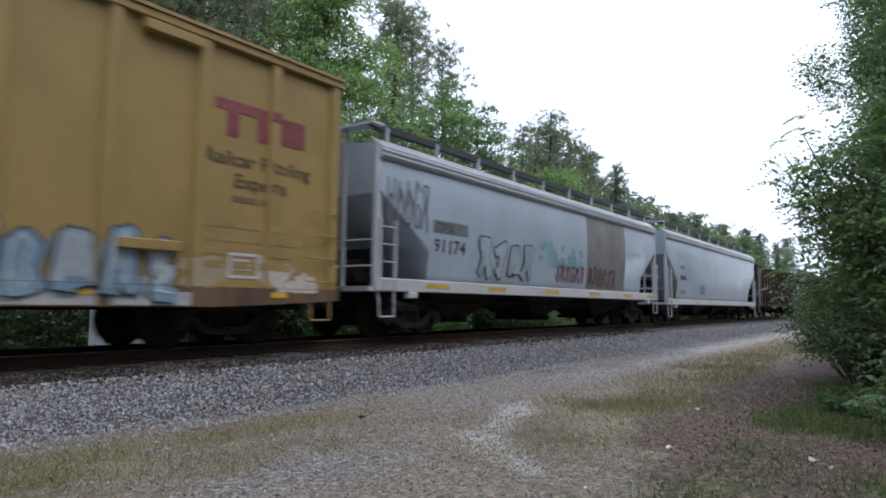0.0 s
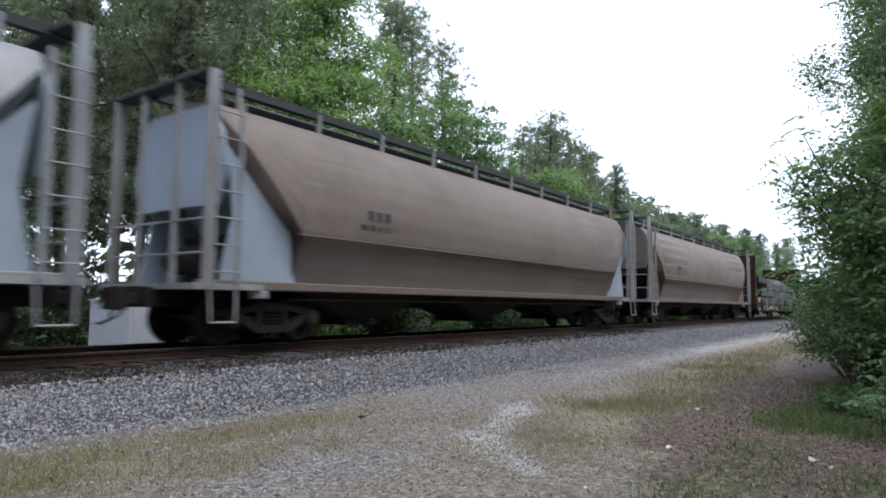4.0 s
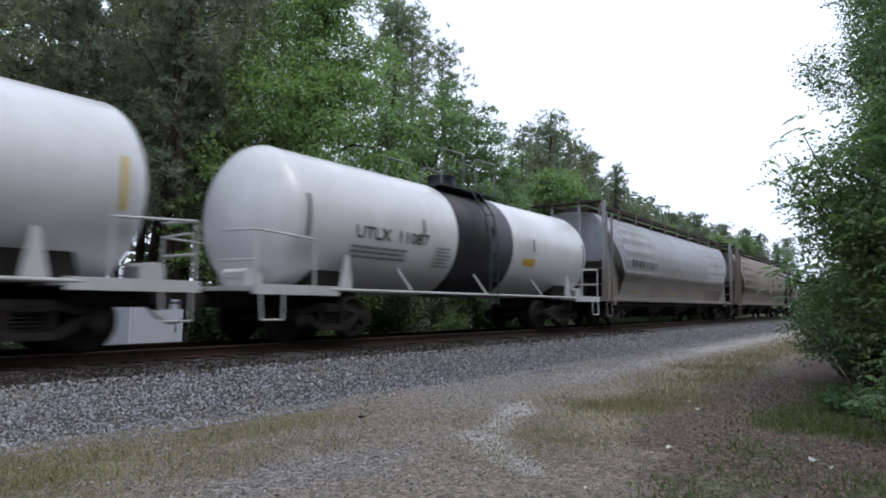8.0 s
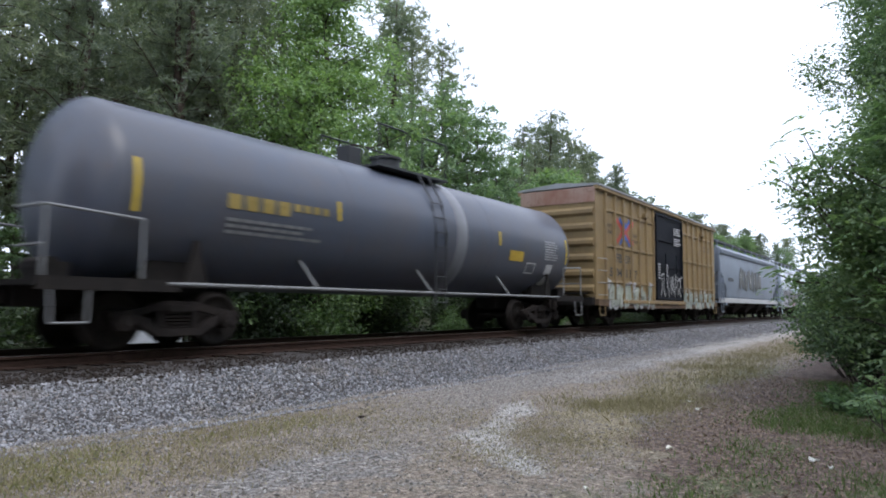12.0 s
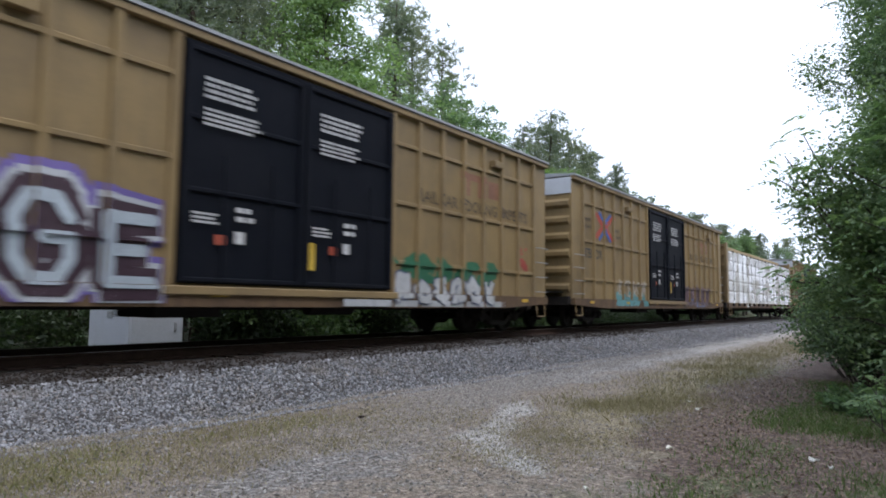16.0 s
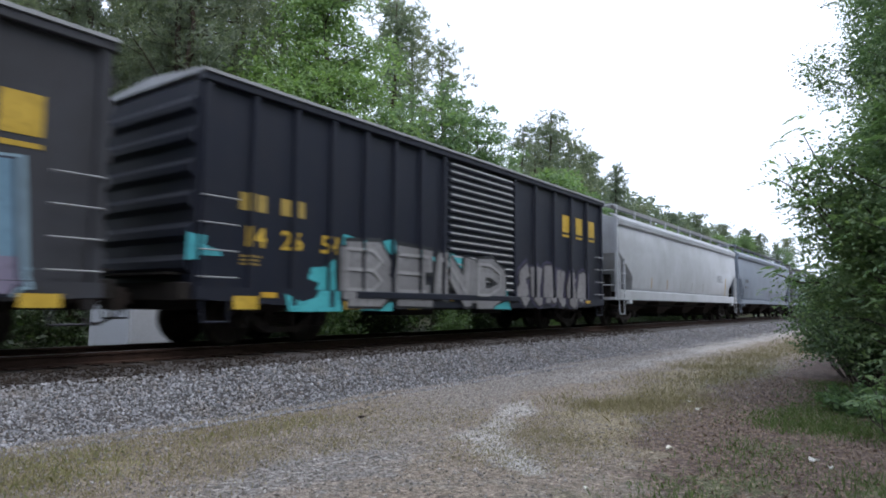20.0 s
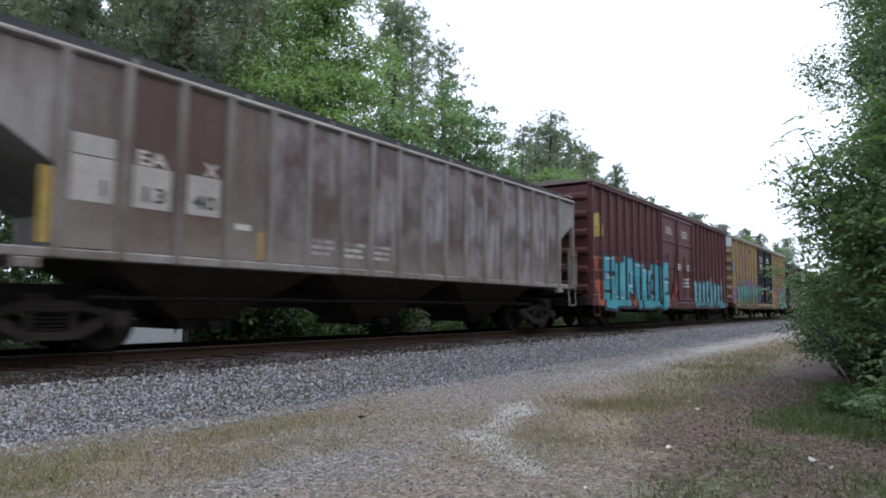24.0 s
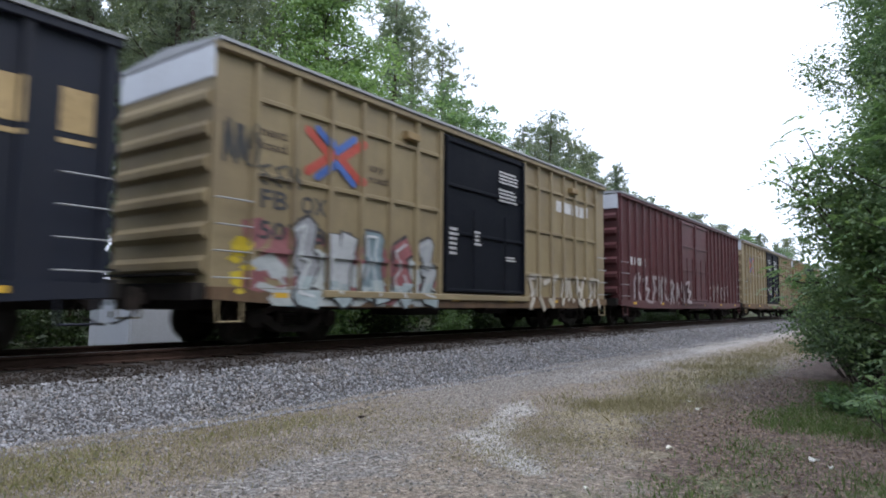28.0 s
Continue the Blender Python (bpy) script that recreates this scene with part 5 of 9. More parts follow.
def covered_hopper(k, label, mat, flat=True, top=4.10, bays=4, sill=(1.02, 1.30), sill_mat=None, walk_mat=None, post_mat=None, inset=0.75, foot=1.55, knee=2.75, end_mat=None, ribs=0):
    """A covered hopper car: lofted body with cut-back ends, hopper bays, sill, roof walk, hatches, corner posts and ladders."""
    car, half = new_car("covered_hopper", label, "hopper car", k, inset)
    hl = half - inset
    if ribs:
        flat = "ribbed"
    bowed = flat != "ribbed"
    sill_mat, post_mat, walk_mat, end_mat = sill_mat or mat, post_mat or mat, walk_mat or GRATE, end_mat or mat
    hb = hl - (0.10 if flat else 0.45)
    z0 = sill[1] - 0.04 if flat else 1.05
    kz = knee if flat else top - 0.25
    xsb = hb - foot

    zf = z0 + 0.35 * (kz - z0) if flat else 2.0

    def low(x):
        """The lower edge of the body: level, then cut back upwards at the ends."""
        return z0 if abs(x) <= xsb else zf + (kz - zf) * (abs(x) - xsb) / (hb - xsb)

    st = [-hb, -hb + 0.3 * foot, -hb + 0.7 * foot, -xsb - 0.002, -xsb, -xsb / 2, 0, xsb / 2, xsb, xsb + 0.002, hb - 0.7 * foot, hb - 0.3 * foot, hb]
    rings = []
    K = 34 if not flat else 16 if bowed else 3
    for x in st:
        lo = low(x)
        hs = [lo + (top - lo) * i / (K - 1) for i in range(K)]
        near = [(x, -curved_side(z, flat), z) for z in hs]
        w = curved_side(top, flat)
        over = [(x, w * c, top + (0.20 if flat else 0.10) * (1 - c * c)) for c in (-0.6, -0.2, 0.2, 0.6)]
        rings.append(near + over + [(x, -p[1], p[2]) for p in reversed(near)])
    body = Shape().loft(rings, bowed)
    part("body", body, mat, car)
    if not flat:
        for sx in (-1, 1):
            a, b = sorted((sx * (hb - 0.02), sx * (hb + 0.03)))
            part("end_sheet", Shape().prism([(-1.2, 2.4), (1.2, 2.4), (1.45, 3.0), (1.3, 3.6), (0.95, top), (-0.95, top), (-1.3, 3.6), (-1.45, 3.0)], a, b), end_mat, car, "end sheet")
        for sx in (-1, 1):
            for sy in (-1, 1):
                pl = [(sx * (xsb - 0.1), 1.0), (sx * (hl - 0.5), 1.0), (sx * (hl - 0.5), 1.25), (sx * (hb - 0.25), 2.2), (sx * (hb - 0.1), kz - 0.5), (sx * (xsb + 0.05), 2.0)]
                part("end_gusset", Shape().plate(pl if sx > 0 else pl[::-1], *sorted((sy * 1.22, sy * 1.27))), end_mat, car, "flat gusset sheet at the car's end")
            part("slope_sheet", Shape().loft([[(sx * (hb - 0.02), -1.0, 3.7), (sx * (hb - 0.02), 1.0, 3.7), (sx * (hb - 0.10), 1.0, 3.7), (sx * (hb - 0.10), -1.0, 3.7)], [(sx * (xsb - 0.25), -1.12, 1.06), (sx * (xsb - 0.25), 1.12, 1.06), (sx * (xsb - 0.35), 1.12, 1.06), (sx * (xsb - 0.35), -1.12, 1.06)]], False), end_mat, car, "sloping end sheet")
    for i in range(ribs):
        x = -hb + 1.45 + i * (2 * hb - 2.55) / (ribs - 1)
        part("side_post", shared(("side_post", ribs), lambda: Shape().add([(a, b, z) for a, b in ((-0.07, 0), (-0.05, -0.07), (0.05, -0.07), (0.07, 0)) for z in (1.34, top - 0.06)], [(0, 2, 3, 1), (2, 4, 5, 3), (4, 6, 7, 5), (0, 6, 4, 2), (1, 3, 5, 7)]), mat), mat, car, at=(x, -1.54, 0))
    # bays under the body
    span = 2 * xsb / bays
    for i in range(bays):
        c = -xsb + (i + 0.5) * span
        h = span / 2 - 0.05
        wt = 1.30 if flat else 1.12
        part("hopper_bay", Shape().loft([[(c - h, -wt, z0), (c + h, -wt, z0), (c + h, wt, z0), (c - h, wt, z0)], [(c - 0.42, -0.62, 0.42), (c + 0.42, -0.62, 0.42), (c + 0.42, 0.62, 0.42), (c - 0.42, 0.62, 0.42)]], False), MUDM, car)
        part("bay_outlet", Shape().box(c - 0.5, c + 0.5, -0.7, 0.7, 0.30, 0.44).cyl((c, -1.0, 0.37), (c, 1.0, 0.37), 0.07, 8), UNDER, car)
    ys = 1.58 if flat else 1.40
    for sy in (-1, 1):
        a, b = sorted((sy * ys, sy * (ys - 0.10)))
        part("side_sill", Shape().cbox(-hl, hl, a, b, sill[0], sill[1], 0.02), sill_mat, car)
    if flat:
        for sy in (-1, 1):
            a, b = sorted((sy * 1.50, sy * 1.60))
            part("top_chord", Shape().cbox(-hb, hb, a, b, top - (0.30 if bowed else 0.13), top - 0.02, 0.04), post_mat, car)
            if bowed:
                part("roof_slope", Shape().prism([(sy * 1.60, top - 0.04), (sy * 1.26, top + 0.20), (sy * 1.20, top + 0.18), (sy * 1.50, top - 0.08)], -hb, hb), post_mat, car, "sloping roof edge sheet")
            for z in (top - 0.22, top - 0.12) if bowed else ():
                part("chord_rib", Shape().cbox(-hb, hb, *sorted((sy * 1.59, sy * 1.625)), z - 0.018, z + 0.018, 0.006), post_mat, car)
    # roof walk on short posts, with the long hatch between
    wy, wz = (1.30, top + (0.16 if ribs else 0.50)) if flat else (0.98, top + 0.38)
    n = int(2 * hb / 1.75)
    wp = shared(("walk_post", flat, round(top, 2)), lambda: Shape().prism([(-0.03, -0.46 if bowed else -0.32), (0.03, -0.50 if bowed else -0.36), (0.05, 0), (-0.03, 0)], -0.035, 0.035), post_mat)
    for sy in (-1, 1):
        a, b = sorted((sy * wy, sy * (wy - 0.42)))
        part("running_board", Shape().box(-hl, hl, a, b, wz, wz + 0.045).box(-hl, hl, a, a + 0.015, wz - 0.10, wz), walk_mat, car, "grated steel roof walk")
        for i in range(n):
            part("walk_post", wp, post_mat, car, at=(-hb + 0.5 + i * (2 * hb - 1.0) / (n - 1), sy * (wy - 0.01), wz))
    for i in range(bays * 2):
        x = -hb + 0.6 + i * (2 * hb - 1.2) / (bays * 2)
        part("hatch", Shape().cbox(x, x + (2 * hb - 1.2) / (bays * 2) - 0.06, -0.48, 0.48, top + 0.10, top + (0.22 if ribs else 0.36), 0.05), walk_mat, car)
    # ends
    for sx in (-1, 1):
        a, b = sorted((sx * (hl - 1.2), sx * (hl + 0.12)))
        part("end_platform", Shape().box(a, b, -1.5, 1.5, sill[0], sill[0] + 0.10), post_mat, car)
        for sy in (-1, 1):
            xa, xb = sorted((sx * (hl - 0.02), sx * (hl - 0.18)))
            ya, yb = sorted((sy * 1.54, sy * 1.44))
            part("corner_post", Shape().box(xa, xb, ya, yb, sill[0], top - 0.02 if flat else wz), post_mat, car)
            xi, xj = sorted((sx * (hl - 0.03), sx * (hl - 0.10)))
            part("end_post", Shape().box(xi, xj, sy * 0.55 - 0.04, sy * 0.55 + 0.04, sill[0], wz), post_mat, car)
        part("cross_walk", Shape().box(*sorted((sx * (hl - 0.35), sx * (hl + 0.05))), -1.45, 1.45, wz - 0.05, wz), walk_mat if not flat else post_mat, car)
        xl = -hl + 0.02 if sx < 0 else hl - 0.62
        ladder(car, xl + 0.10, xl + 0.58, -1.58, sill[0] + 0.06, 2.55 if flat else top - 0.1, 4 if flat else 7, post_mat)
        stirrup(car, xl + 0.08, -1.56, sill[0] + 0.02, 0.5, post_mat, 0.55)
        part("end_rail", Shape().rod([(sx * (hl - 0.05), -1.4, 2.1), (sx * (hl - 0.05), 1.4, 2.1)], 0.02).rod([(sx * (hl - 0.05), -1.4, 1.55), (sx * (hl - 0.05), 1.4, 1.55)], 0.02), post_mat, car)
        part("slope_brace", Shape().box(*sorted((sx * (hb - 0.9), sx * (hb - 0.75))), -0.9, 0.9, 1.1, 2.0).cyl((sx * (hl - 0.75), -0.5, 1.5), (sx * (hl - 0.75), 0.5, 1.5), 0.26, 12), UNDER, car)
        part("jacking_pad", Shape().cbox(*sorted((sx * (hl - 1.35), sx * (hl - 1.05))), -ys - 0.04, -ys + 0.1, sill[0] - 0.14, sill[0]), post_mat, car)
    part("underframe", Shape().cbox(-half + 0.5, half - 0.5, -0.3, 0.3, 0.66, 1.0).cyl((-xsb, -1.12, 0.80), (xsb, -1.12, 0.80), 0.035, 6), UNDER, car)
    running_gear(car, half, hl - 1.75)
    if flat:
        skin = Skin(lambda x, z: -curved_side(z, flat) - 0.002 if z > sill[1] else -1.58, [], [sill[1]] + [sill[1] + 0.2 + 0.2 * i for i in range(13)], False)
        if ribs:
            px = [-hb + 1.45 + i * (2 * hb - 2.55) / (ribs - 1) for i in range(ribs)]
            skin = Skin(lambda x, z: -1.61 if any(abs(x - p) < 0.055 for p in px) else -1.54, [p + s * 0.055 for p in px for s in (-1, 1)], [])
    else:
        skin = Skin(lambda x, z: -curved_side(z, False), [], [1.25 + 0.2 * i for i in range(16)], False)
    return car, skin, hb


def tank_car(k, label, mat, R=1.46, zc=2.44, inset=0.9, band=None, band_mat=None, rail_mat=None, frame_mat=None, name="tank_car", stripe=(0.60, 0.42, 0.02), domes=1):
    """A tank car: shell with domed heads, painted band, saddles, running rail, end platforms and rails, top platform and dome."""
    car, half = new_car(name, label, "tank car", k, inset)
    band = band and (band[0] - SHIFT[0], band[1] - SHIFT[0])
    hl = half - inset
    rail_mat, frame_mat = rail_mat or WHITE, frame_mat or UNDER
    hd = 0.62

    def ring(x, r, m=40):
        return [(x, r * math.cos(2 * math.pi * i / m), zc + r * math.sin(2 * math.pi * i / m)) for i in range(m)]

    heads = [(math.sin(a), math.cos(a)) for a in (0.04, 0.25, 0.5, 0.75, 1.0, 1.25, 1.45)]
    rings = [ring(-hl + hd - hd * c, R * s) for s, c in heads] + [ring(-hl + hd, R), ring(-hl / 2, R), ring(0, R), ring(hl / 2, R), ring(hl - hd, R)]
    rings += [ring(hl - hd + hd * c, R * s) for s, c in reversed(heads)]
    part("tank_shell", Shape().loft(rings), mat, car)
    if band:
        part("band", Shape().loft([ring(band[0], R - 0.01), ring(band[0], R + 0.006), ring(band[1], R + 0.006), ring(band[1], R - 0.01)]), band_mat, car, "painted band round the shell")
    for x in (-hl + hd, -hl / 3, hl / 3, hl - hd):
        part("weld_seam", Shape().loft([ring(x - 0.02, R - 0.01), ring(x, R + 0.008), ring(x + 0.02, R - 0.01)], True, False), mat, car)
    for sx in (-1, 1):
        c = sx * (hl - 1.7)
        part("saddle", Shape().plate([(c - 0.6, 0.98), (c + 0.6, 0.98), (c + 0.45, 1.6), (c - 0.45, 1.6)], -1.05, 1.05), frame_mat, car)
        part("stub_sill", Shape().cbox(*sorted((sx * (half - 0.5), sx * (hl - 3.2))), -0.32, 0.32, 0.66, 1.02), frame_mat, car)
        a, b = sorted((sx * (half - 0.35), sx * (hl - 1.5)))
        part("end_platform", Shape().box(a, b, -1.48, 1.48, 0.96, 1.04).box(a, b, -1.52, -1.46, 0.90, 1.08), rail_mat if mat in (TANKW, TANKC) else frame_mat, car)
        xe, xf = sx * (half - 0.42), sx * (hl - 0.9)
        end_mat = GRATE if mat in (TANKB, TANKS) else rail_mat
        part("end_rail", Shape().rod([(xe, -1.45, 1.04), (xe, -1.45, 2.02), (xe, -0.5, 2.05)], 0.022).rod([(xf, -1.47, 1.04), (xf, -1.47, 1.95), (xe, -1.45, 2.02)], 0.022).rod([(xe, -1.45, 1.5), (xe, -0.5, 1.5)], 0.02), end_mat, car)
        part("end_rail", Shape().rod([(xe, 1.45, 1.04), (xe, 1.45, 2.02), (xe, 0.5, 2.05)], 0.022).rod([(xf, 1.47, 1.04), (xf, 1.47, 1.95), (xe, 1.45, 2.02)], 0.022), end_mat, car)
        part("brake_gear", Shape().cyl((sx * (half - 0.75), -0.9, 1.22), (sx * (half - 0.75), -0.2, 1.22), 0.16, 10).box(*sorted((sx * (half - 1.0), sx * (half - 0.6))), -0.9, -0.3, 1.04, 1.3), frame_mat if mat is not TANKW else rail_mat, car)
        part("brace", Shape().plate([(c - sx * 0.3, 1.04), (c + sx * 0.05, 1.04), (c - sx * 0.10, 1.72), (c - sx * 0.18, 1.72)], -1.40, -1.34), rail_mat if mat in (TANKW, TANKC) else frame_mat, car)
        stirrup(car, sx * (half - 0.75) - 0.25, -1.5, 0.96, 0.5, end_mat, 0.5)
    for sy in (-1, 1):
        part("running_rail", Shape().cyl((-hl + 1.3, sy * 1.50, 1.02), (hl - 1.3, sy * 1.50, 1.02), 0.032, 8), rail_mat, car, "long pale side rail")
        for x in (-hl * 0.45, 0, hl * 0.45):
            part("rail_strut", Shape().cyl((x, sy * 1.50, 1.02), (x - 0.18, sy * 1.18, 1.55), 0.028, 6), rail_mat, car)
    # top works
    zt = zc + R
    part("dome", Shape().cyl((0, 0, zt - 0.06), (0, 0, zt + 0.34), 0.38, 18).cyl((0, 0, zt + 0.34), (0, 0, zt + 0.40), 0.42, 18), GRATE if mat is not TANKW else band_mat or mat, car)
    if domes > 1:
        part("dome", Shape().cbox(-1.5, -1.05, -0.2, 0.2, zt - 0.05, zt + 0.42, 0.03), GRATE, car)
    part("top_platform", Shape().box(-1.3, 1.3, -0.95, -0.45, zt - 0.10, zt - 0.05).box(-1.3, 1.3, 0.45, 0.95, zt - 0.10, zt - 0.05), GRATE, car, "dark grated platform on the tank's top")
    for sy in (-1, 1):
        for q in (-1, 1):
            part("platform_rail", Shape().rod([(q * 1.28, sy * 0.93, zt - 0.05), (q * 1.28, sy * 0.93, zt + 0.85), (q * 0.3, sy * 0.93, zt + 0.85), (q * 0.3, sy * 0.93, zt - 0.05)], 0.022), GREYP if mat in (TANKW, TANKC) else GRATE, car)
    s = Shape()
    for x in (0.12, 0.52):
        s.rod([(x, -1.52, 0.70), (x, -1.52, zc), (x, -1.36, zc + 0.75), (x, -0.95, zt - 0.1)], 0.022)
    lad = part("ladder", s, rail_mat if mat in (TANKW, TANKC) and not band else GRATE, car)
    for z, y in ((0.8, -1.53), (1.1, -1.53), (1.4, -1.53), (1.75, -1.53), (2.1, -1.53), (2.44, -1.53), (2.8, -1.46), (3.15, -1.37)):
        part("rung", shared(("rung", 0.4), lambda: rung_mesh(0.4, 0.03), GRATE), GRATE, lad, at=(0.12, y, z))
    running_gear(car, half, hl - 1.75)
    skin = Skin(lambda x, z: -math.sqrt(max(0.02, R * R - (z - zc) ** 2)) - 0.003, [], [zc - R * 0.95 + 0.12 * i for i in range(24)], False)
    for x in (-hl + 0.75, -hl / 2.6, hl / 2.6, hl - 0.75):
        if stripe:
            lay("reflector", [quad(x - 0.042 + SHIFT[0], x + 0.042 + SHIFT[0], zc - (0.40 if abs(x) > 4 else 0.10), zc + (0.40 if abs(x) > 4 else 0.28))], tint(stripe), car, skin, 0.012, "upright reflective strip")
    return car, skin, hl

# ---- the train, car by car: passing times of the couplings ----
GAPS = [-0.20, 0.679, 1.470, 2.322, 3.035, 3.597, 4.470, 5.37, 6.24, 7.20, 7.838, 8.506, 9.185, 10.04, 10.905, 11.636, 12.385, 13.154, 13.885, 14.69,
        15.44, 16.16, 17.055, 17.955, 18.998, 19.757, 20.496, 21.234, 22.085, 22.92, 23.475, 24.335, 25.138, 26.01, 26.891, 27.63, 28.507, 29.246, 30.14, 31.03, 31.92]
ENDS = {1: (-8.9, 8.85), 2: (-9.25, 9.8), 4: (-5.0, 7.05), 5: (-8.95, 9.95), 6: (-9.2, 9.9), 7: (-9.2, 10.3), 8: (-9.3, 10.98), 9: (-4.9, 7.9), 10: (-5.1, 8.0), 11: (-5.95, 7.8), 12: (-9.5, 9.91), 13: (-8.85, 10.1),
        14: (-6.6, 9.1), 15: (-6.4, 8.6), 16: (-7.5, 8.2), 17: (-7.95, 8.3), 18: (-8.93, 9.3), 19: (-7.7, 8.29), 20: (-7.86, 8.38), 21: (-9.56, 9.82), 22: (-9.56, 10.08), 23: (-11.5, 11.7), 24: (-7.95, 8.24), 25: (-7.8, 8.04),
        26: (-8.05, 8.03), 27: (-9.4, 9.77), 28: (-9.4, 9.6), 29: (-5.5, 6.8), 30: (-9.2, 9.45), 31: (-8.6, 8.78), 32: (-9.75, 9.56), 33: (-9.42, 9.55), 34: (-7.95, 8.1), 35: (-9.55, 9.5), 36: (-8.06, 7.98), 37: (-9.9, 9.9)}
WHT, INK, GOLD = tint((0.52, 0.52, 0.53)), tint((0.03, 0.03, 0.035)), tint((0.50, 0.33, 0.03))
PLATEW = paint("white_end_plate_paint", (0.66, 0.70, 0.76), (0.45, 0.45, 0.45), 0.3, 0.02)
PLATER = paint("rusted_end_plate_paint", (0.45, 0.32, 0.26), (0.28, 0.09, 0.05), 0.9, 0.4)
PLATEG = paint("green_end_plate_paint", (0.05, 0.26, 0.19), (0.05, 0.1, 0.08), 0.3, 0.05)
STENCIL = tint((0.055, 0.034, 0.018))
BANDS = (1.66, 2.96, 4.26)


def consist_block(car, skin, x, z, w=0.62, h=0.55, seed=1):
    """A framed panel of service stencils."""
    lay("stencil_frame", [quad(x, x + w, z, z + 0.05), quad(x, x + w, z + h - 0.05, z + h), quad(x, x + 0.05, z + 0.05, z + h - 0.05), quad(x + w - 0.05, x + w, z + 0.05, z + h - 0.05)], WHT, car, skin, 0.01, "white stencil frame")
    bars(car, skin, x + 0.1, x + w - 0.1, z + 0.1, z + h - 0.1, 3, WHT, seed, "white service stencils", 3)


def crossed_mark(car, skin, x, z, s=0.62):
    """The red and blue crossed arrows painted on the yellow cars."""
    r, b, w = tint((0.40, 0.06, 0.04)), tint((0.05, 0.12, 0.38)), s * 1.55
    for a, c in ((0.0, 0.40), (1.0, 0.60)):
        lay("emblem", stroke([(x + w * a, z + s * 0.92), (x + w * c, z + s * 0.5), (x + w * a, z + s * 0.08)], 0.17), r, car, skin, 0.012, "red chevron of the emblem")
    for a, c in ((1.0, 0.62), (0.0, 0.38)):
        lay("emblem", stroke([(x + w * 0.16, z + s * a), (x + w * 0.5, z + s * c), (x + w * 0.84, z + s * a)], 0.14), b, car, skin, 0.03, "blue arrow of the emblem")


def slab_mark(car, skin, x0, x1, z0, z1, mat, n=3, gap=0.14, label="painted mark of plain blocks", line=False):
    """A company mark, drawn as plain blocks."""
    w = (x1 - x0 - gap * (n - 1)) / n
    lay("emblem", [quad(x0 + i * (w + gap), x0 + i * (w + gap) + w, z0, z1) for i in range(n)], mat, car, skin, 0.008, label)
    if line:
        lay("emblem", [quad(x0 + i * (w + gap), x0 + i * (w + gap) + w, z0 - 0.16, z0 - 0.09) for i in range(n)], mat, car, skin, 0.008, "thin line under the mark")


def door_print(car, skin, d0, d1, seed):
    """White print on black plug doors."""
    w = (d1 - d0) / 2
    for i in range(2):
        a = d0 + i * w
        bars(car, skin, a + 0.35, a + 1.45, 3.93, 4.32, 4, WHT, seed + i, "white door instructions", 9)
        bars(car, skin, a + 0.35, a + 1.45, 3.50, 3.82, 4, WHT, seed + i + 5, "white door instructions", 9)
        bars(car, skin, a + 0.2, a + 0.7, 1.95, 2.15, 3, WHT, seed + i + 9, "white door stencils", 2)
        bars(car, skin, a + 1.0, a + 1.35, 2.0, 2.3, 2, WHT, seed + i + 11, "white door stencils", 2)
        lay("placard", [quad(a + 0.98, a + 1.16, 1.7, 1.9)], WHT, car, skin, 0.01, "white door placard")
        lay("placard", [quad(a + 0.62, a + 0.8, 1.66, 1.82)], tint((0.42, 0.08, 0.04)), car, skin, 0.01, "red door placard")
    lay("placard", [quad(d0 + w + 0.12, d0 + w + 0.26, 1.35, 1.85)], GOLD, car, skin, 0.01, "yellow upright strip on the door")


def red_mark(car, skin, x, z, k=1.0, col=(0.235, 0.105, 0.058)):
    """The faded red company mark, as plain bars and blocks."""
    lay("emblem", [quad(x, x + 1.30 * k, z + 0.42 * k, z + 0.60 * k), quad(x + 0.22 * k, x + 0.46 * k, z, z + 0.42 * k), quad(x + 0.84 * k, x + 1.08 * k, z, z + 0.42 * k), quad(x + 1.36 * k, x + 1.90 * k, z + 0.06 * k, z + 0.54 * k)], tint(col), car, skin, 0.008, "faded red mark of plain bars")


def yellow_print(car, skin, x0, letters, digits, col, patch=None):
    """Motto, crossed arrows, reporting letters and number, panel by panel."""
    crossed_mark(car, skin, x0 + 2.0, 3.13, 0.92)
    for word, dx, z in (("next", 0.90, 3.66), ("load", 0.90, 3.42), ("any", 3.68, 3.50), ("road", 3.66, 3.26)):
        write(car, skin, word, x0 + dx, z, 0.24, STENCIL, 0.60 if word != "any" else 0.44, "dark motto lettering")
    for word, dx in letters:
        write(car, skin, word, x0 + dx, 2.40, 0.46, INK, 0.64, "black reporting letters")
    for word, dx in digits:
        if patch:
            lay("paint_patch", [quad(x0 + dx - 0.08, x0 + dx + 0.70, 1.80, 2.28)], patch, car, skin, 0.004, "dark patch under a number")
        write(car, skin, word, x0 + dx, 1.86, 0.44, col, 0.60 if len(word) > 1 else 0.30, "car number", proud=0.012)


def roof_hook(car, x, z):
    part("tack_block", Shape().cbox(x, x + 0.42, -1.66, -1.5, z, z + 0.17), YEL, car, "small lifting block on the side")


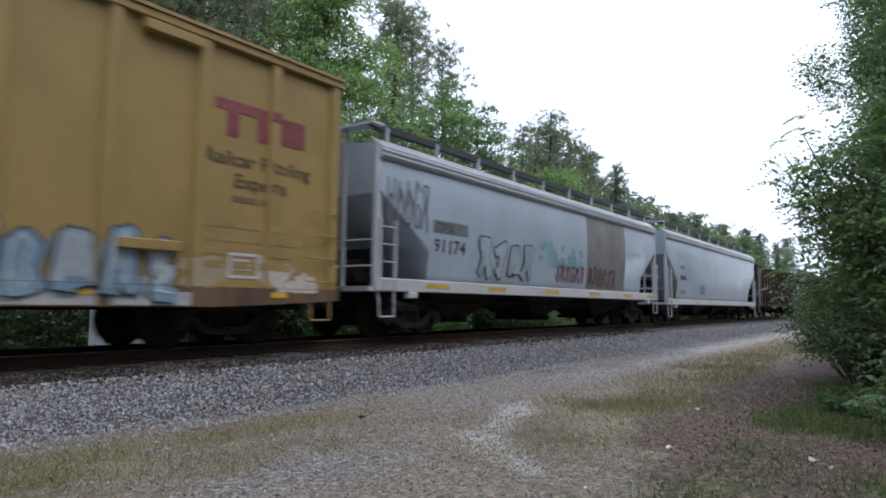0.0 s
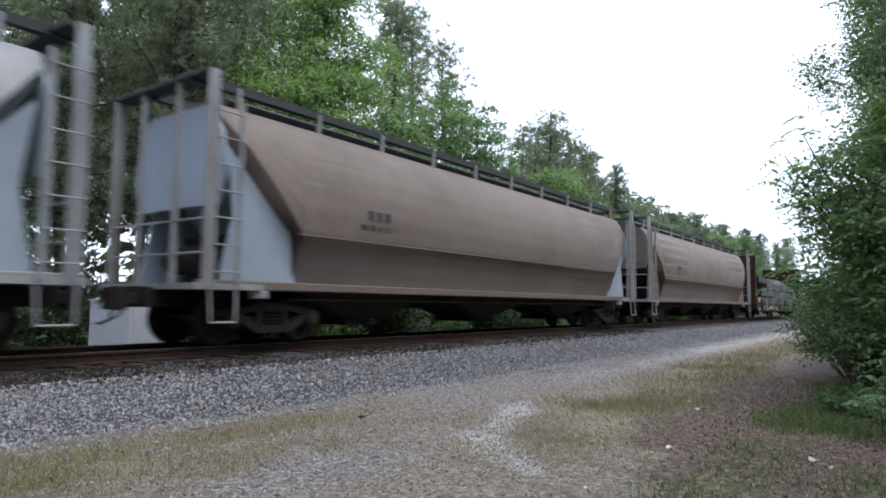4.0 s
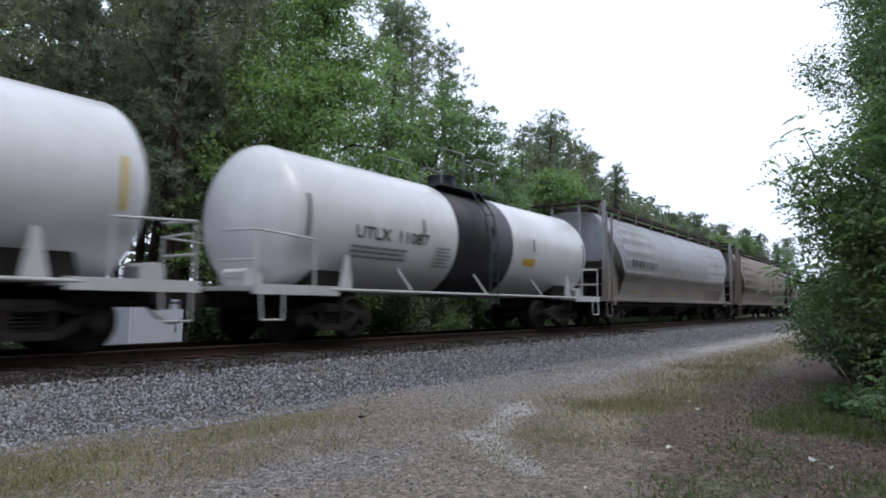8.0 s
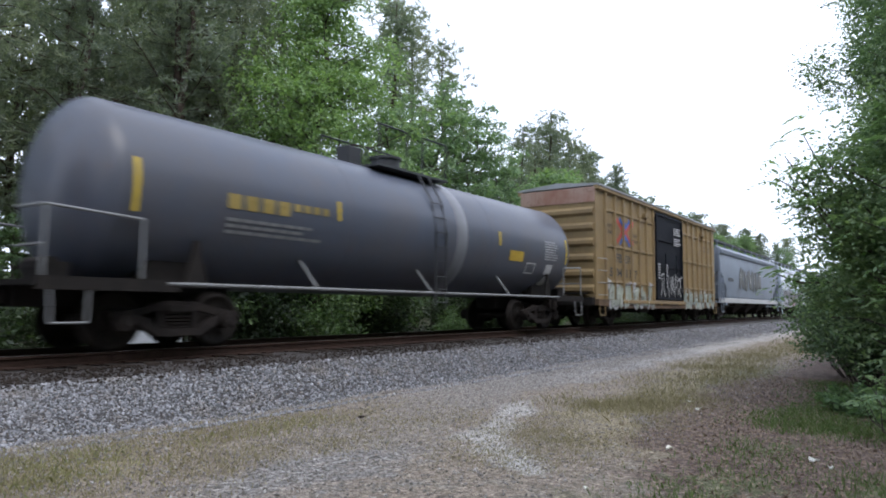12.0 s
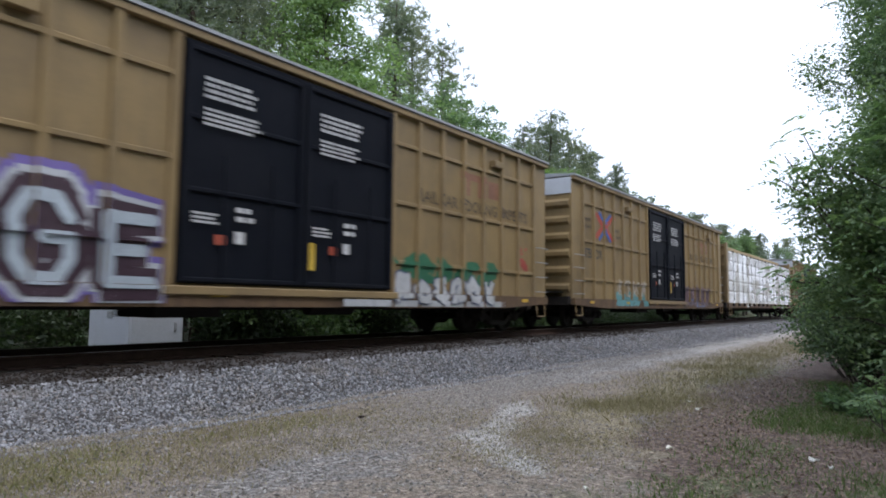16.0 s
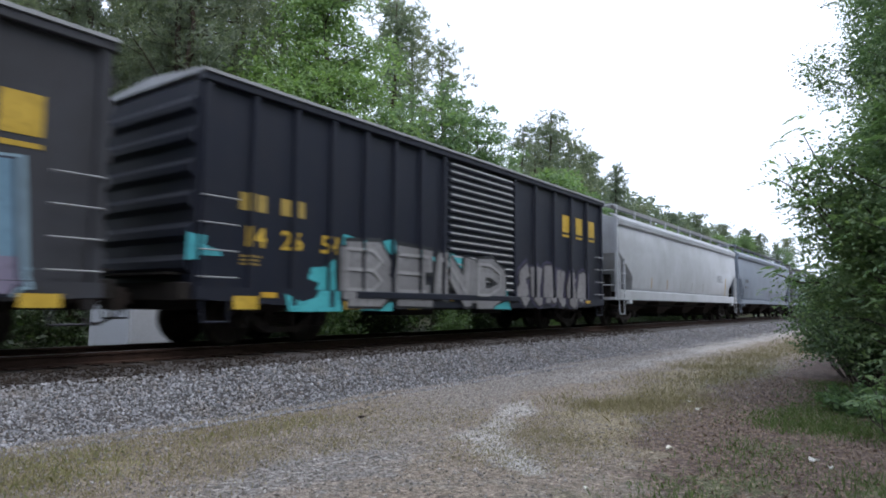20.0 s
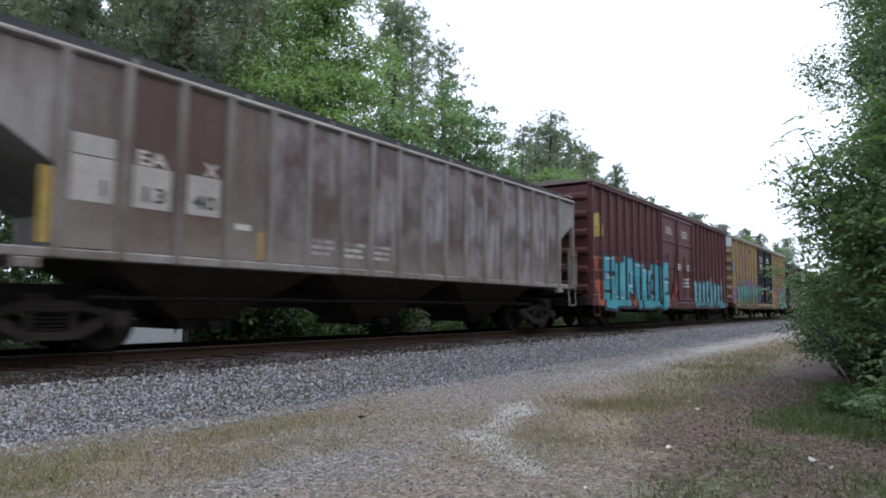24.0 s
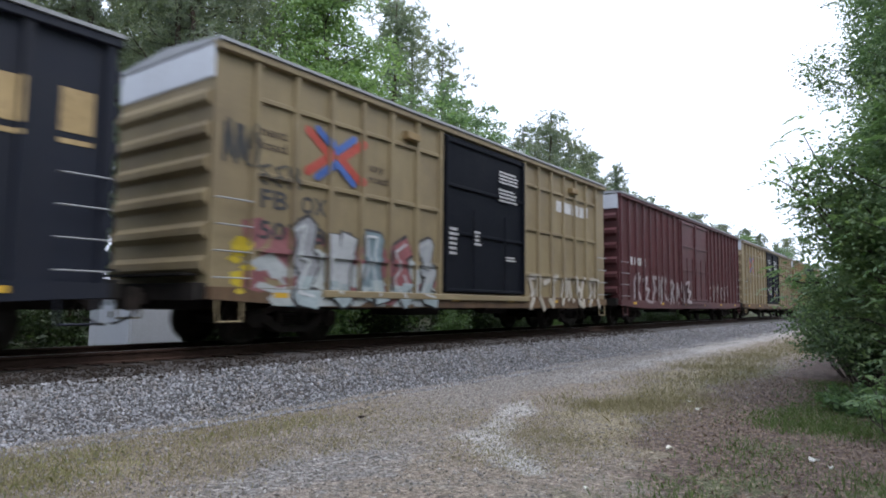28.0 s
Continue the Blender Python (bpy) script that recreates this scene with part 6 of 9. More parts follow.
def long_yellow(k, label, mat=None, plate=None, H=5.08, slogan=True, digits=(), **kw):
    """A 60-foot yellow boxcar with black double plug doors."""
    car, skin, hl = boxcar(k, label, mat or YEL, H, (-2.3, 2.62), 2, "plug", BLK, 7, 7, BANDS, 0.14, plate or PLATEW, 6, corner=0.80, **kw)
    door_print(car, skin, -2.3, 2.62, k)
    yellow_print(car, skin, -hl + SHIFT[0], (("TB", 0.92), ("OX", 1.86)), digits, INK)
    for x in (-hl + 4.75, hl - 3.1):
        roof_hook(car, x, 4.42)
    if slogan:
        write(car, skin, "RAILCAR POOLING EXPERTS", 3.6, 3.10, 0.40, tint((0.088, 0.058, 0.032)), 5.1, "dark slogan lettering")
        red_mark(car, skin, 5.3, 3.50, 0.95)
    return car, skin, hl


def short_yellow(k, label, mat=None, plate=None, letters=(("FB", 0.92), ("OX", 1.86)), digits=(), dcol=None, patch=None, **kw):
    """A 50-foot yellow boxcar with a black plug door."""
    car, skin, hl = boxcar(k, label, mat or YEL, 5.06, (-1.85, 2.0), 1, "plug", BLK, 6, 6, BANDS, 0.13, plate or PLATEW, 6, corner=0.80, **kw)
    yellow_print(car, skin, -hl + SHIFT[0], letters, digits, dcol or INK, patch)
    for x in (-hl + 4.75, hl - 2.9):
        roof_hook(car, x, 4.40)
    bars(car, skin, 0.55, 1.60, 3.98, 4.34, 4, WHT, k + 5, "white door instructions")
    bars(car, skin, 0.55, 1.60, 3.48, 3.86, 4, WHT, k + 7, "white door instructions")
    bars(car, skin, -1.7, -1.35, 1.9, 2.6, 6, WHT, k + 6, "white door stencils", 2)
    bars(car, skin, -0.7, -0.3, 2.2, 2.6, 4, WHT, k + 8, "white door stencils", 2)
    bars(car, skin, 0.9, 1.5, 1.9, 2.05, 2, WHT, k + 7, "white door stencils", 2)
    return car, skin, hl


def gondola(k, label):
    car, half = new_car("gondola", label, "gondola car", k, 0.5)
    hl = half - 0.5
    s = Shape()
    for sy in (-1, 1):
        s.box(-hl, hl, *sorted((sy * 1.50, sy * 1.44)), 0.95, 3.62)
    s.box(-hl, -hl + 0.06, -1.44, 1.44, 0.95, 3.62).box(hl - 0.06, hl, -1.44, 1.44, 0.95, 3.62).box(-hl + 0.06, hl - 0.06, -1.44, 1.44, 0.95, 1.1)
    part("body", s, BROWN, car)
    for sy in (-1, 1):
        a, b = sorted((sy * 1.42, sy * 1.62))
        part("top_chord", Shape().cbox(-hl - 0.05, hl + 0.05, a, b, 3.56, 3.74, 0.03), BROWN, car)
        part("side_sill", Shape().cbox(-hl, hl, *sorted((sy * 1.46, sy * 1.58)), 0.88, 1.08), BROWN, car)
    xs = [-hl + 0.15 + i * (2 * hl - 0.3) / 15 for i in range(16)]
    for x in xs:
        for sy in (-1, 1):
            o = part("post", shared(("post", "gondola"), lambda: Shape().prism([(0, 1.0), (0, 3.58), (-0.10, 3.55), (-0.15, 1.15), (-0.13, 0.80), (0, 0.80)], -0.075, 0.075), BROWN), BROWN, car, at=(x, sy * 1.5, 0))
            if sy > 0:
                o.rotation_euler = (0, 0, math.pi)
    for sx in (-1, 1):
        for z in (1.6, 2.3, 3.0):
            part("end_rib", Shape().cbox(*sorted((sx * hl, sx * (hl + 0.12))), -1.4, 1.4, z - 0.1, z + 0.1), BROWN, car)
        x = -hl + 0.05 if sx < 0 else hl - 0.5
        ladder(car, x, x + 0.42, -1.66, 0.9, 3.5, 6, GREYP)
        stirrup(car, x, -1.6, 0.9, 0.42, GREYP)
    part("underframe", Shape().cbox(-half + 0.5, half - 0.5, -0.4, 0.4, 0.6, 0.95).box(-3, -1.6, -1.1, 0.3, 0.48, 0.92), UNDER, car)
    part("load", Shape().box(-hl + 0.1, hl - 0.1, -1.4, 1.4, 1.12, 3.2), UNDER, car, "dark heaped load")
    running_gear(car, half, hl - 1.9)
    skin = Skin(lambda x, z: -1.645 if any(abs(x - p) < 0.075 for p in xs) else -1.5, [p + s * 0.075 for p in xs for s in (-1, 1)])
    write(car, skin, "SR", -4.9, 2.2, 0.37, WHT, 0.6, "white reporting letters")
    write(car, skin, "XX", -3.85, 2.2, 0.37, WHT, 0.62, "white reporting letters")
    write(car, skin, "41", -4.75, 1.75, 0.37, WHT, 0.45, "white car number")
    write(car, skin, "66", -3.9, 1.75, 0.37, WHT, 0.6, "white car number")
    for x in (-5.3, -1.7, 1.3, 4.6, 7.2):
        lay("reflector", [quad(x - 0.06, x + 0.06, 1.15, 2.2 if x < -5 else 1.7)], GOLD, car, skin, 0.01, "upright yellow reflective strip")
    for x, w, sd in ((-2.6, 0.9, 3), (-1.1, 0.7, 4), (0.0, 0.9, 5), (3.4, 0.8, 7), (5.2, 0.8, 8)):
        scrawl(car, skin, x, x + w, 1.76, 2.14, 4, (0.38, 0.37, 0.36), sd, 0.042)
    splash(car, skin, 1.2, 2.9, 1.5, 2.1, 12, (0.10, 0.085, 0.068), 9, 0.3)
    gp = panel_paint("mottled_gondola_sheet", ((0.028, 0.020, 0.018), (0.038, 0.025, 0.021), (0.024, 0.019, 0.018), (0.044, 0.028, 0.023)), (0.092, 0.053, 0.039), (0.024, 0.019, 0.018), 0.75)
    side_panels(car, xs, -1.5, 1.10, 3.54, gp, 0.08, "mottled rust-brown side sheet")
    return car


def bulkhead_flat(k, label):
    car, half = new_car("bulkhead_flatcar", label, "flatcar", k, 0.55)
    hl = half - 0.55
    part("deck", Shape().box(-hl, hl, -1.5, 1.5, 0.94, 1.06), UNDER, car)
    for sy in (-1, 1):
        part("side_sill", Shape().plate([(-hl, 1.0), (-hl, 0.72), (-hl + 2, 0.5), (hl - 2, 0.5), (hl, 0.72), (hl, 1.0)], *sorted((sy * 1.46, sy * 1.56))), SILLM, car)
        part("deck_edge", Shape().cbox(-hl, hl, *sorted((sy * 1.46, sy * 1.6)), 0.97, 1.10), SILLM, car)
    for sx in (-1, 1):
        a, b = sorted((sx * (hl - 0.1), sx * (hl - 0.45)))
        part("bulkhead", Shape().box(a + 0.12, b - 0.12, -1.5, 1.5, 1.06, 4.35), RUST, car, "rusted steel bulkhead")
        for y in (-1.46, -0.75, 0, 0.75, 1.46):
            part("bulkhead_post", Shape().box(a, b, y - 0.07, y + 0.07, 1.06, 4.38), RUST, car)
        for z in (1.9, 2.7, 3.5, 4.25):
            part("bulkhead_beam", Shape().cbox(a + 0.04, b - 0.04, -1.5, 1.5, z - 0.06, z + 0.06), RUST, car)
        x = -hl + 0.5 if sx < 0 else hl - 0.95
        stirrup(car, x, -1.56, 0.95, 0.45, GREYP, 0.5)
        part("placard", Shape().box(x - 0.05, x + 0.35, -1.63, -1.60, 1.15, 1.5), tint((0.50, 0.35, 0.03)), car, "yellow end placard")
        part("end_sill", Shape().cbox(*sorted((sx * hl, sx * (hl + 0.25))), -1.45, 1.45, 0.7, 1.05), UNDER, car)
    sh = SHIFT[0]
    for x, mat in ((-5.94, STAKEM), (-3.41, STAKEM), (-7.8, SILLM), (-0.9, SILLM), (1.6, SILLM), (4.2, STAKEM), (6.2, SILLM), (8.12, STAKEM)):
        part("stake", Shape().box(x - sh - 0.055, x - sh + 0.055, -1.66, -1.58, 0.62, 1.34), mat, car)
    for x in (-5.1, -1.45, 2.0, 5.6, 8.7, -8.3):
        part("reflector", Shape().box(x - sh - 0.27, x - sh + 0.27, -1.575, -1.56, 0.62, 0.74), GOLD, car, "yellow reflective strip")
    part("route_plate", Shape().box(-6.75 - sh, -6.3 - sh, -1.575, -1.56, 0.7, 0.9), GREYP, car, "dull grey plate")
    part("underframe", Shape().cbox(-half + 0.5, half - 0.5, -0.4, 0.4, 0.55, 0.94), UNDER, car)
    running_gear(car, half, hl - 2.2)
    skin = Skin(lambda x, z: -1.56)
    slab_mark(car, skin, -4.6, -3.4, 0.66, 0.86, WHT, 4, 0.1, "white reporting letters as blocks")
    write(car, skin, "4", -1.2, 0.66, 0.3, WHT, 0.2, "white digit")
    bars(car, skin, -2.2, -1.3, 0.66, 0.86, 1, WHT, 3, "white car number as bars", 5)
    # bundles of square tube, layer on layer, with timber between
    rng = random.Random(12)
    tiers = ((1.12, 1.50, ((-8.5, -8.7, -8.3, -8.6), (-3.0, 1.9, 6.3), 9.6)), (1.61, 2.03, ((-6.9, -7.5, -7.0, -7.3), (-2.6, 2.4, 6.0), 9.0)),
             (2.14, 2.55, ((-4.9, -6.05, -6.5, -6.3), (-1.9, 1.2, 4.4), 7.6)), (2.64, 3.00, ((-5.5, -5.0, -5.8), (-0.6, 3.0), 5.9)))
    spots = ((-4.27, -0.9, 0.9, 3.4, 6.0), (-5.12, -1.16, 0.8, 2.44, 7.54), (-4.12, -1.49, 0.59, 2.43, 6.46), (-3.64, -1.96, 1.6, 3.56, 6.2))
    for ti, (z0, z1, (starts, cuts, end)) in enumerate(tiers):
        y0 = -1.48 if ti < 3 else -1.05
        for x in spots[ti]:
            part("spacer", shared(("spacer",), lambda: Shape().cbox(-0.17, 0.17, -1.60, 1.5, -0.105, -0.004, 0.012), TAN), TAN, car, "pale timber spacer", at=(x - sh, 0 if ti < 3 else 0.12, z0))
        for ri, st in enumerate(starts):
            ya, yb = y0 + ri * 0.72, y0 + ri * 0.72 + 0.70
            edges = [st] + ([c + rng.uniform(-0.25, 0.25) for c in cuts]) + [end + rng.uniform(-0.3, 0.1)]
            for xa, xb in zip(edges, edges[1:]):
                out = rng.uniform(0, 0.03)
                dz, bu = (z1 - z0) / 3, None
                for j in range(3):
                    g = Shape().cbox(xa - sh, xb - sh - 0.02, ya - out, yb - out - 0.02, z0 + dz * j + 0.003, z0 + dz * (j + 1) - 0.003, 0.014)
                    o = part("tube_layer" if bu else "tube_bundle", g, PIPE, bu or car, "" if bu else "strapped bundle of dark steel tube")
                    bu = bu or o
                # thin dark plates on the solid ends stand in for shade inside tubes
                e = Shape()
                for j in range(3):
                    for i in range(4):
                        e.box(xa - sh - 0.004, xa - sh + 0.01, ya - out + 0.025 + i * 0.165, ya - out + 0.165 + i * 0.165, z0 + dz * j + 0.02, z0 + dz * (j + 1) - 0.02)
                tagged(part("hollow_end", e, UNDER, bu, "dark plates for the shade inside the tube mouths"), kind="stuff")
                if ri == 0:
                    x = xa + rng.uniform(0.5, 0.9)
                    while x < xb - 0.2:
                        w = rng.choice((0.05, 0.07, 0.10))
                        part("strap", Shape().box(x - sh, x - sh + w, ya - out - 0.008, yb, z0 - 0.002, z1 + 0.006), UNDER, bu, "black steel strap")
                        x += rng.choice((0.5, 1.3, 1.9))
    for x in (-1.2, 0.0, 1.05, 1.75, 2.9):
        part("strap", Shape().rod([(x - sh, -1.50, 2.50), (x - sh, -1.46, 2.58), (x - sh, -1.06, 2.99), (x - sh, -0.9, 3.02), (x - sh, 0.9, 3.02)], 0.024), WHITE, car, "pale strap over the load")
    return car


def film_material(a=(0.50, 0.468, 0.43), b=(0.64, 0.615, 0.585)):
    """Milky plastic film: double layers are whiter, creases run aslant, and it shines."""
    m, n, l, p = nodes_of("white_plastic_wrap")
    v = coords(n, l, shift=False)
    c = mix_node(n, l, ramp_node(n, l, noise_node(n, l, v, 0.9, 5, 0.6), 0.35, 0.7), a, b)
    boards = noise_node(n, l, coords(n, l, (0.5, 1, 5.0), False), 1.0, 3, 0.6)
    c = mix_node(n, l, ramp_node(n, l, boards, 0.48, 0.62, (0.45, 0.45, 0.45), (0, 0, 0)), c, (0.36, 0.345, 0.32))
    double = noise_node(n, l, coords(n, l, (0.75, 1, 0.05), False), 0.8, 2, 0.4)
    c = mix_node(n, l, ramp_node(n, l, double, 0.55, 0.66, (0, 0, 0), (0.85, 0.85, 0.85)), c, (0.78, 0.79, 0.80))
    h = None
    for turn, sc, lo in ((-42, 2.2, 0.03), (35, 1.6, 0.022), (70, 1.9, 0.018), (6, 1.4, 0.015)):
        mp = n.new("ShaderNodeMapping")
        mp.inputs["Rotation"].default_value = (0, radians(turn), 0)
        mp.inputs["Scale"].default_value = (0.35, 1.0, 3.2)
        l.new(v, mp.inputs["Vector"])
        f = noise_node(n, l, mp.outputs["Vector"], sc, 3, 0.55)
        rid = math_node(n, l, "ABSOLUTE", math_node(n, l, "SUBTRACT", f, 0.5))
        where = ramp_node(n, l, noise_node(n, l, v, 0.55 + lo * 9, 2, 0.5), 0.50, 0.60)
        rid = math_node(n, l, "MULTIPLY", ramp_node(n, l, rid, 0.0, lo, (1, 1, 1), (0, 0, 0)), where)
        h = rid if h is None else math_node(n, l, "MAXIMUM", h, rid)
    c = mix_node(n, l, math_node(n, l, "MULTIPLY", h, 0.65), c, (0.80, 0.81, 0.82))
    l.new(c, p.inputs["Base Color"])
    p.inputs["Roughness"].default_value = 0.22
    p.inputs["Coat Weight"].default_value, p.inputs["Coat Roughness"].default_value = 0.5, 0.12
    hh = math_node(n, l, "ADD", h, math_node(n, l, "MULTIPLY", noise_node(n, l, v, 2.4, 5, 0.6), 1.2))
    bump_node(n, l, p, hh, 0.5, 0.03)
    return m


def centrebeam(k, label):
    car, half = new_car("centrebeam_flatcar", label, "flatcar", k, 0.55)
    hl = half - 0.55
    part("deck", Shape().box(-hl, hl, -1.5, 1.5, 0.92, 1.05), YEL, car)
    for sy in (-1, 1):
        part("side_sill", Shape().cbox(-hl, hl, *sorted((sy * 1.44, sy * 1.58)), 0.72, 1.04, 0.02), SILLY, car)
    part("centre_wall", Shape().box(-hl + 0.3, hl - 0.3, -0.06, 0.06, 1.05, 4.45).cbox(-hl, hl, -0.62, 0.62, 4.44, 4.68, 0.03), YEL2, car, "yellow centre beam")
    for sx in (-1, 1):
        part("bulkhead", Shape().box(*sorted((sx * (hl - 0.32), sx * (hl - 0.20))), -1.48, 1.48, 1.05, 4.50), YEL, car, "yellow end bulkhead")
        for y in (-1.44, -0.5, 0.5, 1.44):
            part("bulkhead_post", Shape().cbox(*sorted((sx * hl, sx * (hl - 0.44))), y - 0.06, y + 0.06, 1.0, 4.58), YEL, car)
        for z in (1.5, 2.1, 2.7, 3.3, 3.9, 4.45):
            part("bulkhead_rib", Shape().cbox(*sorted((sx * (hl - 0.04), sx * (hl - 0.32))), -1.4, 1.4, z - 0.06, z + 0.06), YEL, car)
        part("end_sill", Shape().cbox(*sorted((sx * hl, sx * (hl + 0.25))), -1.45, 1.45, 0.72, 1.05), UNDER, car)
        x = -hl + 0.1 if sx < 0 else hl - 0.75
        stirrup(car, x, -1.55, 0.75, 0.6, YEL, 0.42)
    for i in range(15):
        x = -hl + 1.0 + i * (2 * hl - 2) / 14
        part("winch", shared(("winch",), lambda: Shape().cbox(-0.14, 0.14, -0.10, 0, -0.10, 0.06).cyl((-0.2, -0.05, -0.03), (0.2, -0.05, -0.03), 0.045, 8), UNDER), UNDER, car, at=(x, -1.56, 0.95))
    part("underframe", Shape().cbox(-half + 0.5, half - 0.5, -0.4, 0.4, 0.55, 0.92), UNDER, car)
    running_gear(car, half, hl - 2.0)
    wrap = film_material()
    a0, b0 = -hl + 0.5, hl - 0.5
    cuts = [a0 + (b0 - a0) * i / 17 for i in range(18)]
    rng = random.Random(5)
    pleats = [(x, rng.uniform(0.06, 0.16), rng.choice((0.012, 0.025, 0.055))) for x in [rng.uniform(a0, b0) for _ in range(16)]]

    def swell(x, z):
        """How far the film stands out: tier joints, upright pleats, folds that fan from the top and the foot."""
        y = 0.010 * noise.noise((x * 0.9, z * 1.6, 4.0))
        for t in (1.69, 2.30, 2.91, 3.52):
            y -= 0.030 * math.exp(-((z - t - 0.03 * noise.noise((x, t, 1))) / 0.045) ** 2)
        for p, w, h in pleats:
            y += h * math.exp(-((x - p - 0.08 * noise.noise((z, p, 2.0))) / w) ** 2)
        for k, sl, lo, hi in ((1.0, 0.9, 1.08, 2.0), (2.0, -0.45, 4.15, 3.1), (3.0, 0.3, 2.2, 3.2)):
            f = max(0.0, 1.0 - abs(z - lo) / abs(hi - lo))
            u = x - sl * (z - lo)
            rid = 1.0 - abs(noise.noise((u * 3.2, z * 0.45, k * 7.0))) * 5.0
            if rid > 0 and noise.noise((x * 0.5, k, 9.0)) > -0.12:
                y += 0.045 * f * rid ** 1.5
        return y

    for side in (-1, 1):
        for a, b in zip(cuts, cuts[1:]):
            part("lumber_bundle", Shape().box(a, b, *sorted((side * 0.1, side * 1.44)), 1.06, 4.10), TAN, car, "sawn lumber under the wrap")
            nx, nz = (24, 56) if side < 0 else (3, 6)
            vs, fs = [], []
            for i in range(nx + 1):
                for j in range(nz + 1):
                    u, w = i / nx, j / nz
                    z = 1.05 + 3.08 * w
                    x = a + (b - a) * u
                    tuck = 0.03 * max(0.0, (w - 0.96) / 0.04) + 0.008 * (1 - min(1.0, min(u, 1 - u) * 9))
                    vs.append((x, side * (1.475 + swell(x, z) - tuck), z))
            for i in range(nx):
                for j in range(nz):
                    q = (i * (nz + 1) + j, (i + 1) * (nz + 1) + j, (i + 1) * (nz + 1) + j + 1, i * (nz + 1) + j + 1)
                    fs.append(q if side < 0 else q[::-1])
            n0 = len(vs)
            vs += [(a, side * 0.5, 4.16), (b, side * 0.5, 4.16)]
            fs.append((nz, n0, n0 + 1, nx * (nz + 1) + nz)[::-1] if side < 0 else (nz, n0, n0 + 1, nx * (nz + 1) + nz))
            me = arrays("plastic_wrap", np.array(vs), [tuple(f) for f in fs], wrap)
            for p in me.polygons:
                p.use_smooth = True
            part("plastic_wrap", me, wrap, car, "wrinkled white plastic wrap over lumber")
        part("wrap_hem", Shape().cbox(a0, b0, *sorted((side * 1.47, side * 1.50)), 1.035, 1.06, 0.005), WHITE, car, "gathered white hem of the wrap")
    for x in cuts[1:-1]:
        part("tie_down", Shape().rod([(x, -0.6, 4.44), (x, -1.44, 4.15), (x, -1.478, 4.08), (x, -1.486, 1.0)], 0.0095, 4), INK, car, "thin dark tie-down cable")
        part("tie_down_guard", shared(("guard",), lambda: Shape().box(-0.05, 0.05, -0.05, 0.05, -0.06, 0.04), INK), INK, car, at=(x, -1.45, 4.14))
    skin = Skin(lambda x, z: -1.58)
    slab_mark(car, skin, -6.7, -5.9, 0.78, 0.98, WHT, 3, 0.08, "white reporting letters as blocks")
    bars(car, skin, -5.6, -4.8, 0.78, 0.98, 1, WHT, 3, "white car number as bars", 6)
    lay("placard", [quad(6.3, 6.75, 0.72, 1.02)], WHT, car, skin, 0.01, "white side placard")
    return car


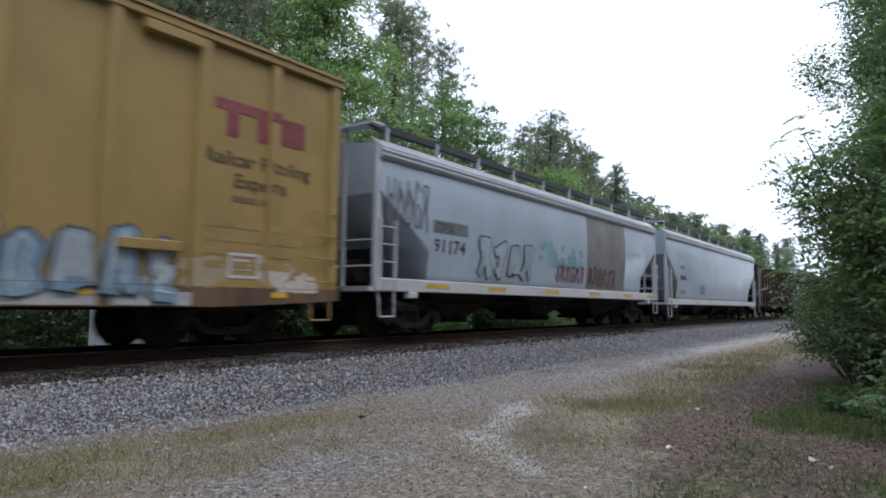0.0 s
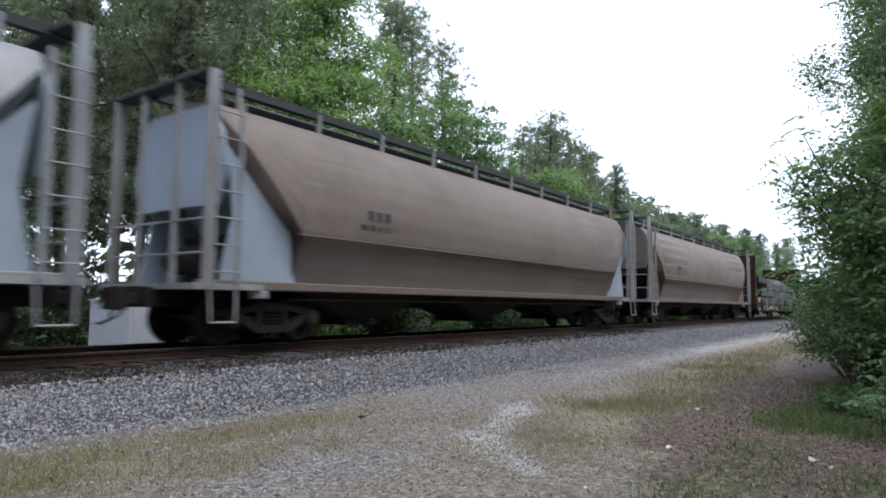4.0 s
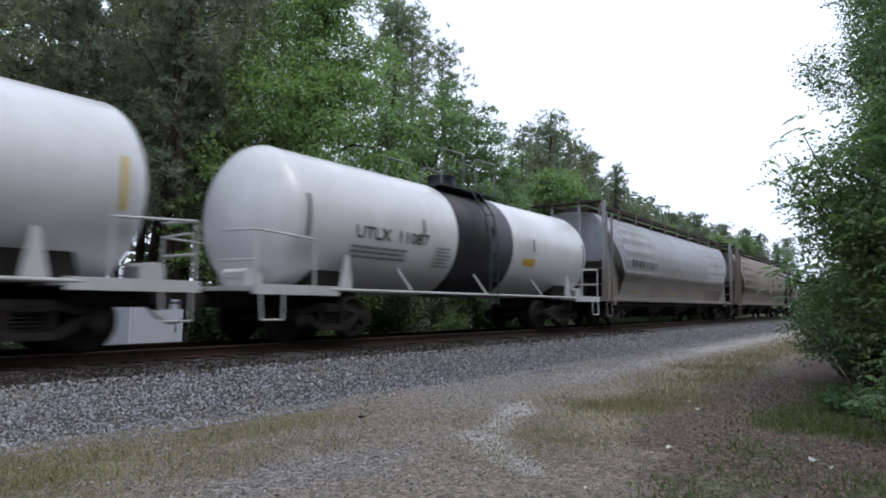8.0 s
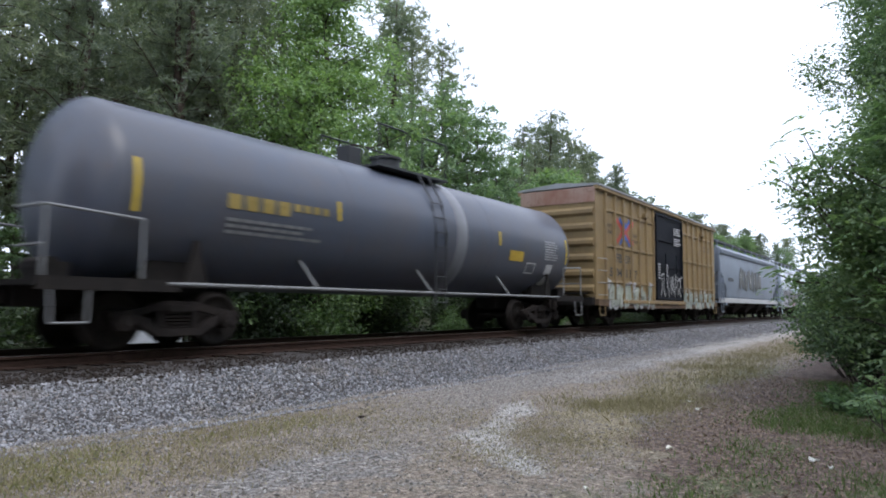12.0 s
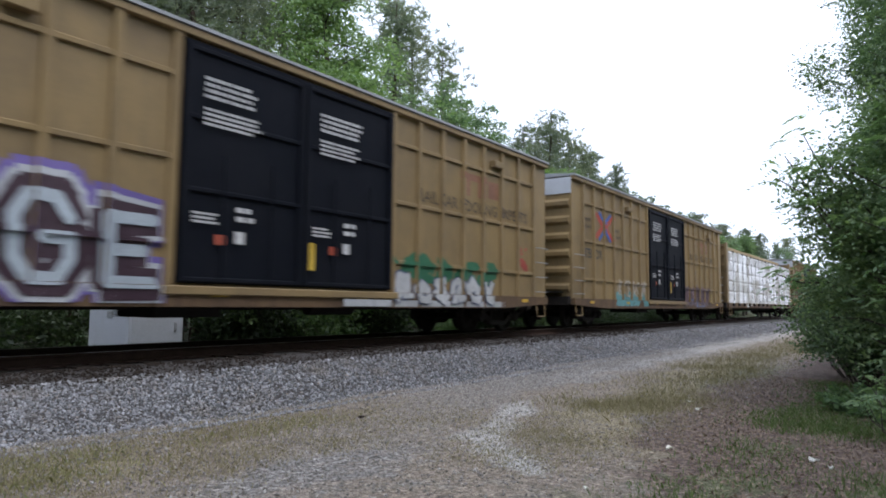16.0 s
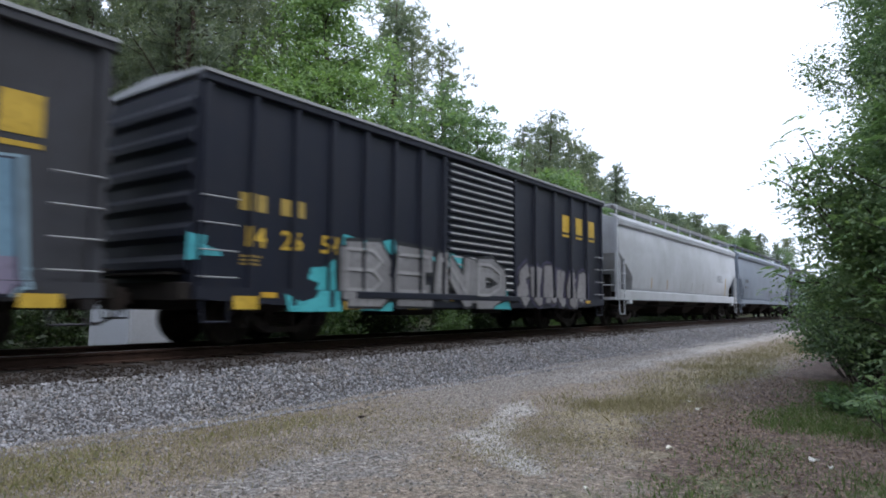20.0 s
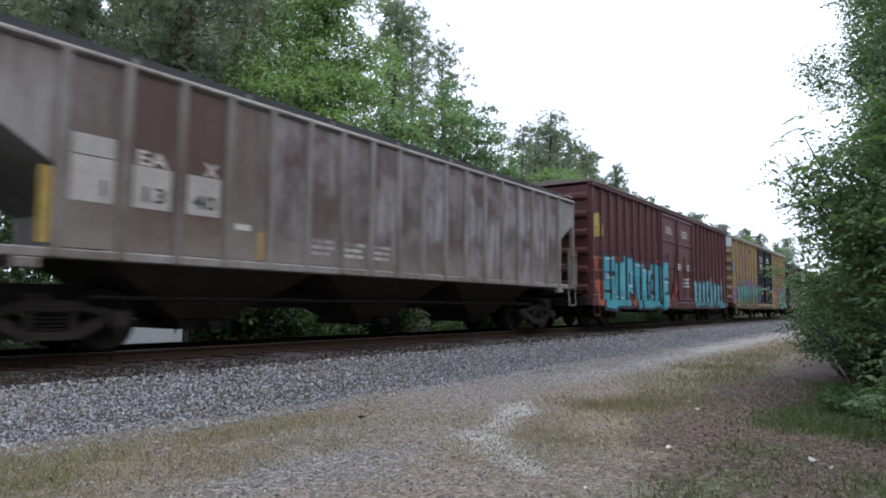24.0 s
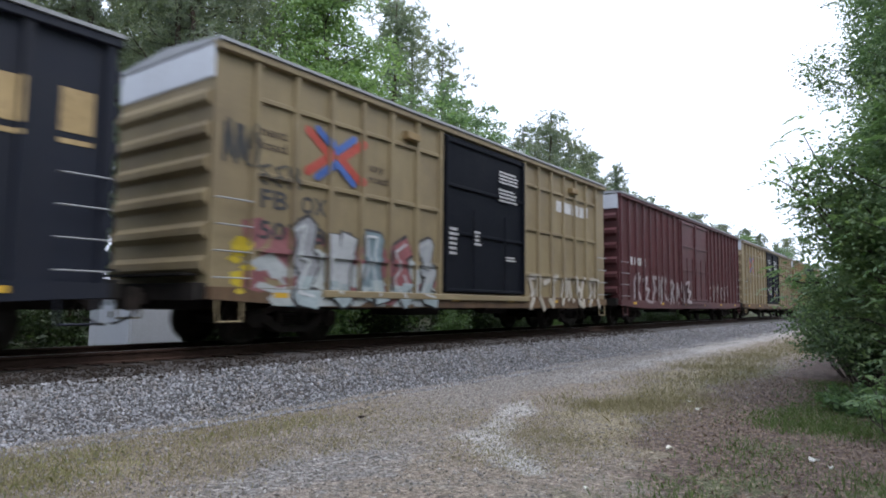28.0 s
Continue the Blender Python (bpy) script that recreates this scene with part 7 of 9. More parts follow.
def build_train():
    # 0 smooth yellow boxcar with the railcar slogan
    car, sk, hl = boxcar(0, "smooth-sided yellow boxcar with red mark and slogan", YEL2, 5.12, (-2.4, 2.4), 2, "plug", YEL2, 5, 5, (), 0.26, None, 6, roof_mat=YEL2, rung_mat=YEL2)
    write(car, sk, "Railcar Pooling", 6.85, 3.02, 0.33, STENCIL, 2.25, "dark slogan lettering")
    write(car, sk, "Experts", 7.45, 2.66, 0.33, STENCIL, 1.1, "dark slogan lettering")
    bars(car, sk, 7.42, 8.35, 2.33, 2.52, 1, tint((0.15, 0.10, 0.05)), 1, "dark web address as a bar", 2)
    red_mark(car, sk, 7.05, 3.50, 1.0, (0.175, 0.030, 0.034))
    splash(car, sk, 2.2, 6.4, 0.80, 1.45, 30, (0.20, 0.24, 0.27), 41, 0.20)
    throw_up(car, sk, "???????", 2.2, 6.5, 0.72, 1.74, [(0.30, 0.34, 0.38), (0.22, 0.28, 0.34), (0.34, 0.38, 0.42), (0.13, 0.22, 0.31), (0.28, 0.35, 0.40), (0.16, 0.26, 0.35), (0.32, 0.36, 0.40)], (0.045, 0.055, 0.075), 4, (0.15, 0.24, 0.32), None, None, None, 0.24, (0.42, 0.45, 0.48), "grey-blue sprayed letter shape")
    lay("paint_patch", [quad(0.5, 6.9, 0.70, 0.90)], tint((0.36, 0.36, 0.36)), car, sk, 0.003, "grey overspray along the sill")
    consist_block(car, sk, 7.4, 1.15, 0.6, 0.42)
    splash(car, sk, 8.0, 9.2, 0.95, 1.4, 16, (0.45, 0.40, 0.36), 3, 0.2)
    splash(car, sk, 6.5, 7.4, 1.0, 1.4, 9, (0.36, 0.30, 0.20), 8, 0.22)
    for x, z in ((5.75, 4.75), (5.5, 1.5)):
        part("door_stop", Shape().cbox(x, x + 0.95, -1.66, -1.5, z, z + 0.16), YEL2, car)
    bars(car, sk, 6.9, 9.0, 1.2, 2.1, 4, tint((0.30, 0.2, 0.08)), 9, "faint stencils", 5)
    # 1, 2 modern hoppers
    car, sk, hb = covered_hopper(1, "light blue-grey covered hopper with a dark patch and graffiti", BLUEHOP, True, 4.12, 3, sill_mat=WHITE, post_mat=WHITEHOP, knee=3.1, foot=1.75)
    lay("paint_patch", [quad(1.7, 5.2, 1.32, 3.8)], tint((0.16, 0.155, 0.15)), car, sk, 0.004, "dark grey repaint patch")
    lay("paint_patch", [quad(-6.95, -5.5, 2.42, 2.72)], tint((0.13, 0.14, 0.15)), car, sk, 0.004, "dark patch behind the letters")
    write(car, sk, "ITFX", -6.85, 2.46, 0.30, INK, 0.75, "black reporting letters")
    write(car, sk, "91174", -6.9, 1.98, 0.44, INK, 1.3, "black car number")
    throw_up(car, sk, "????", -5.1, -2.1, 1.38, 2.5, (0.30, 0.36, 0.42), (0.035, 0.045, 0.05), 21, None, None, None, None, 0.20, None, "grey sprayed letter shape with a dark rim")
    splash(car, sk, -1.7, 1.3, 1.95, 2.6, 26, (0.17, 0.30, 0.33), 22, 0.26)
    scrawl(car, sk, -8.6, -7.1, 2.4, 3.5, 5, (0.10, 0.10, 0.12), 6, 0.05)
    scrawl(car, sk, -0.6, 1.5, 1.5, 2.05, 6, (0.14, 0.03, 0.04), 7, 0.07)
    scrawl(car, sk, 1.8, 4.3, 1.4, 2.1, 6, (0.085, 0.035, 0.038), 8, 0.09)
    for x in (-7.2, -4.6, -1.4, 1.8, 5.0, 7.6):
        lay("reflector", [quad(x, x + 0.9, 1.12, 1.22)], GOLD, car, sk, 0.008, "yellow reflective strip")
    car, sk, hb = covered_hopper(2, "clean pale blue-grey covered hopper with white sill", BLUEHOP, True, 4.12, 4, sill=(0.86, 1.12), sill_mat=WHITE, post_mat=WHITEHOP, knee=3.1, foot=1.75)
    lay("paint_patch", [quad(-7.25, -6.2, 2.5, 2.75)], tint((0.34, 0.38, 0.42)), car, sk, 0.004, "pale patch behind the letters")
    write(car, sk, "WFRX", -7.15, 2.53, 0.28, INK, 0.85, "black reporting letters")
    write(car, sk, "85006", -7.15, 2.03, 0.32, INK, 1.0, "black car number")
    lay("spot", [[(-5.65 + a, 2.12 + b) for a, b in turned(12, 0.06)]], INK, car, sk, 0.01, "black round spot")
    for x in (-7.6, -5.3, -1.9):
        lay("reflector", [quad(x, x + 0.16, 1.2, 2.1 if x < -7 else 1.5)], tint((0.50, 0.40, 0.10)), car, sk, 0.008, "faded yellow upright strip")
    scrawl(car, sk, -3.6, -2.6, 1.4, 1.9, 4, (0.12, 0.20, 0.28), 5, 0.05)
    bars(car, sk, -6.9, -5.9, 1.35, 1.55, 3, GREYP, 3, "grey small print")
    # 3 gondola, 4 black tank
    gondola(3, "rusty brown ribbed gondola with white scrawls")
    car, sk, hl = tank_car(4, "black tank car with yellow strips and white print", TANKS, 1.46, 2.40, band=None, rail_mat=GREYP, name="tank_car")
    write(car, sk, "17146", -2.6, 2.35, 0.32, WHT, 1.0, "white car number")
    write(car, sk, "ADMX", -3.75, 2.35, 0.32, WHT, 1.0, "white reporting letters")
    bars(car, sk, -4.0, -1.6, 1.9, 2.2, 3, WHT, 4, "white small print", 6)
    bars(car, sk, 4.4, 5.5, 2.05, 2.75, 9, tint((0.36, 0.36, 0.38)), 5, "white test-date table", 6)
    scrawl(car, sk, -1.8, -0.6, 1.6, 2.2, 3, (0.5, 0.5, 0.5), 5, 0.04)
    lay("stencil_frame", [p for ln in ([(4.4, 1.5), (5.0, 1.5), (5.0, 1.75), (4.4, 1.75), (4.4, 1.5)],) for p in stroke(ln, 0.03)], WHT, car, sk, 0.01, "white stencil frame")
    # 5, 6, 7 curved hoppers
    for k, mat, lab in ((5, DUSTY, "dusty silver-grey curved-side covered hopper"), (6, BROWNHOP, "dirt-brown curved-side covered hopper"), (7, BROWNHOP, "brown dusty curved-side covered hopper with long creases")):
        car, sk, hb = covered_hopper(k, lab, mat, False, 4.16, 4 if k != 6 else 3, sill=(0.96, 1.12), post_mat=GALV if k == 5 else DUSTY, end_mat=BLUEHOP if k < 7 else mat)
        part("side_crease", Shape().cbox(-hb + 1.5, hb - 1.5, -1.562, -1.50, 1.985, 2.015, 0.008), mat, car)
        if k == 5:
            write(car, sk, "AEX", -5.5, 2.42, 0.24, INK, 0.62, "dark reporting letters")
            write(car, sk, "21487", -5.72, 2.14, 0.24, INK, 0.98, "dark car number")
            lay("reflector", [quad(-8.35, -8.18, 1.7, 2.6)], GOLD, car, sk, 0.01, "yellow upright strip")
            continue
        slab_mark(car, sk, -5.5, -4.8, 2.45, 2.65, INK, 3, 0.07, "dark reporting letters as blocks")
        bars(car, sk, -5.7, -4.7, 2.15, 2.35, 1, INK, k, "dark car number as bars", 5)
    # 8 flatcar, 9 to 11 light tanks
    bulkhead_flat(8, "rusty bulkhead flatcar stacked with dark steel tube")
    car, sk, hl = tank_car(9, "cream tank car with a wide black band", TANKC, 1.46, 2.42, 0.85, (-0.95, 3.15), BANDG, stripe=(0.16, 0.13, 0.04), domes=1)
    write(car, sk, "12197", -2.9, 2.05, 0.27, INK, 0.76, "black car number")
    write(car, sk, "UTLX", -4.07, 2.05, 0.28, INK, 0.98, "black reporting letters")
    bars(car, sk, -4.1, -2.4, 1.62, 1.9, 3, tint((0.22, 0.21, 0.19)), 5, "grey small print", 6)
    scrawl(car, sk, -2.3, -1.2, 1.5, 2.1, 4, (0.3, 0.28, 0.24), 8, 0.03)
    lay("placard", [quad(3.7, 4.2, 1.95, 2.15)], GOLD, car, sk, 0.01, "yellow placard")
    bars(car, sk, 4.5, 5.6, 1.9, 2.1, 1, GREYP, 3, "grey stencil blocks", 3)
    bars(car, sk, -5.9, -5.1, 2.4, 2.9, 6, GREYP, 3, "grey test-date table")
    car, sk, hl = tank_car(10, "white tank car with a red-brown band", TANKW, 1.46, 2.45, 0.85, (-0.1, 2.2), BANDR, stripe=(0.5, 0.36, 0.04))
    write(car, sk, "61010", -2.9, 2.2, 0.36, INK, 1.25, "black car number")
    write(car, sk, "PVSX", -4.35, 2.2, 0.36, INK, 1.15, "black reporting letters")
    lay("placard", [quad(3.0, 3.5, 2.0, 2.25)], GOLD, car, sk, 0.01, "yellow placard")
    bars(car, sk, 4.2, 5.6, 1.95, 2.75, 8, GREYP, 4, "grey test-date table", 7)
    bars(car, sk, -4.4, -2.4, 1.75, 2.05, 3, GREYP, 6, "grey small print", 6)
    car, sk, hl = tank_car(11, "white tank car with a black band", TANKW, 1.46, 2.42, 0.85, (-0.35, 2.35), BANDB, stripe=(0.10, 0.10, 0.09))
    write(car, sk, "11087", -2.65, 2.1, 0.36, INK, 1.15, "black car number")
    write(car, sk, "UTLX", -3.95, 2.1, 0.36, INK, 1.1, "black reporting letters")
    bars(car, sk, -4.0, -1.8, 1.65, 1.95, 3, GREYP, 7, "grey small print", 6)
    lay("placard", [quad(3.0, 3.7, 1.9, 2.1)], GOLD, car, sk, 0.01, "yellow placard")
    bars(car, sk, -1.2, -0.5, 1.6, 2.1, 6, GREYP, 9, "grey test-date table")
    # 12, 13 dusty hoppers
    for k, mat, lab in ((12, GREYDUST, "grey dusty curved-side covered hopper with brown lower side"), (13, BROWNHOP, "tan-brown dusty curved-side covered hopper")):
        car, sk, hb = covered_hopper(k, lab, mat, False, 4.20, 4, sill=(0.94, 1.10), post_mat=mat, end_mat=mat, walk_mat=MUDM)
        if k == 12:
            write(car, sk, "93817", -5.2, 2.30, 0.42, INK, 1.5, "dark car number")
        slab_mark(car, sk, -6.8 if k == 12 else -6.2, -5.4, 2.32, 2.6, INK, 4, 0.1, "dark reporting letters as blocks")
        if k == 13:
            lay("stain", [[(-0.37, 2.5), (0.5, 2.6), (0.9, 3.05), (0.16, 3.4), (-0.37, 3.3)], [(-2.0, 2.6), (-0.9, 2.5), (-0.6, 2.9), (-1.6, 3.05)]], tint((0.20, 0.155, 0.115)), car, sk, 0.004, "dark oily stain")
        for x in (-6.0, -1.0, 4.0) if k == 12 else ():
            lay("reflector", [quad(x, x + 0.7, 1.28, 1.36)], tint((0.30, 0.22, 0.05)), car, sk, 0.008, "dusty yellow reflective strip")
    # 14 to 16 black tanks
    for k, mat, lab, num in ((14, TANKB, "glossy black tank car with yellow strips", "9154"), (15, TANKS, "long black tank car with yellow strips", ""), (16, TANKG, "faded blue-black tank car with yellow lettering", "")):
        car, sk, hl = tank_car(k, lab, mat, 1.50, 2.46, 0.85, None, None, rail_mat=GREYP, domes=2 if k != 15 else 1)
        ink = WHT if k != 16 else tint((0.26, 0.19, 0.045))
        if not num:
            slab_mark(car, sk, *((-5.2, -3.9, 2.3, 2.55) if k == 16 else (-5.4, -4.4, 1.98, 2.18)), ink, 4, 0.09, "reporting letters as blocks")
        if num:
            write(car, sk, "TFOX", -5.2, 2.3, 0.34, ink, 1.0, "white reporting letters")
            write(car, sk, num, -3.75, 2.3, 0.34, ink, 0.9, "white car number")
        elif k == 15:
            write(car, sk, "60626", -4.3, 1.97, 0.22, ink, 1.03, "white car number")
        else:
            bars(car, sk, -3.8, -2.7, 2.3, 2.55, 1, ink, k, "car number as bars", 6)
        bars(car, sk, -5.2, -3.0, 1.85, 2.15, 3, GREYP, k, "grey small print", 7)
        lay("placard", [quad(3.95, 4.7, 2.0, 2.28)], GOLD, car, sk, 0.01, "yellow placard with small print")
        bars(car, sk, 4.02, 4.62, 2.04, 2.25, 4, INK, k + 1, "dark small print", 5)
        bars(car, sk, 6.0, 6.9, 2.1, 2.7, 8, tint((0.36, 0.36, 0.38)), k + 2, "white test-date table", 6)
        lay("stencil_frame", [p for ln in ([(5.0, 1.7), (5.5, 1.7), (5.5, 1.98), (5.0, 1.98), (5.0, 1.7)],) for p in stroke(ln, 0.04)], WHT, car, sk, 0.01, "white stencil frame")
        if k == 16:
            part("band_ring", Shape().loft([[(x, rr * math.cos(a * math.pi / 20), 2.46 + rr * math.sin(a * math.pi / 20)) for a in range(40)] for x, rr in ((1.0, 1.49), (1.05, 1.515), (1.45, 1.515), (1.5, 1.49))], True, False), paint("pale_ring_paint", (0.24, 0.25, 0.28), (0.12, 0.12, 0.13), 0.5, 0.03, 0.4), car, "raised ring round the shell")
            lay("placard", [[(6.4 + a, 1.45 + b) for a, b in ((0, -0.22), (0.22, 0), (0, 0.22), (-0.22, 0))], quad(6.2, 6.6, 1.7, 2.0)], WHT, car, sk, 0.012, "white diamond placard")
    # 17 short yellow boxcar with a rusted end plate
    car, sk, hl = short_yellow(17, "yellow boxcar with black doors and a rusted end plate", YEL, PLATER, (("FB", 1.82), ("OX", 2.75)), (("5", 1.2), ("04", 1.82), ("11", 2.75), ("7", 3.75)))
    graffiti(car, sk, -6.9, -2.2, 0.72, 1.6, 6, (0.33, 0.36, 0.30), (0.20, 0.22, 0.20), 31, back=(0.42, 0.42, 0.44), fat=0.22)
    graffiti(car, sk, 2.3, 7.6, 0.72, 1.5, 6, (0.30, 0.34, 0.30), (0.18, 0.2, 0.2), 32, back=(0.40, 0.38, 0.34), fat=0.22)
    bars(car, sk, 5.4, 7.5, 3.55, 3.9, 2, tint((0.16, 0.11, 0.06)), 6, "dark faded print", 5)
    scrawl(car, sk, -1.4, 1.8, 1.2, 2.2, 5, (0.5, 0.5, 0.5), 12, 0.05)
    # 18, 19 modern hoppers with graffiti
    car, sk, hb = covered_hopper(18, "pale grey covered hopper with grey lettering graffiti", DIMHOP, True, 4.10, 4, sill_mat=WHITE)
    graffiti(car, sk, -4.2, 2.6, 1.9, 3.1, 5, (0.16, 0.17, 0.17), (0.06, 0.06, 0.07), 41)
    slab_mark(car, sk, -7.0, -5.8, 2.3, 2.5, INK, 4, 0.1, "dark reporting letters as blocks")
    car, sk, hb = covered_hopper(19, "silver-grey covered hopper with large silver and green graffiti", SILVERHOP, True, 3.98, 3, sill=(0.82, 1.26), sill_mat=WHITE, post_mat=SILVERHOP)
    throw_up(car, sk, "?RTR", -6.4, -1.75, 0.84, 2.32, (0.27, 0.27, 0.285), (0.012, 0.012, 0.015), 42, None, None, None, None, 0.34, None, "silver sprayed block letter")
    throw_up(car, sk, "KUGER", -0.9, 3.75, 0.82, 2.25, (0.27, 0.27, 0.285), (0.012, 0.012, 0.015), 43, None, None, None, None, 0.34, None, "silver sprayed block letter")
    splash(car, sk, -1.7, -0.7, 0.9, 1.9, 16, (0.26, 0.03, 0.05), 44, 0.22)
    splash(car, sk, 3.6, 5.2, 0.9, 1.6, 10, (0.32, 0.04, 0.07), 45, 0.16)
    splash(car, sk, -4.5, 4.0, 2.1, 2.5, 12, (0.03, 0.20, 0.20), 46, 0.15)
    splash(car, sk, -3.0, 1.0, 2.2, 2.5, 5, (0.08, 0.36, 0.16), 47, 0.2)
    bars(car, sk, 5.0, 6.1, 2.2, 2.5, 4, GREYP, 5, "grey small print")
    consist_block(car, sk, 5.0, 1.6, 0.4, 0.35)
    # 20 black boxcar with a blue piece
    car, sk, hl = boxcar(20, "black boxcar with a blue and green graffiti piece", CHAR, 4.42, (-1.35, 2.0), 1, "ridged", CHAR, 7, 5, (), 0.14, None, 6, roof_mat=CHAR)
    splash(car, sk, -6.2, -1.8, 0.8, 2.2, 40, (0.22, 0.028, 0.028), 55, 0.20)
    throw_up(car, sk, "CEDE", -6.3, -1.72, 0.72, 2.40, (0.045, 0.23, 0.58), (0.012, 0.014, 0.018), 51, (0.12, 0.29, 0.33), (0.025, 0.27, 0.15), (0.10, 0.11, 0.12), None, 0.36, (0.30, 0.42, 0.50), "blue and green sprayed letter")
    heart = ([(-7.85, 2.15), (-7.25, 1.95), (-7.2, 1.35), (-7.6, 1.25)], [(-6.45, 2.15), (-7.05, 1.95), (-7.1, 1.35), (-6.7, 1.25)], [(-7.7, 1.4), (-6.6, 1.4), (-6.95, 0.72), (-7.35, 0.72)], [(-7.3, 1.6), (-7.0, 1.6), (-7.0, 1.3), (-7.3, 1.3)])
    lay("graffiti_outline", [[(-7.15 + (q[0] + 7.15) * 1.2, 1.4 + (q[1] - 1.4) * 1.2) for q in p] for p in heart], tint((0.40, 0.40, 0.43)), car, sk, 0.012, "pale sprayed outline of the red shape")
    lay("graffiti_fill", list(heart), tint((0.30, 0.022, 0.03)), car, sk, 0.03, "red sprayed shield shape")
    lay("graffiti_gleam", [p for ln in ([(-7.5, 1.9), (-7.3, 1.75), (-7.25, 1.4)], [(-6.8, 1.95), (-7.0, 1.75), (-7.02, 1.4)], [(-7.4, 1.15), (-6.9, 1.2)]) for p in stroke(ln, 0.07)], tint((0.45, 0.18, 0.2)), car, sk, 0.045, "pinkish sprayed strokes")
    splash(car, sk, 1.9, 8.1, 1.75, 2.25, 70, (0.36, 0.38, 0.05), 53, 0.26)
    throw_up(car, sk, "?????", 2.0, 8.0, 0.74, 2.0, (0.165, 0.155, 0.125), (0.045, 0.04, 0.035), 54, (0.055, 0.16, 0.125), None, None, None, 0.40, (0.28, 0.27, 0.23), "olive-grey sprayed letter shape")
    slab_mark(car, sk, 4.4, 7.2, 3.0, 3.5, GOLD, 3, 0.62, "yellow mark of plain blocks", True)
    slab_mark(car, sk, -5.8, -3.6, 2.35, 2.6, GOLD, 4, 0.25, "yellow reporting letters as blocks")
    # 21, 22 long yellow boxcars
    car, sk, hl = long_yellow(21, "long yellow boxcar with black doors and white-purple graffiti", YEL, roof_mat=GALV, digits=(("64", 0.92), ("18", 1.86), ("32", 2.80)))
    splash(car, sk, -8.2, -2.6, 0.8, 2.2, 26, (0.16, 0.12, 0.40), 66, 0.22)
    throw_up(car, sk, "N", -8.2, -6.9, 0.74, 1.75, (0.03, 0.015, 0.02), (0.48, 0.50, 0.53), 60, None, None, None, None, 0.22, None, "black sprayed letter edged in white")
    throw_up(car, sk, "POGE", -7.05, -2.45, 0.74, 2.25, (0.036, 0.013, 0.026), (0.44, 0.46, 0.50), 61, None, None, (0.15, 0.11, 0.34), None, 0.33, (0.38, 0.44, 0.50), "dark maroon sprayed letter with a pale blue core", 0.36)
    splash(car, sk, -9.2, -8.7, 2.7, 3.9, 14, (0.42, 0.43, 0.46), 67, 0.18)
    lay("placard", [quad(-8.75, -8.4, 0.75, 1.4)], GOLD, car, sk, 0.012, "yellow reflective panel")
    splash(car, sk, 2.75, 6.9, 1.25, 1.75, 34, (0.02, 0.13, 0.065), 68, 0.26)
    throw_up(car, sk, "??????", 2.7, 6.9, 0.72, 1.45, (0.46, 0.47, 0.49), (0.04, 0.06, 0.14), 62, None, None, None, None, 0.24, None, "white sprayed letter shape")
    lay("paint_patch", [quad(1.2, 7.3, 0.70, 0.84)], tint((0.40, 0.41, 0.43)), car, sk, 0.004, "white overspray along the sill")
    splash(car, sk, 8.2, 8.65, 1.75, 2.4, 9, (0.33, 0.05, 0.035), 69, 0.14)
    car, sk, hl = long_yellow(22, "long yellow boxcar with black doors and dull purple-blue graffiti", YEL)
    splash(car, sk, -5.9, -2.6, 0.78, 1.15, 30, (0.09, 0.26, 0.28), 63, 0.22)
    scrawl(car, sk, -5.6, -2.6, 1.15, 1.75, 7, (0.40, 0.36, 0.30), 65, 0.09)
    splash(car, sk, 2.75, 7.2, 0.80, 1.62, 60, (0.150, 0.092, 0.105), 640, 0.30)
    splash(car, sk, 3.9, 6.1, 0.78, 1.55, 34, (0.090, 0.150, 0.300), 641, 0.26)
    splash(car, sk, 3.0, 7.0, 0.80, 1.70, 26, (0.155, 0.130, 0.210), 642, 0.22)
    scrawl(car, sk, 2.7, 7.3, 0.80, 1.72, 8, (0.050, 0.030, 0.045), 643, 0.10)
    scrawl(car, sk, 3.2, 6.8, 0.86, 1.5, 7, (0.250, 0.170, 0.200), 644, 0.05)
    splash(car, sk, 5.9, 6.5, 0.85, 1.5, 8, (0.16, 0.045, 0.06), 645, 0.2)
    lay("placard", [quad(7.55, 7.85, 0.95, 1.45)], tint((0.36, 0.27, 0.04)), car, sk, 0.012, "faded yellow reflective panel")
    # 23 centre beam, 24 short yellow
    centrebeam(23, "yellow centre-beam flatcar loaded with white-wrapped lumber")
    car, sk, hl = short_yellow(24, "yellow boxcar with black doors and grey-black graffiti", YEL, PLATEW, digits=(("50", 0.92), ("68", 1.86), ("27", 2.80)), dcol=WHT, patch=tint((0.03, 0.035, 0.05)))
    write(car, sk, "RAIL CAR POOLING EXPERTS", 3.0, 3.12, 0.4, STENCIL, 4.8, "dark slogan lettering")
    red_mark(car, sk, 5.0, 3.50, 0.9, (0.30, 0.05, 0.035))
    splash(car, sk, 2.1, 7.9, 0.76, 1.45, 60, (0.24, 0.245, 0.25), 711, 0.30)
    splash(car, sk, 2.1, 7.8, 0.72, 1.0, 30, (0.33, 0.33, 0.33), 712, 0.22)
    throw_up(car, sk, "?????", 2.1, 7.9, 0.68, 1.90, (0.20, 0.21, 0.225), (0.055, 0.055, 0.06), 71, (0.25, 0.26, 0.27), None, (0.37, 0.37, 0.36), None, 0.38, (0.36, 0.37, 0.38), "grey sprayed letter shape with a white rim")
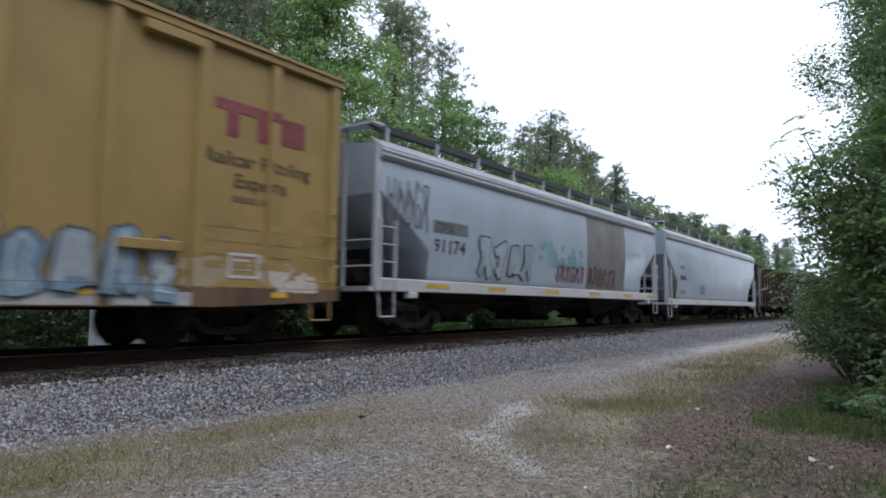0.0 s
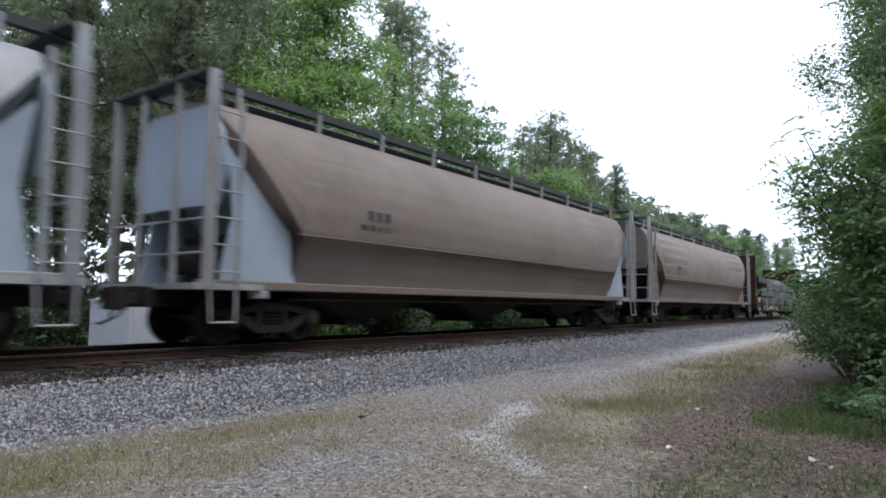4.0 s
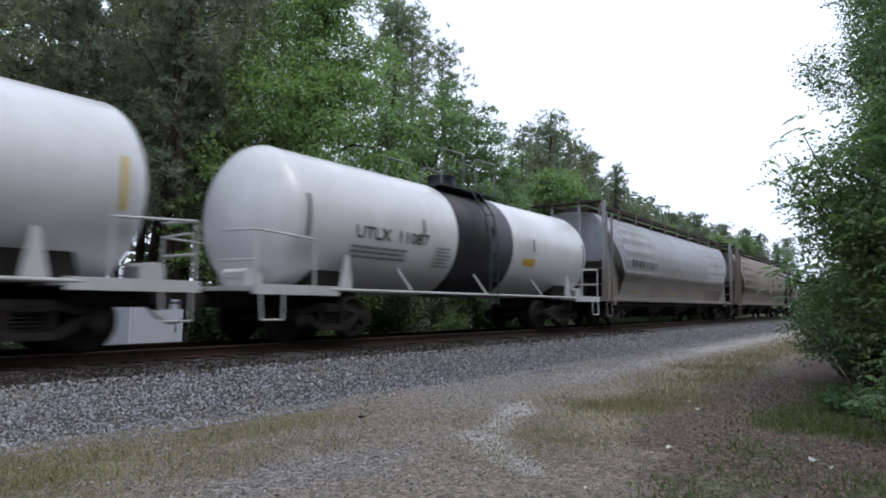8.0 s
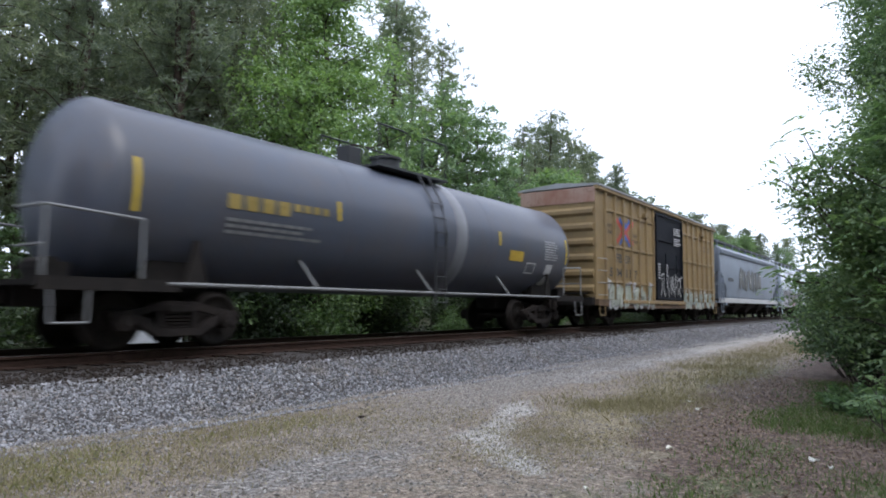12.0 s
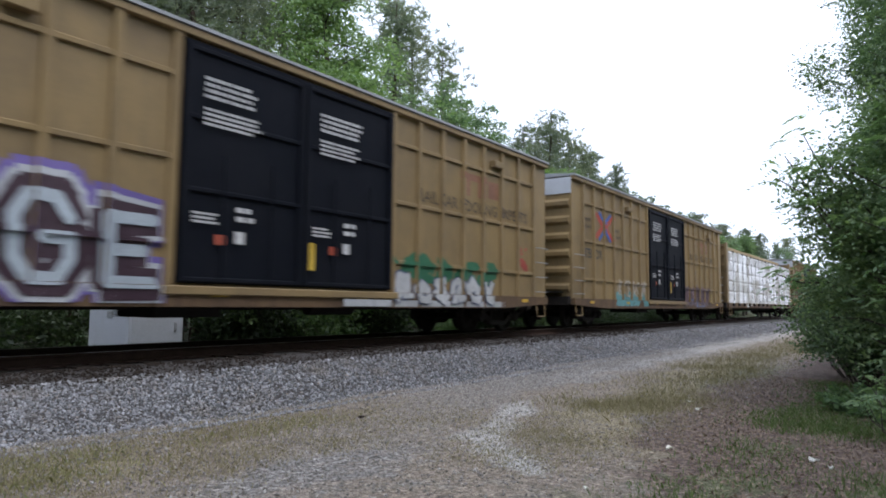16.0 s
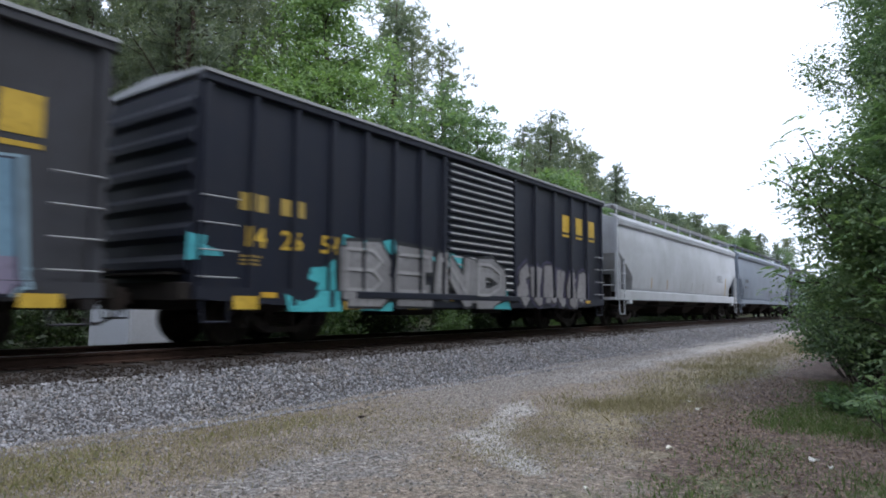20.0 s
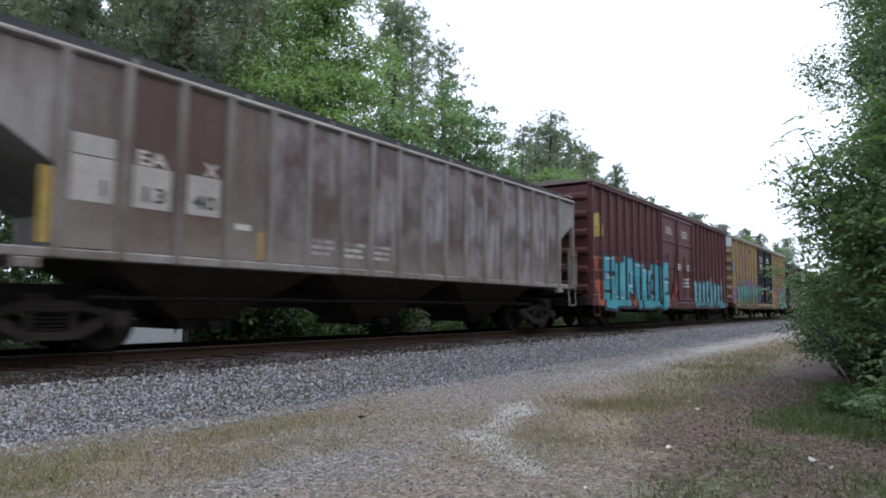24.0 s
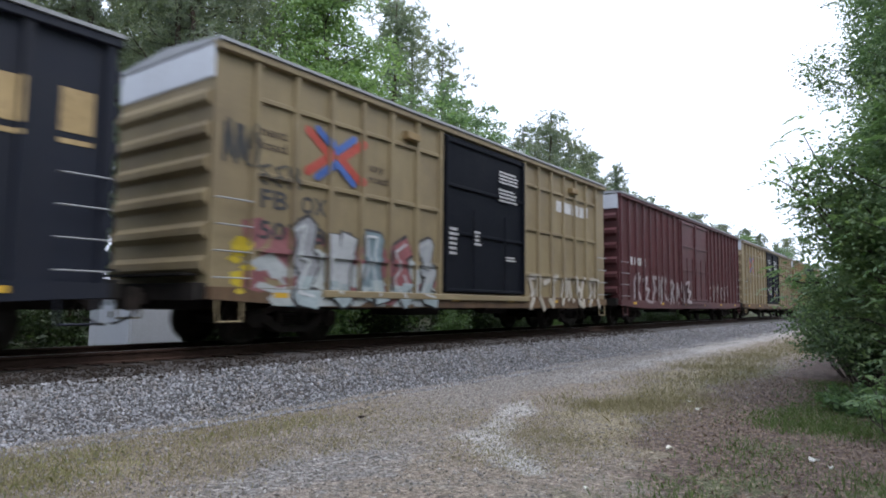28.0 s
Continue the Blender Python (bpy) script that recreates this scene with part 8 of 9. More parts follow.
    throw_up(car, sk, "LOOVER", -6.7, -2.15, 0.70, 1.82, (0.46, 0.22, 0.075), (0.05, 0.025, 0.07), 72, (0.36, 0.075, 0.05), None, (0.36, 0.33, 0.33), (0.15, 0.14, 0.32), 0.30, (0.50, 0.36, 0.18), "orange and red sprayed letter")
    lay("placard", [quad(-7.35, -6.95, 1.05, 1.55)], GOLD, car, sk, 0.07, "yellow reflective panel")
    throw_up(car, sk, "????", -1.6, 1.5, 1.0, 2.0, (0.13, 0.18, 0.19), (0.03, 0.04, 0.04), 73, (0.20, 0.24, 0.25), None, None, None, 0.3, None, "dull teal sprayed letter shape")
    # 25, 26 black boxcars
    car, sk, hl = boxcar(25, "grey-black boxcar with big blue-white graffiti", GRAYBOX, 4.42, (-1.1, 2.2), 1, "ridged", CHAR, 6, 4, (), 0.14, None, 8)
    splash(car, sk, -5.6, -1.4, 0.8, 2.6, 40, (0.05, 0.16, 0.26), 84, 0.32)
    throw_up(car, sk, "P", -5.3, -3.5, 0.85, 3.95, (0.24, 0.20, 0.32), (0.015, 0.02, 0.045), 81, (0.38, 0.27, 0.34), (0.14, 0.26, 0.40), (0.15, 0.33, 0.48), None, 0.15, (0.36, 0.46, 0.55), "light blue and pink sprayed letter")
    throw_up(car, sk, "AN", -3.5, -1.3, 0.85, 2.95, (0.15, 0.30, 0.44), (0.015, 0.02, 0.045), 85, (0.34, 0.24, 0.30), None, (0.16, 0.36, 0.44), None, 0.16, (0.42, 0.48, 0.55), "light blue sprayed letter")
    throw_up(car, sk, "SAN", 2.3, 6.9, 0.80, 2.55, (0.14, 0.26, 0.36), (0.02, 0.025, 0.05), 82, (0.20, 0.18, 0.26), None, (0.24, 0.36, 0.44), None, 0.24, (0.40, 0.46, 0.50), "blue and grey sprayed letter")
    splash(car, sk, -7.4, -5.4, 0.9, 2.2, 20, (0.32, 0.20, 0.30), 83, 0.22)
    slab_mark(car, sk, 4.4, 7.2, 2.85, 3.4, GOLD, 3, 0.62, "yellow mark of plain blocks", True)
    for x in (-6.9, -4.6, -2.6, 2.6, 5.0, 7.0):
        lay("placard", [quad(x, x + 0.5, 0.66, 0.84)], GOLD, car, sk, 0.02, "yellow reflective panel")
    car, sk, hl = boxcar(26, "dark navy boxcar with turquoise and grey graffiti", NAVY, 4.46, (-1.4, 1.72), 1, "ridged", NAVY, 7, 5, (), 0.14, None, 6)
    for x, dd in ((-7.2, "14"), (-6.36, "26"), (-5.42, "54")):
        write(car, sk, dd, x, 1.70, 0.48, GOLD, 0.52, "yellow car number")
    for x in (-7.25, -6.38):
        slab_mark(car, sk, x, x + 0.56, 2.30, 2.60, tint((0.34, 0.24, 0.05)), 2, 0.1, "yellow reporting letters as blocks")
    for x in (4.9, 5.9, 6.9):
        lay("emblem", [quad(x, x + 0.5, 2.95, 3.02)], GOLD, car, sk, 0.008, "yellow underline")
    slab_mark(car, sk, 4.9, 7.4, 3.1, 3.65, GOLD, 3, 0.5, "yellow mark of plain blocks")
    lay("graffiti_patch", [[(-6.2, 0.60), (-4.9, 0.60), (-4.95, 1.0), (-5.9, 0.78), (-6.3, 0.92)], [(-5.6, 0.80), (-4.95, 0.80), (-5.05, 1.62), (-5.2, 1.55)], [(-5.7, 1.2), (-5.3, 1.1), (-5.2, 1.45), (-5.62, 1.42)],
                           [(-4.85, 1.85), (-3.3, 1.80), (-3.35, 2.14), (-3.9, 2.0), (-4.8, 2.12)], [(-2.5, 1.78), (-1.7, 1.76), (-2.2, 2.06), (-2.55, 1.92)], [(-1.5, 1.62), (1.0, 1.60), (0.7, 1.88), (-0.4, 1.80), (-1.4, 2.0)],
                           [(0.4, 0.66), (1.5, 0.64), (1.3, 1.16), (0.7, 1.3)], [(-4.4, 0.62), (-3.4, 0.6), (-3.4, 0.8), (-4.4, 0.8)], [(-4.2, 1.2), (-3.6, 1.2), (-3.6, 1.4), (-4.2, 1.4)]], tint((0.05, 0.38, 0.42)), car, sk, 0.003, "patches of turquoise spray")
    throw_up(car, sk, "BEND", -4.95, 1.15, 0.66, 2.0, (0.20, 0.20, 0.21), (0.012, 0.014, 0.018), 92, None, None, None, None, 0.36, (0.30, 0.30, 0.31), "grey sprayed block letter")
    throw_up(car, sk, "??????", 1.9, 6.6, 0.66, 1.95, (0.20, 0.195, 0.205), (0.012, 0.012, 0.016), 93, None, None, (0.04, 0.035, 0.08), None, 0.28, None, "pale grey sprayed letter shape")
    lay("graffiti_patch", [[(-8.2, 1.4), (-8.0, 1.42), (-7.9, 1.8), (-8.18, 1.84)], [(-8.05, 1.48), (-7.55, 1.5), (-7.6, 1.6), (-7.95, 1.66)]], tint((0.06, 0.36, 0.42)), car, sk, 0.004, "patch of turquoise spray")
    for x in (-7.38, -4.85, -2.9):
        lay("placard", [quad(x, x + 0.5, 0.64, 0.86)], GOLD, car, sk, 0.02, "yellow reflective panel")
    bars(car, sk, -7.2, -6.7, 1.35, 1.55, 3, tint((0.25, 0.17, 0.04)), 9, "faint yellow stencils", 2)
    # 27 to 30 hoppers
    car, sk, hb = covered_hopper(27, "clean light grey covered hopper", WHITEHOP, True, 4.10, 4, sill=(1.0, 1.38), sill_mat=WHITEHOP, walk_mat=GREYP)
    for x in (-5.6, -3.5, -1.5, 0.4, 2.4):
        lay("reflector", [quad(x, x + 0.12, 1.5, 1.95)], tint((0.33, 0.24, 0.12) if x < -2 else (0.30, 0.31, 0.29)), car, sk, 0.008, "faded upright reflective strip")
    bars(car, sk, 5.2, 6.6, 2.1, 2.5, 5, GREYP, 3, "grey small print")
    lay("reflector", [quad(7.1, 7.25, 1.45, 2.4)], GOLD, car, sk, 0.008, "yellow upright strip")
    car, sk, hb = covered_hopper(28, "blue-grey covered hopper with faint tags", DIMHOP, True, 4.14, 4, sill=(1.0, 1.26), sill_mat=DIMHOP)
    slab_mark(car, sk, -7.5, -6.6, 2.35, 2.58, INK, 4, 0.1, "dark reporting letters as blocks")
    write(car, sk, "39", -7.6, 1.9, 0.34, INK, 0.45, "dark digits")
    bars(car, sk, -7.0, -6.5, 1.9, 2.14, 1, INK, 4, "car number as bars", 4)
    scrawl(car, sk, 0.0, 1.6, 1.5, 1.9, 4, (0.10, 0.12, 0.14), 7, 0.04)
    scrawl(car, sk, 3.6, 5.6, 1.5, 1.9, 5, (0.10, 0.12, 0.14), 8, 0.05)
    car, sk, hb = covered_hopper(29, "short grey-green two-bay covered hopper", DIMHOP, False, 4.12, 2, sill=(1.0, 1.16), post_mat=GREYP)
    car, sk, hb = covered_hopper(30, "rust-streaked pale covered hopper with brown stains", REDHOP, False, 4.10, 3, sill=(0.96, 1.12), post_mat=GREYP)
    part("side_crease", Shape().cbox(-hb + 1.5, hb - 1.5, -1.562, -1.50, 1.985, 2.015, 0.008), REDHOP, car)
    scrawl(car, sk, 1.2, 5.0, 1.25, 1.9, 6, (0.09, 0.06, 0.05), 9, 0.035)
    # 31 ribbed hopper
    car, sk, hb = covered_hopper(31, "rust-stained grey ribbed covered hopper", RIBHOP, True, 4.20, 3, sill=(1.30, 1.44), knee=3.4, foot=2.1, ribs=18, post_mat=RIBHOP, end_mat=MUDM)
    pxs = [-hb + 1.45 + i * (2 * hb - 2.55) / 17 for i in range(18)]
    side_panels(car, pxs[:2], -1.54, 1.46, 4.06, MIXPANEL, 0.075, "grey-brown side panel")
    side_panels(car, pxs[1:4], -1.54, 1.46, 4.06, RUSTPANEL, 0.075, "rust-brown side panel with pale dust")
    side_panels(car, pxs[3:5], -1.54, 1.46, 4.06, MIXPANEL, 0.075, "grey-brown side panel")
    side_panels(car, pxs[4:], -1.54, 1.46, 4.06, RIBPANEL, 0.075)
    own = [p + SHIFT[0] for p in pxs]
    for i, word in ((0, "1"), (1, "13"), (2, "40")):
        lay("paint_patch", [quad(own[i] + 0.13, own[i + 1] - 0.14, 2.10, 2.72)], tint((0.36, 0.34, 0.32)), car, sk, 0.012, "pale patch under stencils")
        write(car, sk, word, own[i] + (0.22 if i else 0.48), 2.20, 0.32, INK, 0.42 if i else 0.12, "dark car number", proud=0.018)
    lay("paint_patch", [quad(own[0] + 0.13, own[1] - 0.14, 2.74, 3.02)], tint((0.32, 0.305, 0.29)), car, sk, 0.012, "pale worn patch")
    for i, word in ((1, "EA"), (2, "X")):
        write(car, sk, word, own[i] + (0.16 if i == 1 else 0.42), 2.74, 0.30, tint((0.50, 0.47, 0.44)), 0.5 if i == 1 else 0.25, "pale reporting letters", proud=0.012)
    lay("reflector", [quad(own[0] - 0.24, own[0] - 0.08, 1.5, 2.5)], tint((0.36, 0.25, 0.06)), car, sk, 0.012, "faded yellow upright strip")
    lay("reflector", [quad(own[4] - 0.24, own[4] - 0.10, 1.48, 1.95)], tint((0.30, 0.20, 0.07)), car, sk, 0.012, "faded orange upright strip")
    lay("placard", [quad(own[3] + 0.16, own[3] + 0.46, 1.95, 2.05)], tint((0.46, 0.45, 0.43)), car, sk, 0.012, "small white sticker")
    for i in range(5, 8):
        bars(car, sk, own[i] + 0.12, own[i + 1] - 0.14, 1.6, 1.95, 3, tint((0.36, 0.35, 0.35)), i, "pale worn stencils", 2)
    # 32 maroon boxcar
    car, sk, hl = boxcar(32, "dark red boxcar with turquoise graffiti", MAROON, 5.12, (-2.45, 2.5), 2, "plug", MAROON, 9, 9, (), 0.12, None, 6, roof_mat=BROWNHOP, rung_mat=GREYP)
    for i in range(2):
        bars(car, sk, -1.9 + 2.4 * i, -0.9 + 2.4 * i, 3.95, 4.3, 3, WHT, 4 + i, "white door instructions")
        bars(car, sk, -0.2 + 1.4 * i, 0.4 + 1.4 * i, 2.4, 2.75, 3, WHT, 8 + i, "white door stencils", 2)
    bars(car, sk, 0.6, 1.7, 1.6, 2.1, 3, WHT, 12, "white door stencils", 4)
    splash(car, sk, -9.3, -1.6, 0.8, 2.45, 60, (0.34, 0.075, 0.035), 104, 0.30)
    slab_piece(car, sk, -8.6, -1.7, 0.72, 2.5, [(0.05, 0.33, 0.42), (0.06, 0.36, 0.44), (0.05, 0.34, 0.42), (0.05, 0.32, 0.42), (0.06, 0.36, 0.45), (0.05, 0.33, 0.42), (0.05, 0.35, 0.43)], (0.012, 0.025, 0.06), 101, (0.04, 0.30, 0.37), None, "turquoise sprayed block letters")
    splash(car, sk, -9.4, -8.9, 3.0, 4.0, 12, (0.34, 0.28, 0.06), 105, 0.2)
    splash(car, sk, -2.4, -0.5, 0.75, 1.7, 22, (0.22, 0.022, 0.02), 102, 0.22)
    throw_up(car, sk, "SMORE", 2.5, 8.6, 0.72, 2.05, (0.06, 0.37, 0.46), (0.015, 0.03, 0.06), 103, (0.04, 0.25, 0.31), None, None, (0.27, 0.205, 0.14), 0.34, (0.30, 0.48, 0.52), "turquoise sprayed letter")
    # 33 long yellow with teal and pink
    car, sk, hl = long_yellow(33, "long yellow boxcar with teal and red graffiti", YEL)
    splash(car, sk, -9.0, -2.2, 1.7, 2.35, 20, (0.30, 0.08, 0.16), 117, 0.22)
    throw_up(car, sk, "??????", -8.8, -2.1, 0.72, 2.3, (0.05, 0.35, 0.38), (0.02, 0.03, 0.06), 111, (0.13, 0.20, 0.08), (0.05, 0.26, 0.26), None, (0.12, 0.085, 0.30), 0.42, None, "teal to green sprayed letter shape")
    lay("paint_patch", [quad(-9.5, -9.1, 2.9, 3.5)], tint((0.05, 0.14, 0.38)), car, sk, 0.006, "patch of blue spray")
    splash(car, sk, -9.6, -8.4, 0.8, 1.9, 14, (0.28, 0.10, 0.24), 112, 0.3)
    throw_up(car, sk, "????", 2.8, 6.2, 0.7, 2.15, [(0.44, 0.36, 0.05), (0.46, 0.26, 0.12), (0.40, 0.05, 0.07), (0.32, 0.04, 0.11)], (0.02, 0.015, 0.03), 113, (0.40, 0.12, 0.08), None, None, (0.19, 0.16, 0.42), 0.44, None, "yellow, orange and red sprayed letter shape")
    throw_up(car, sk, "???", 6.1, 9.0, 0.7, 2.15, [(0.05, 0.33, 0.40), (0.04, 0.36, 0.42), (0.05, 0.38, 0.40)], (0.02, 0.015, 0.03), 114, (0.06, 0.42, 0.44), None, None, (0.19, 0.16, 0.42), 0.44, None, "turquoise sprayed letter shape")
    splash(car, sk, 2.5, 3.1, 0.75, 1.9, 14, (0.42, 0.34, 0.05), 115, 0.13)
    splash(car, sk, -2.6, -0.2, 0.75, 1.15, 22, (0.26, 0.03, 0.08), 116, 0.14)
    # 34 green boxcar
    car, sk, hl = boxcar(34, "rust-mottled green boxcar with a pinkish ridged door", GREENBOX, 4.50, (-1.42, 1.85), 1, "ridged", paint("faded_red_door_paint", (0.22, 0.09, 0.075), (0.12, 0.06, 0.05), 0.6, 0.2), 5, 5, (), 0.15, PLATEG, 7, roof_mat=CHAR, plate_label="green end plate")
    edges = [-hl + 0.12 + j * (-1.42 - SHIFT[0] - 0.12 + hl - 0.06) / 5 for j in range(5)] + [-1.52 - SHIFT[0]]
    side_panels(car, edges, -1.5, 1.02, 4.32, GREENPANEL, 0.08)
    edges = [1.95 - SHIFT[0]] + sorted(hl - 0.12 - j * (hl - 1.85 + SHIFT[0] - 0.22) / 5 for j in range(5))
    side_panels(car, edges, -1.5, 1.02, 4.32, GREENPANEL, 0.08)
    lay("paint_patch", [quad(-4.88, -3.87, 1.35, 2.7)], tint((0.27, 0.26, 0.23)), car, sk, 0.012, "pale primer patch")
    lay("paint_patch", [quad(-5.95, -5.0, 1.9, 2.7)], tint((0.03, 0.20, 0.14)), car, sk, 0.012, "green painted panel")
    lay("paint_patch", [quad(-7.05, -6.05, 1.95, 2.7)], tint((0.03, 0.18, 0.13)), car, sk, 0.012, "green painted panel")
    write(car, sk, "7735", -6.95, 2.05, 0.26, WHT, 0.75, "white car number", proud=0.02)
    write(car, sk, "LRS", -6.95, 2.38, 0.26, WHT, 0.6, "white reporting letters", proud=0.02)
    graffiti(car, sk, -7.2, -1.5, 0.74, 1.85, 6, (0.155, 0.145, 0.130), (0.045, 0.045, 0.045), 121, (0.13, 0.12, 0.11), (0.08, 0.08, 0.075), fat=0.3)
    splash(car, sk, -6.2, -1.6, 0.74, 0.95, 10, (0.03, 0.20, 0.15), 124, 0.2)
    graffiti(car, sk, 2.1, 5.0, 0.80, 2.15, 3, (0.27, 0.26, 0.25), (0.05, 0.05, 0.05), 122, (0.17, 0.165, 0.16), (0.06, 0.062, 0.06), 0.36, "off-white sprayed round letters")
    graffiti(car, sk, 5.0, 7.3, 0.80, 2.0, 2, (0.082, 0.082, 0.080), (0.03, 0.032, 0.033), 125, (0.12, 0.115, 0.11), (0.045, 0.047, 0.047), 0.30, "smudged grey sprayed letters")
    lay("placard", [quad(4.6, 4.9, 1.85, 2.05)], tint((0.40, 0.42, 0.44)), car, sk, 0.08, "pale sticker")
    splash(car, sk, 2.6, 6.0, 0.74, 0.95, 10, (0.04, 0.24, 0.17), 123, 0.15)
    consist_block(car, sk, 5.2, 1.35, 0.6, 0.4)
    lay("placard", [quad(6.9, 7.4, 0.7, 0.95), quad(-7.4, -6.9, 0.7, 0.95)], GOLD, car, sk, 0.02, "yellow reflective panel")
    # 35 long navy boxcar
    car, sk, hl = boxcar(35, "long dark blue boxcar with white graffiti", NAVY, 4.50, (-1.45, 1.85), 1, "plug", NAVY, 9, 7, (), 0.12, None, 6)
    for x, dd in ((-8.75, "15"), (-7.72, "01"), (-6.72, "83")):
        write(car, sk, dd, x, 1.85, 0.42, WHT, 0.6, "white car number")
    slab_mark(car, sk, -8.75, -6.7, 2.4, 2.65, WHT, 4, 0.25, "white reporting letters as blocks")
    slab_mark(car, sk, 7.0, 9.2, 3.0, 3.6, tint((0.42, 0.30, 0.14)), 3, 0.45, "tan mark of plain blocks", True)
    splash(car, sk, -6.6, -1.7, 0.9, 2.0, 24, (0.07, 0.17, 0.24), 136, 0.3)
    throw_up(car, sk, "?????", -6.5, -1.8, 0.70, 2.15, [(0.36, 0.34, 0.35), (0.37, 0.36, 0.37), (0.34, 0.33, 0.34), (0.36, 0.34, 0.33), (0.36, 0.36, 0.37)], (0.03, 0.03, 0.04), 131, (0.36, 0.32, 0.30), None, None, None, 0.42, None, "white sprayed letter shape")
    lay("paint_patch", [quad(-6.85, -5.95, 1.72, 2.40)], INK, car, sk, 0.003, "black patch under a number")
    throw_up(car, sk, "?????", 2.1, 7.2, 0.70, 2.0, [(0.40, 0.40, 0.41), (0.24, 0.36, 0.38), (0.40, 0.40, 0.41), (0.26, 0.34, 0.36), (0.34, 0.34, 0.35)], (0.05, 0.06, 0.08), 132, None, None, None, None, 0.38, None, "white sprayed letter shape")
    scrawl(car, sk, -9.3, -8.5, 2.5, 3.5, 3, (0.17, 0.18, 0.21), 13, 0.035)
    splash(car, sk, -6.4, -1.8, 0.78, 1.75, 40, (0.27, 0.25, 0.25), 137, 0.24)
    splash(car, sk, 2.2, 7.1, 0.78, 1.7, 36, (0.25, 0.27, 0.28), 138, 0.24)
    splash(car, sk, -9.3, -8.8, 1.2, 1.5, 5, (0.10, 0.28, 0.36), 133, 0.2)
    for x in (-8.9, -5.7, -2.6):
        lay("placard", [quad(x, x + 0.55, 0.68, 0.92)], GOLD, car, sk, 0.02, "yellow reflective panel")
    # 36 short yellow, 37 maroon, 38 yellow, 39 yellow
    car, sk, hl = short_yellow(36, "tan-yellow boxcar with black doors and red-white graffiti", TAN, PLATEW, digits=(("50", 0.92), ("53", 1.86), ("9", 2.95)), dcol=INK)
    splash(car, sk, -7.2, -2.1, 0.75, 2.0, 34, (0.22, 0.08, 0.09), 146, 0.30)
    splash(car, sk, -7.0, -2.1, 0.72, 1.6, 64, (0.36, 0.39, 0.40), 147, 0.28)
    throw_up(car, sk, "?????", -6.6, -2.0, 0.64, 2.3, [(0.25, 0.26, 0.28), (0.42, 0.44, 0.46), (0.14, 0.20, 0.23), (0.27, 0.09, 0.10), (0.36, 0.38, 0.40)], (0.03, 0.028, 0.032), 141, (0.30, 0.36, 0.38), None, None, None, 0.24, (0.46, 0.48, 0.50), "white, grey and red sprayed letter shape")
    splash(car, sk, -7.4, -2.2, 0.8, 1.9, 16, (0.24, 0.10, 0.11), 142, 0.16)
    splash(car, sk, -6.5, -3.0, 0.7, 1.2, 9, (0.10, 0.30, 0.42), 145, 0.13)
    splash(car, sk, -7.6, -7.2, 0.9, 1.9, 8, (0.50, 0.38, 0.02), 143, 0.14)
    graffiti(car, sk, 2.2, 7.4, 0.66, 1.75, 5, (0.44, 0.40, 0.34), (0.26, 0.22, 0.17), 144, fat=0.14)
    scrawl(car, sk, -7.9, -7.2, 3.0, 3.8, 3, (0.03, 0.03, 0.03), 15, 0.06)
    scrawl(car, sk, -7.2, -6.2, 2.8, 3.2, 3, (0.03, 0.03, 0.03), 16, 0.05)
    slab_mark(car, sk, 4.2, 6.4, 3.7, 4.05, WHT, 4, 0.1, "white block mark with dark edge")
    car, sk, hl = boxcar(37, "dark red boxcar with white scrawled graffiti", MAROON, 5.10, (-2.3, 2.5), 2, "plug", MAROON, 9, 9, (), 0.12, PLATEW, 6)
    graffiti(car, sk, -8.6, -0.9, 0.9, 2.1, 7, (0.32, 0.28, 0.29), (0.15, 0.09, 0.09), 151, fat=0.12)
    scrawl(car, sk, 3.0, 7.0, 1.1, 2.0, 5, (0.35, 0.32, 0.32), 17, 0.08)
    slab_mark(car, sk, -8.8, -7.0, 2.4, 2.7, WHT, 4, 0.2, "white reporting letters as blocks")
    long_yellow(38, "long faded yellow boxcar with black doors", TAN, slogan=False)
    long_yellow(39, "long yellow boxcar with black doors", YEL, slogan=False)


build_train()

# ---- trees and undergrowth ----
def leaves(centres, size, rng, flat=0.5, long=1.7):
    """Bent four-sided leaves round the given points: one quad each, random in turn and size."""
    n = len(centres)
    a, b = rng.normal(size=(2, n, 3))
    a[:, 2] *= flat
    a /= np.linalg.norm(a, axis=1, keepdims=True)
    b -= (a * b).sum(1, keepdims=True) * a
    b /= np.linalg.norm(b, axis=1, keepdims=True)
    s = size * rng.uniform(0.55, 1.2, (n, 1))
    pts = np.stack([centres - a * s * long / 2, centres + b * s * 0.5 - a * s * 0.1, centres + a * s * long / 2, centres - b * s * 0.5 - a * s * 0.1], 1)
    return pts.reshape(-1, 3), np.arange(4 * n).reshape(n, 4)


def limb(s, a, b, r0, r1, rng, k=6, bends=3, wob=0.12):
    """A tapered, slightly crooked limb; the points along it."""
    a, b = np.array(a, float), np.array(b, float)
    pts = [a + (b - a) * i / bends + (rng.normal(size=3) * wob * np.linalg.norm(b - a) / bends if 0 < i < bends else 0) for i in range(bends + 1)]
    rad = [r0 + (r1 - r0) * i / bends for i in range(bends + 1)]
    for p, q, u, w in zip(pts, pts[1:], rad, rad[1:]):
        s.cyl(p, q, u, k, w)
    return pts


